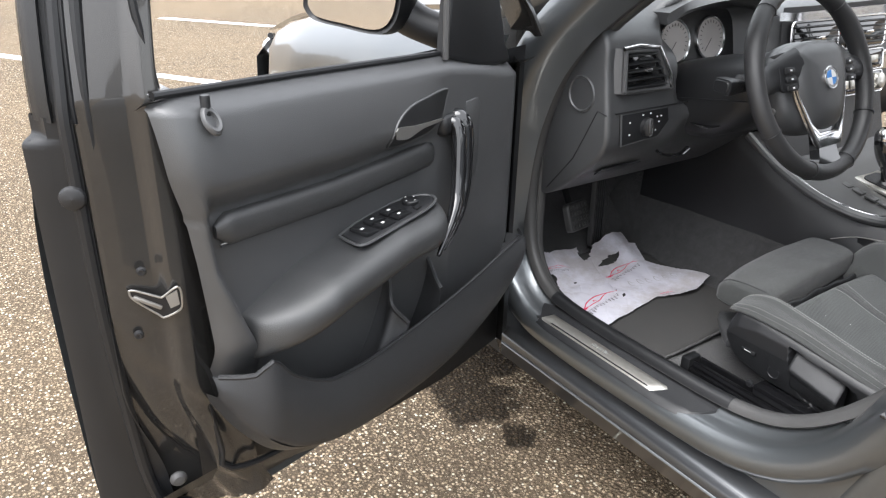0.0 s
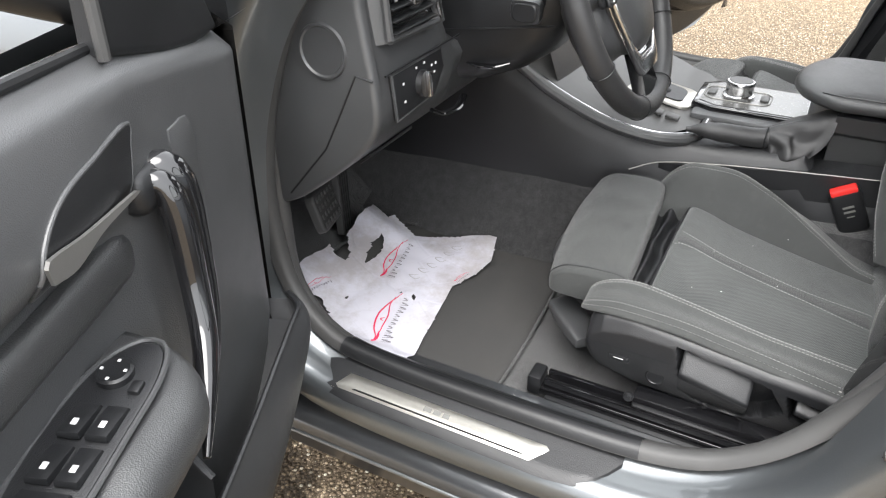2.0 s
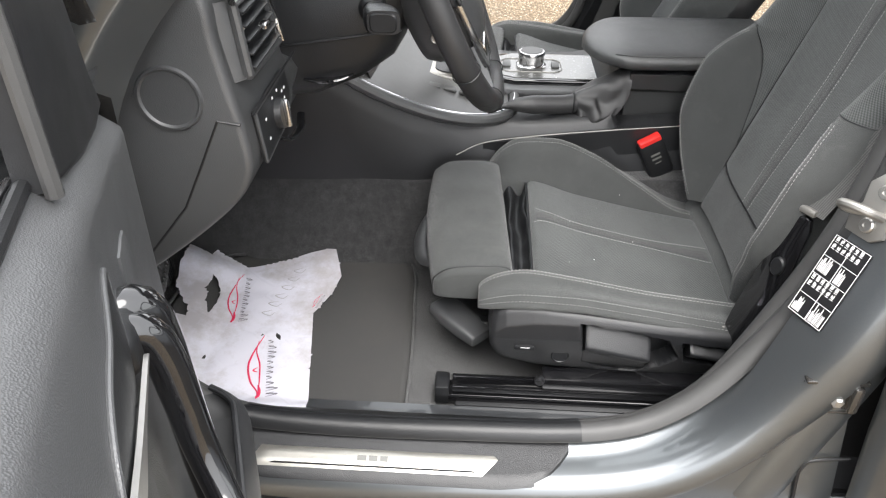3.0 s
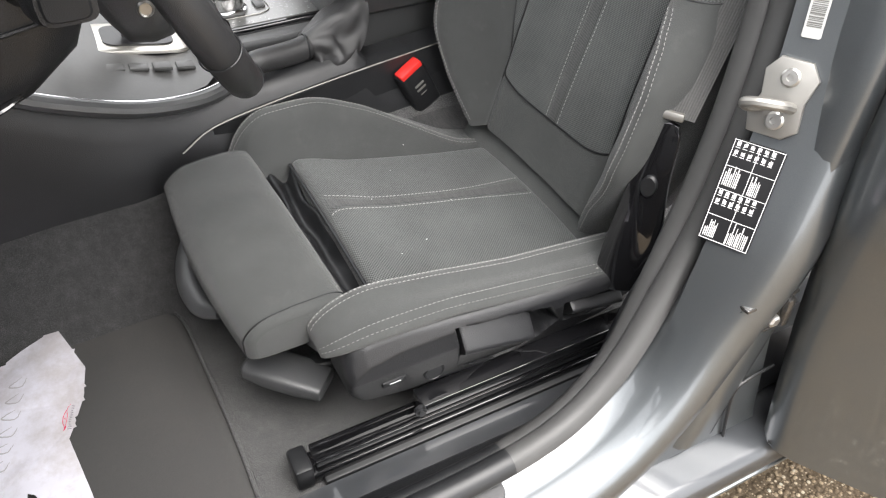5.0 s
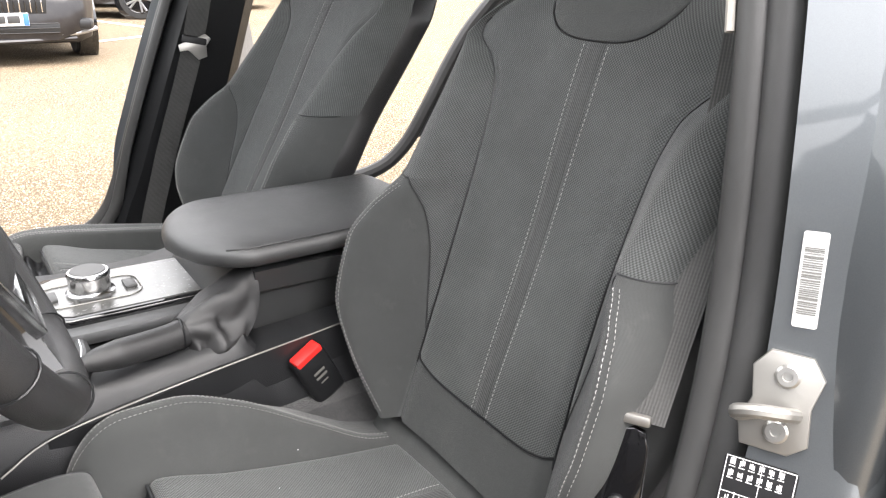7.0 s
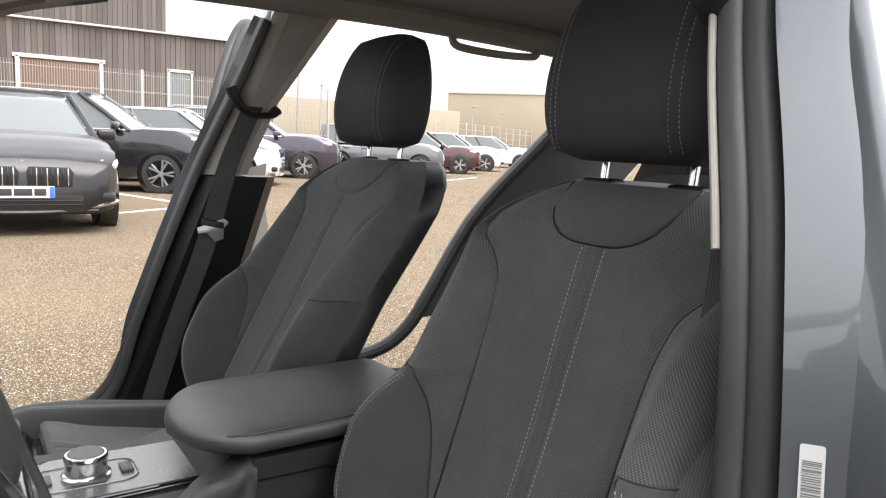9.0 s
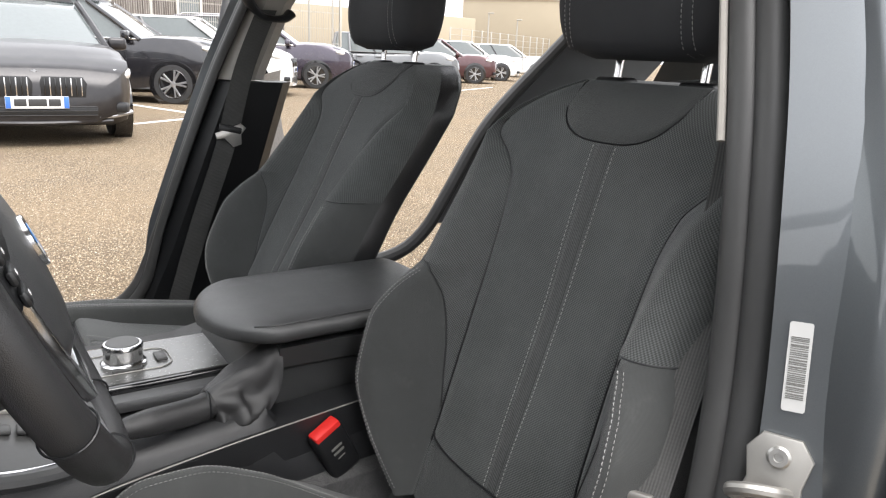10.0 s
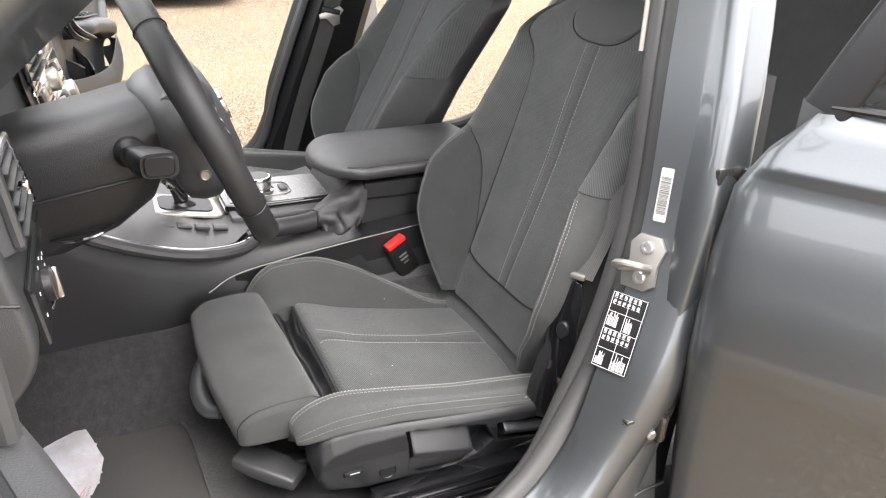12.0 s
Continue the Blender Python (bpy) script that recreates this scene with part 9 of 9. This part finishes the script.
    part("badge", put(lathe([(0, 0), (0.04, 0), (0.038, 0.008), (0, 0.01)], Matrix(((0, 0, 0.7, hl - 0.075), (1, 0, 0, 0), (0, 1, 0.7, nose - 0.035), (0, 0, 0, 1))), 20)), M_chrome, ob)
    return ob


P_black = paint("black_car_paint", (0.018, 0.018, 0.022), 0.2, 0.3, 0.2)
P_dark = paint("dark_grey_car_paint", (0.016, 0.015, 0.017), 0.2, 0.3, 0.28, 0.35)
P_white = paint("white_car_paint", (0.72, 0.72, 0.71), 0.0, 0.0, 0.3)
P_purple = paint("dark_purple_car_paint", (0.040, 0.032, 0.050), 0.2, 0.4, 0.25)
P_grey = paint("mid_grey_car_paint", (0.13, 0.135, 0.14), 0.2, 0.5, 0.3)
P_red = paint("dark_red_car_paint", (0.065, 0.022, 0.026), 0.2, 0.4, 0.3)

near_estate = parked_car("dark grey estate car parked facing the open door", P_dark, (11.55, 0.86), 180, 4.70, 1.83, 1.44, 0.70, True)
part("screen_paper", moved(box((0, 0, 0), (0.004, 0.21, 0.28), 0.001), pose(11.02, 1.20, 1.12, 0, -58, 0)), M_white, near_estate, "white sheet behind the windscreen")
parked_car("black sport utility car with chrome window trim", P_black, (15.75, -0.65), 243, 4.60, 1.84, 1.64, 0.92, True)
parked_car("white compact car with a short bonnet", P_white, (17.6, -2.7), 243, 4.1, 1.75, 1.50, 0.82, True, chrome=False)
parked_car("dark purple people carrier with roof rails", P_purple, (20.6, -5.2), 243, 4.6, 1.84, 1.66, 0.92, True, True)
parked_car("grey small car with a high roof", P_grey, (22.4, -10.0), 240, 4.0, 1.74, 1.50, 0.84, True, chrome=False)
parked_car("dark red small hatchback car in the row", P_red, (24.6, -13.0), 240, 4.0, 1.74, 1.46, 0.82, True, chrome=False)
parked_car("white small hatchback car in the row", P_white, (27.2, -16.0), 240, 4.1, 1.75, 1.48, 0.82, True, chrome=False)
parked_car("white family hatchback car at the end", P_white, (31.5, -21.2), 240, 4.3, 1.78, 1.50, 0.84, True, chrome=False)

# ---------------------------------------------------------------- fence, buildings, posts
M_clad = Nodes("weathered_cladding")
_c = M_clad
_f = _c.noise(1.4, 6, 0.7)
_r = _c.t.nodes.new("ShaderNodeNewGeometry").outputs["Random Per Island"]
_col = _c.mix(_r, (0.085, 0.070, 0.062), (0.150, 0.130, 0.118))
_col = _c.mix(_c.math("MULTIPLY", _f, 0.4), _col, (0.19, 0.165, 0.15))
M_clad = _c.set(Base_Color=_col, Roughness=0.85)
M_galv = simple("galvanised_wire", (0.42, 0.40, 0.36), 0.5, 0.6)
M_beige_wall = simple("far_beige_wall", (0.36, 0.31, 0.23), 0.9, 0, 0.2, 3)
M_frame = simple("pale_frame", (0.62, 0.60, 0.55), 0.6)
M_shutter = simple("brown_shutter", (0.14, 0.085, 0.06), 0.7)

bld = thing("clad_building", "low building clad in weathered dark boards", "building", (30, 0, 0))
part("wall", join(box((31.0, 2.0, 2.12), (5.8, 21.0, 4.24), 0.02), box((33.0, 3.5, 3.1), (5.0, 17.6, 6.2), 0.02)), M_clad, bld, "dark board wall")
boards = []
yy, k = -8.5, 0
while yy < 12.4:
    boards.append(box((28.09, yy, 2.12), (0.04 if k % 2 else 0.08, 0.15, 4.2), 0))
    yy += 0.165
    k += 1
yy = -5.3
while yy < 12.0:
    boards.append(box((30.49, yy, 5.2), (0.05, 0.15, 2.0), 0))
    yy += 0.165
tagged(part("cladding", join(*boards), M_clad, bld, "upright weathered boards", smooth=False), kind="stuff")
part("roof_edge", box((28.05, 2.0, 4.27), (0.24, 21.1, 0.06), 0.01), M_frame, bld, "pale roof edge strip")
part("roof_edge", box((30.45, 3.5, 6.23), (0.24, 17.7, 0.06), 0.01), M_frame, bld)
dr = part("garage_door", box((28.02, -1.6, 1.55), (0.10, 2.3, 3.1), 0.01), M_shutter, bld, "brown garage door")
for c, sz in (((27.98, -1.6, 3.14), (0.12, 2.6, 0.12)), ((27.98, -0.42, 1.57), (0.12, 0.10, 3.14)), ((27.98, -2.78, 1.57), (0.12, 0.10, 3.14))):
    part("door_frame", box(c, sz, 0.01), M_frame, dr, "pale door frame")
wn_ = part("side_door", box((28.02, -5.25, 1.5), (0.10, 0.66, 3.0), 0.01), M_carglass, bld, "narrow glazed door")
for c, sz in (((27.98, -5.25, 3.06), (0.12, 0.86, 0.10)), ((27.98, -4.87, 1.55), (0.12, 0.08, 3.1)), ((27.98, -5.63, 1.55), (0.12, 0.08, 3.1))):
    part("door_frame", box(c, sz, 0.01), M_frame, wn_)

fence = thing("wire_fence", "galvanised welded mesh fence on posts", "fence", (20.4, -2.0, 0.0))
FA, FB = np.array((19.0, 5.2)), np.array((20.9, -7.5))
n_post = 6
for i in range(n_post):
    p = FA + (FB - FA) * i / (n_post - 1)
    part("post", box((p[0], p[1], 1.21), (0.06, 0.06, 2.42), 0.006), M_galv, fence)
for i in range(n_post - 1):
    a, b = FA + (FB - FA) * i / (n_post - 1), FA + (FB - FA) * (i + 1) / (n_post - 1)
    wires = []
    nv = 48
    for k in range(nv + 1):
        p = a + (b - a) * k / nv
        wires.append(box((p[0], p[1], 1.2), (0.008, 0.008, 2.4), 0))
    t = (b - a) / np.linalg.norm(b - a)
    for z in (0.1, 0.3, 0.32, 0.7, 1.1, 1.12, 1.5, 1.9, 1.92, 2.3):
        wires.append(tube([(a[0], a[1], z), (b[0], b[1], z)], 0.005, 4))
    tagged(part("mesh_panel", join(*wires), M_galv, fence, smooth=False), kind="stuff")

far = thing("far_warehouse", "far pale beige warehouse", "building", (52, -38, 0))
part("wall", moved(box((0, 0, 2.7), (9, 11, 5.4), 0.05), pose(54.5, -41.0, 0, 0, 0, 36)), M_beige_wall, far)
part("roof_edge", moved(box((0, 0, 5.4), (9.2, 11.2, 0.25), 0.05), pose(54.5, -41.0, 0, 0, 0, 36)), M_frame, far)
far2 = thing("far_wall", "far low brown boundary building", "building", (46, -18, 0))
part("wall", moved(box((0, 0, 1.75), (3, 30, 3.5), 0.05), pose(47, -16.0, 0, 0, 0, 12)), M_beige_wall, far2)
far3 = thing("far_fence", "far wire fence along the lot", "fence", (40, -32, 0))
for i in range(18):
    x, y = 38 + 0.9 * i, -22 - 1.35 * i
    part("post", box((x, y, 1.2), (0.07, 0.07, 2.4), 0.01), M_galv, far3)
tagged(part("wires", join(*[tube([(38, -22, z), (38 + 0.9 * 17, -22 - 1.35 * 17, z)], 0.012, 4) for z in (0.4, 0.8, 1.2, 1.6, 2.0, 2.35)]), M_galv, far3, smooth=False), kind="stuff")
for x, y, h in ((38, -13.6, 4.6), (41, -16.2, 4.0), (40, -26.0, 3.4), (43, -30.5, 3.3)):
    lp_ = solo("lamp_post", join(tube([(x, y, 0), (x, y, h)], [0.07, 0.045], 10), box((x - 0.2, y, h), (0.5, 0.14, 0.08), 0.03)), M_galv, "thin grey lamp post at the lot's edge", "lamp post", group="lamp posts")
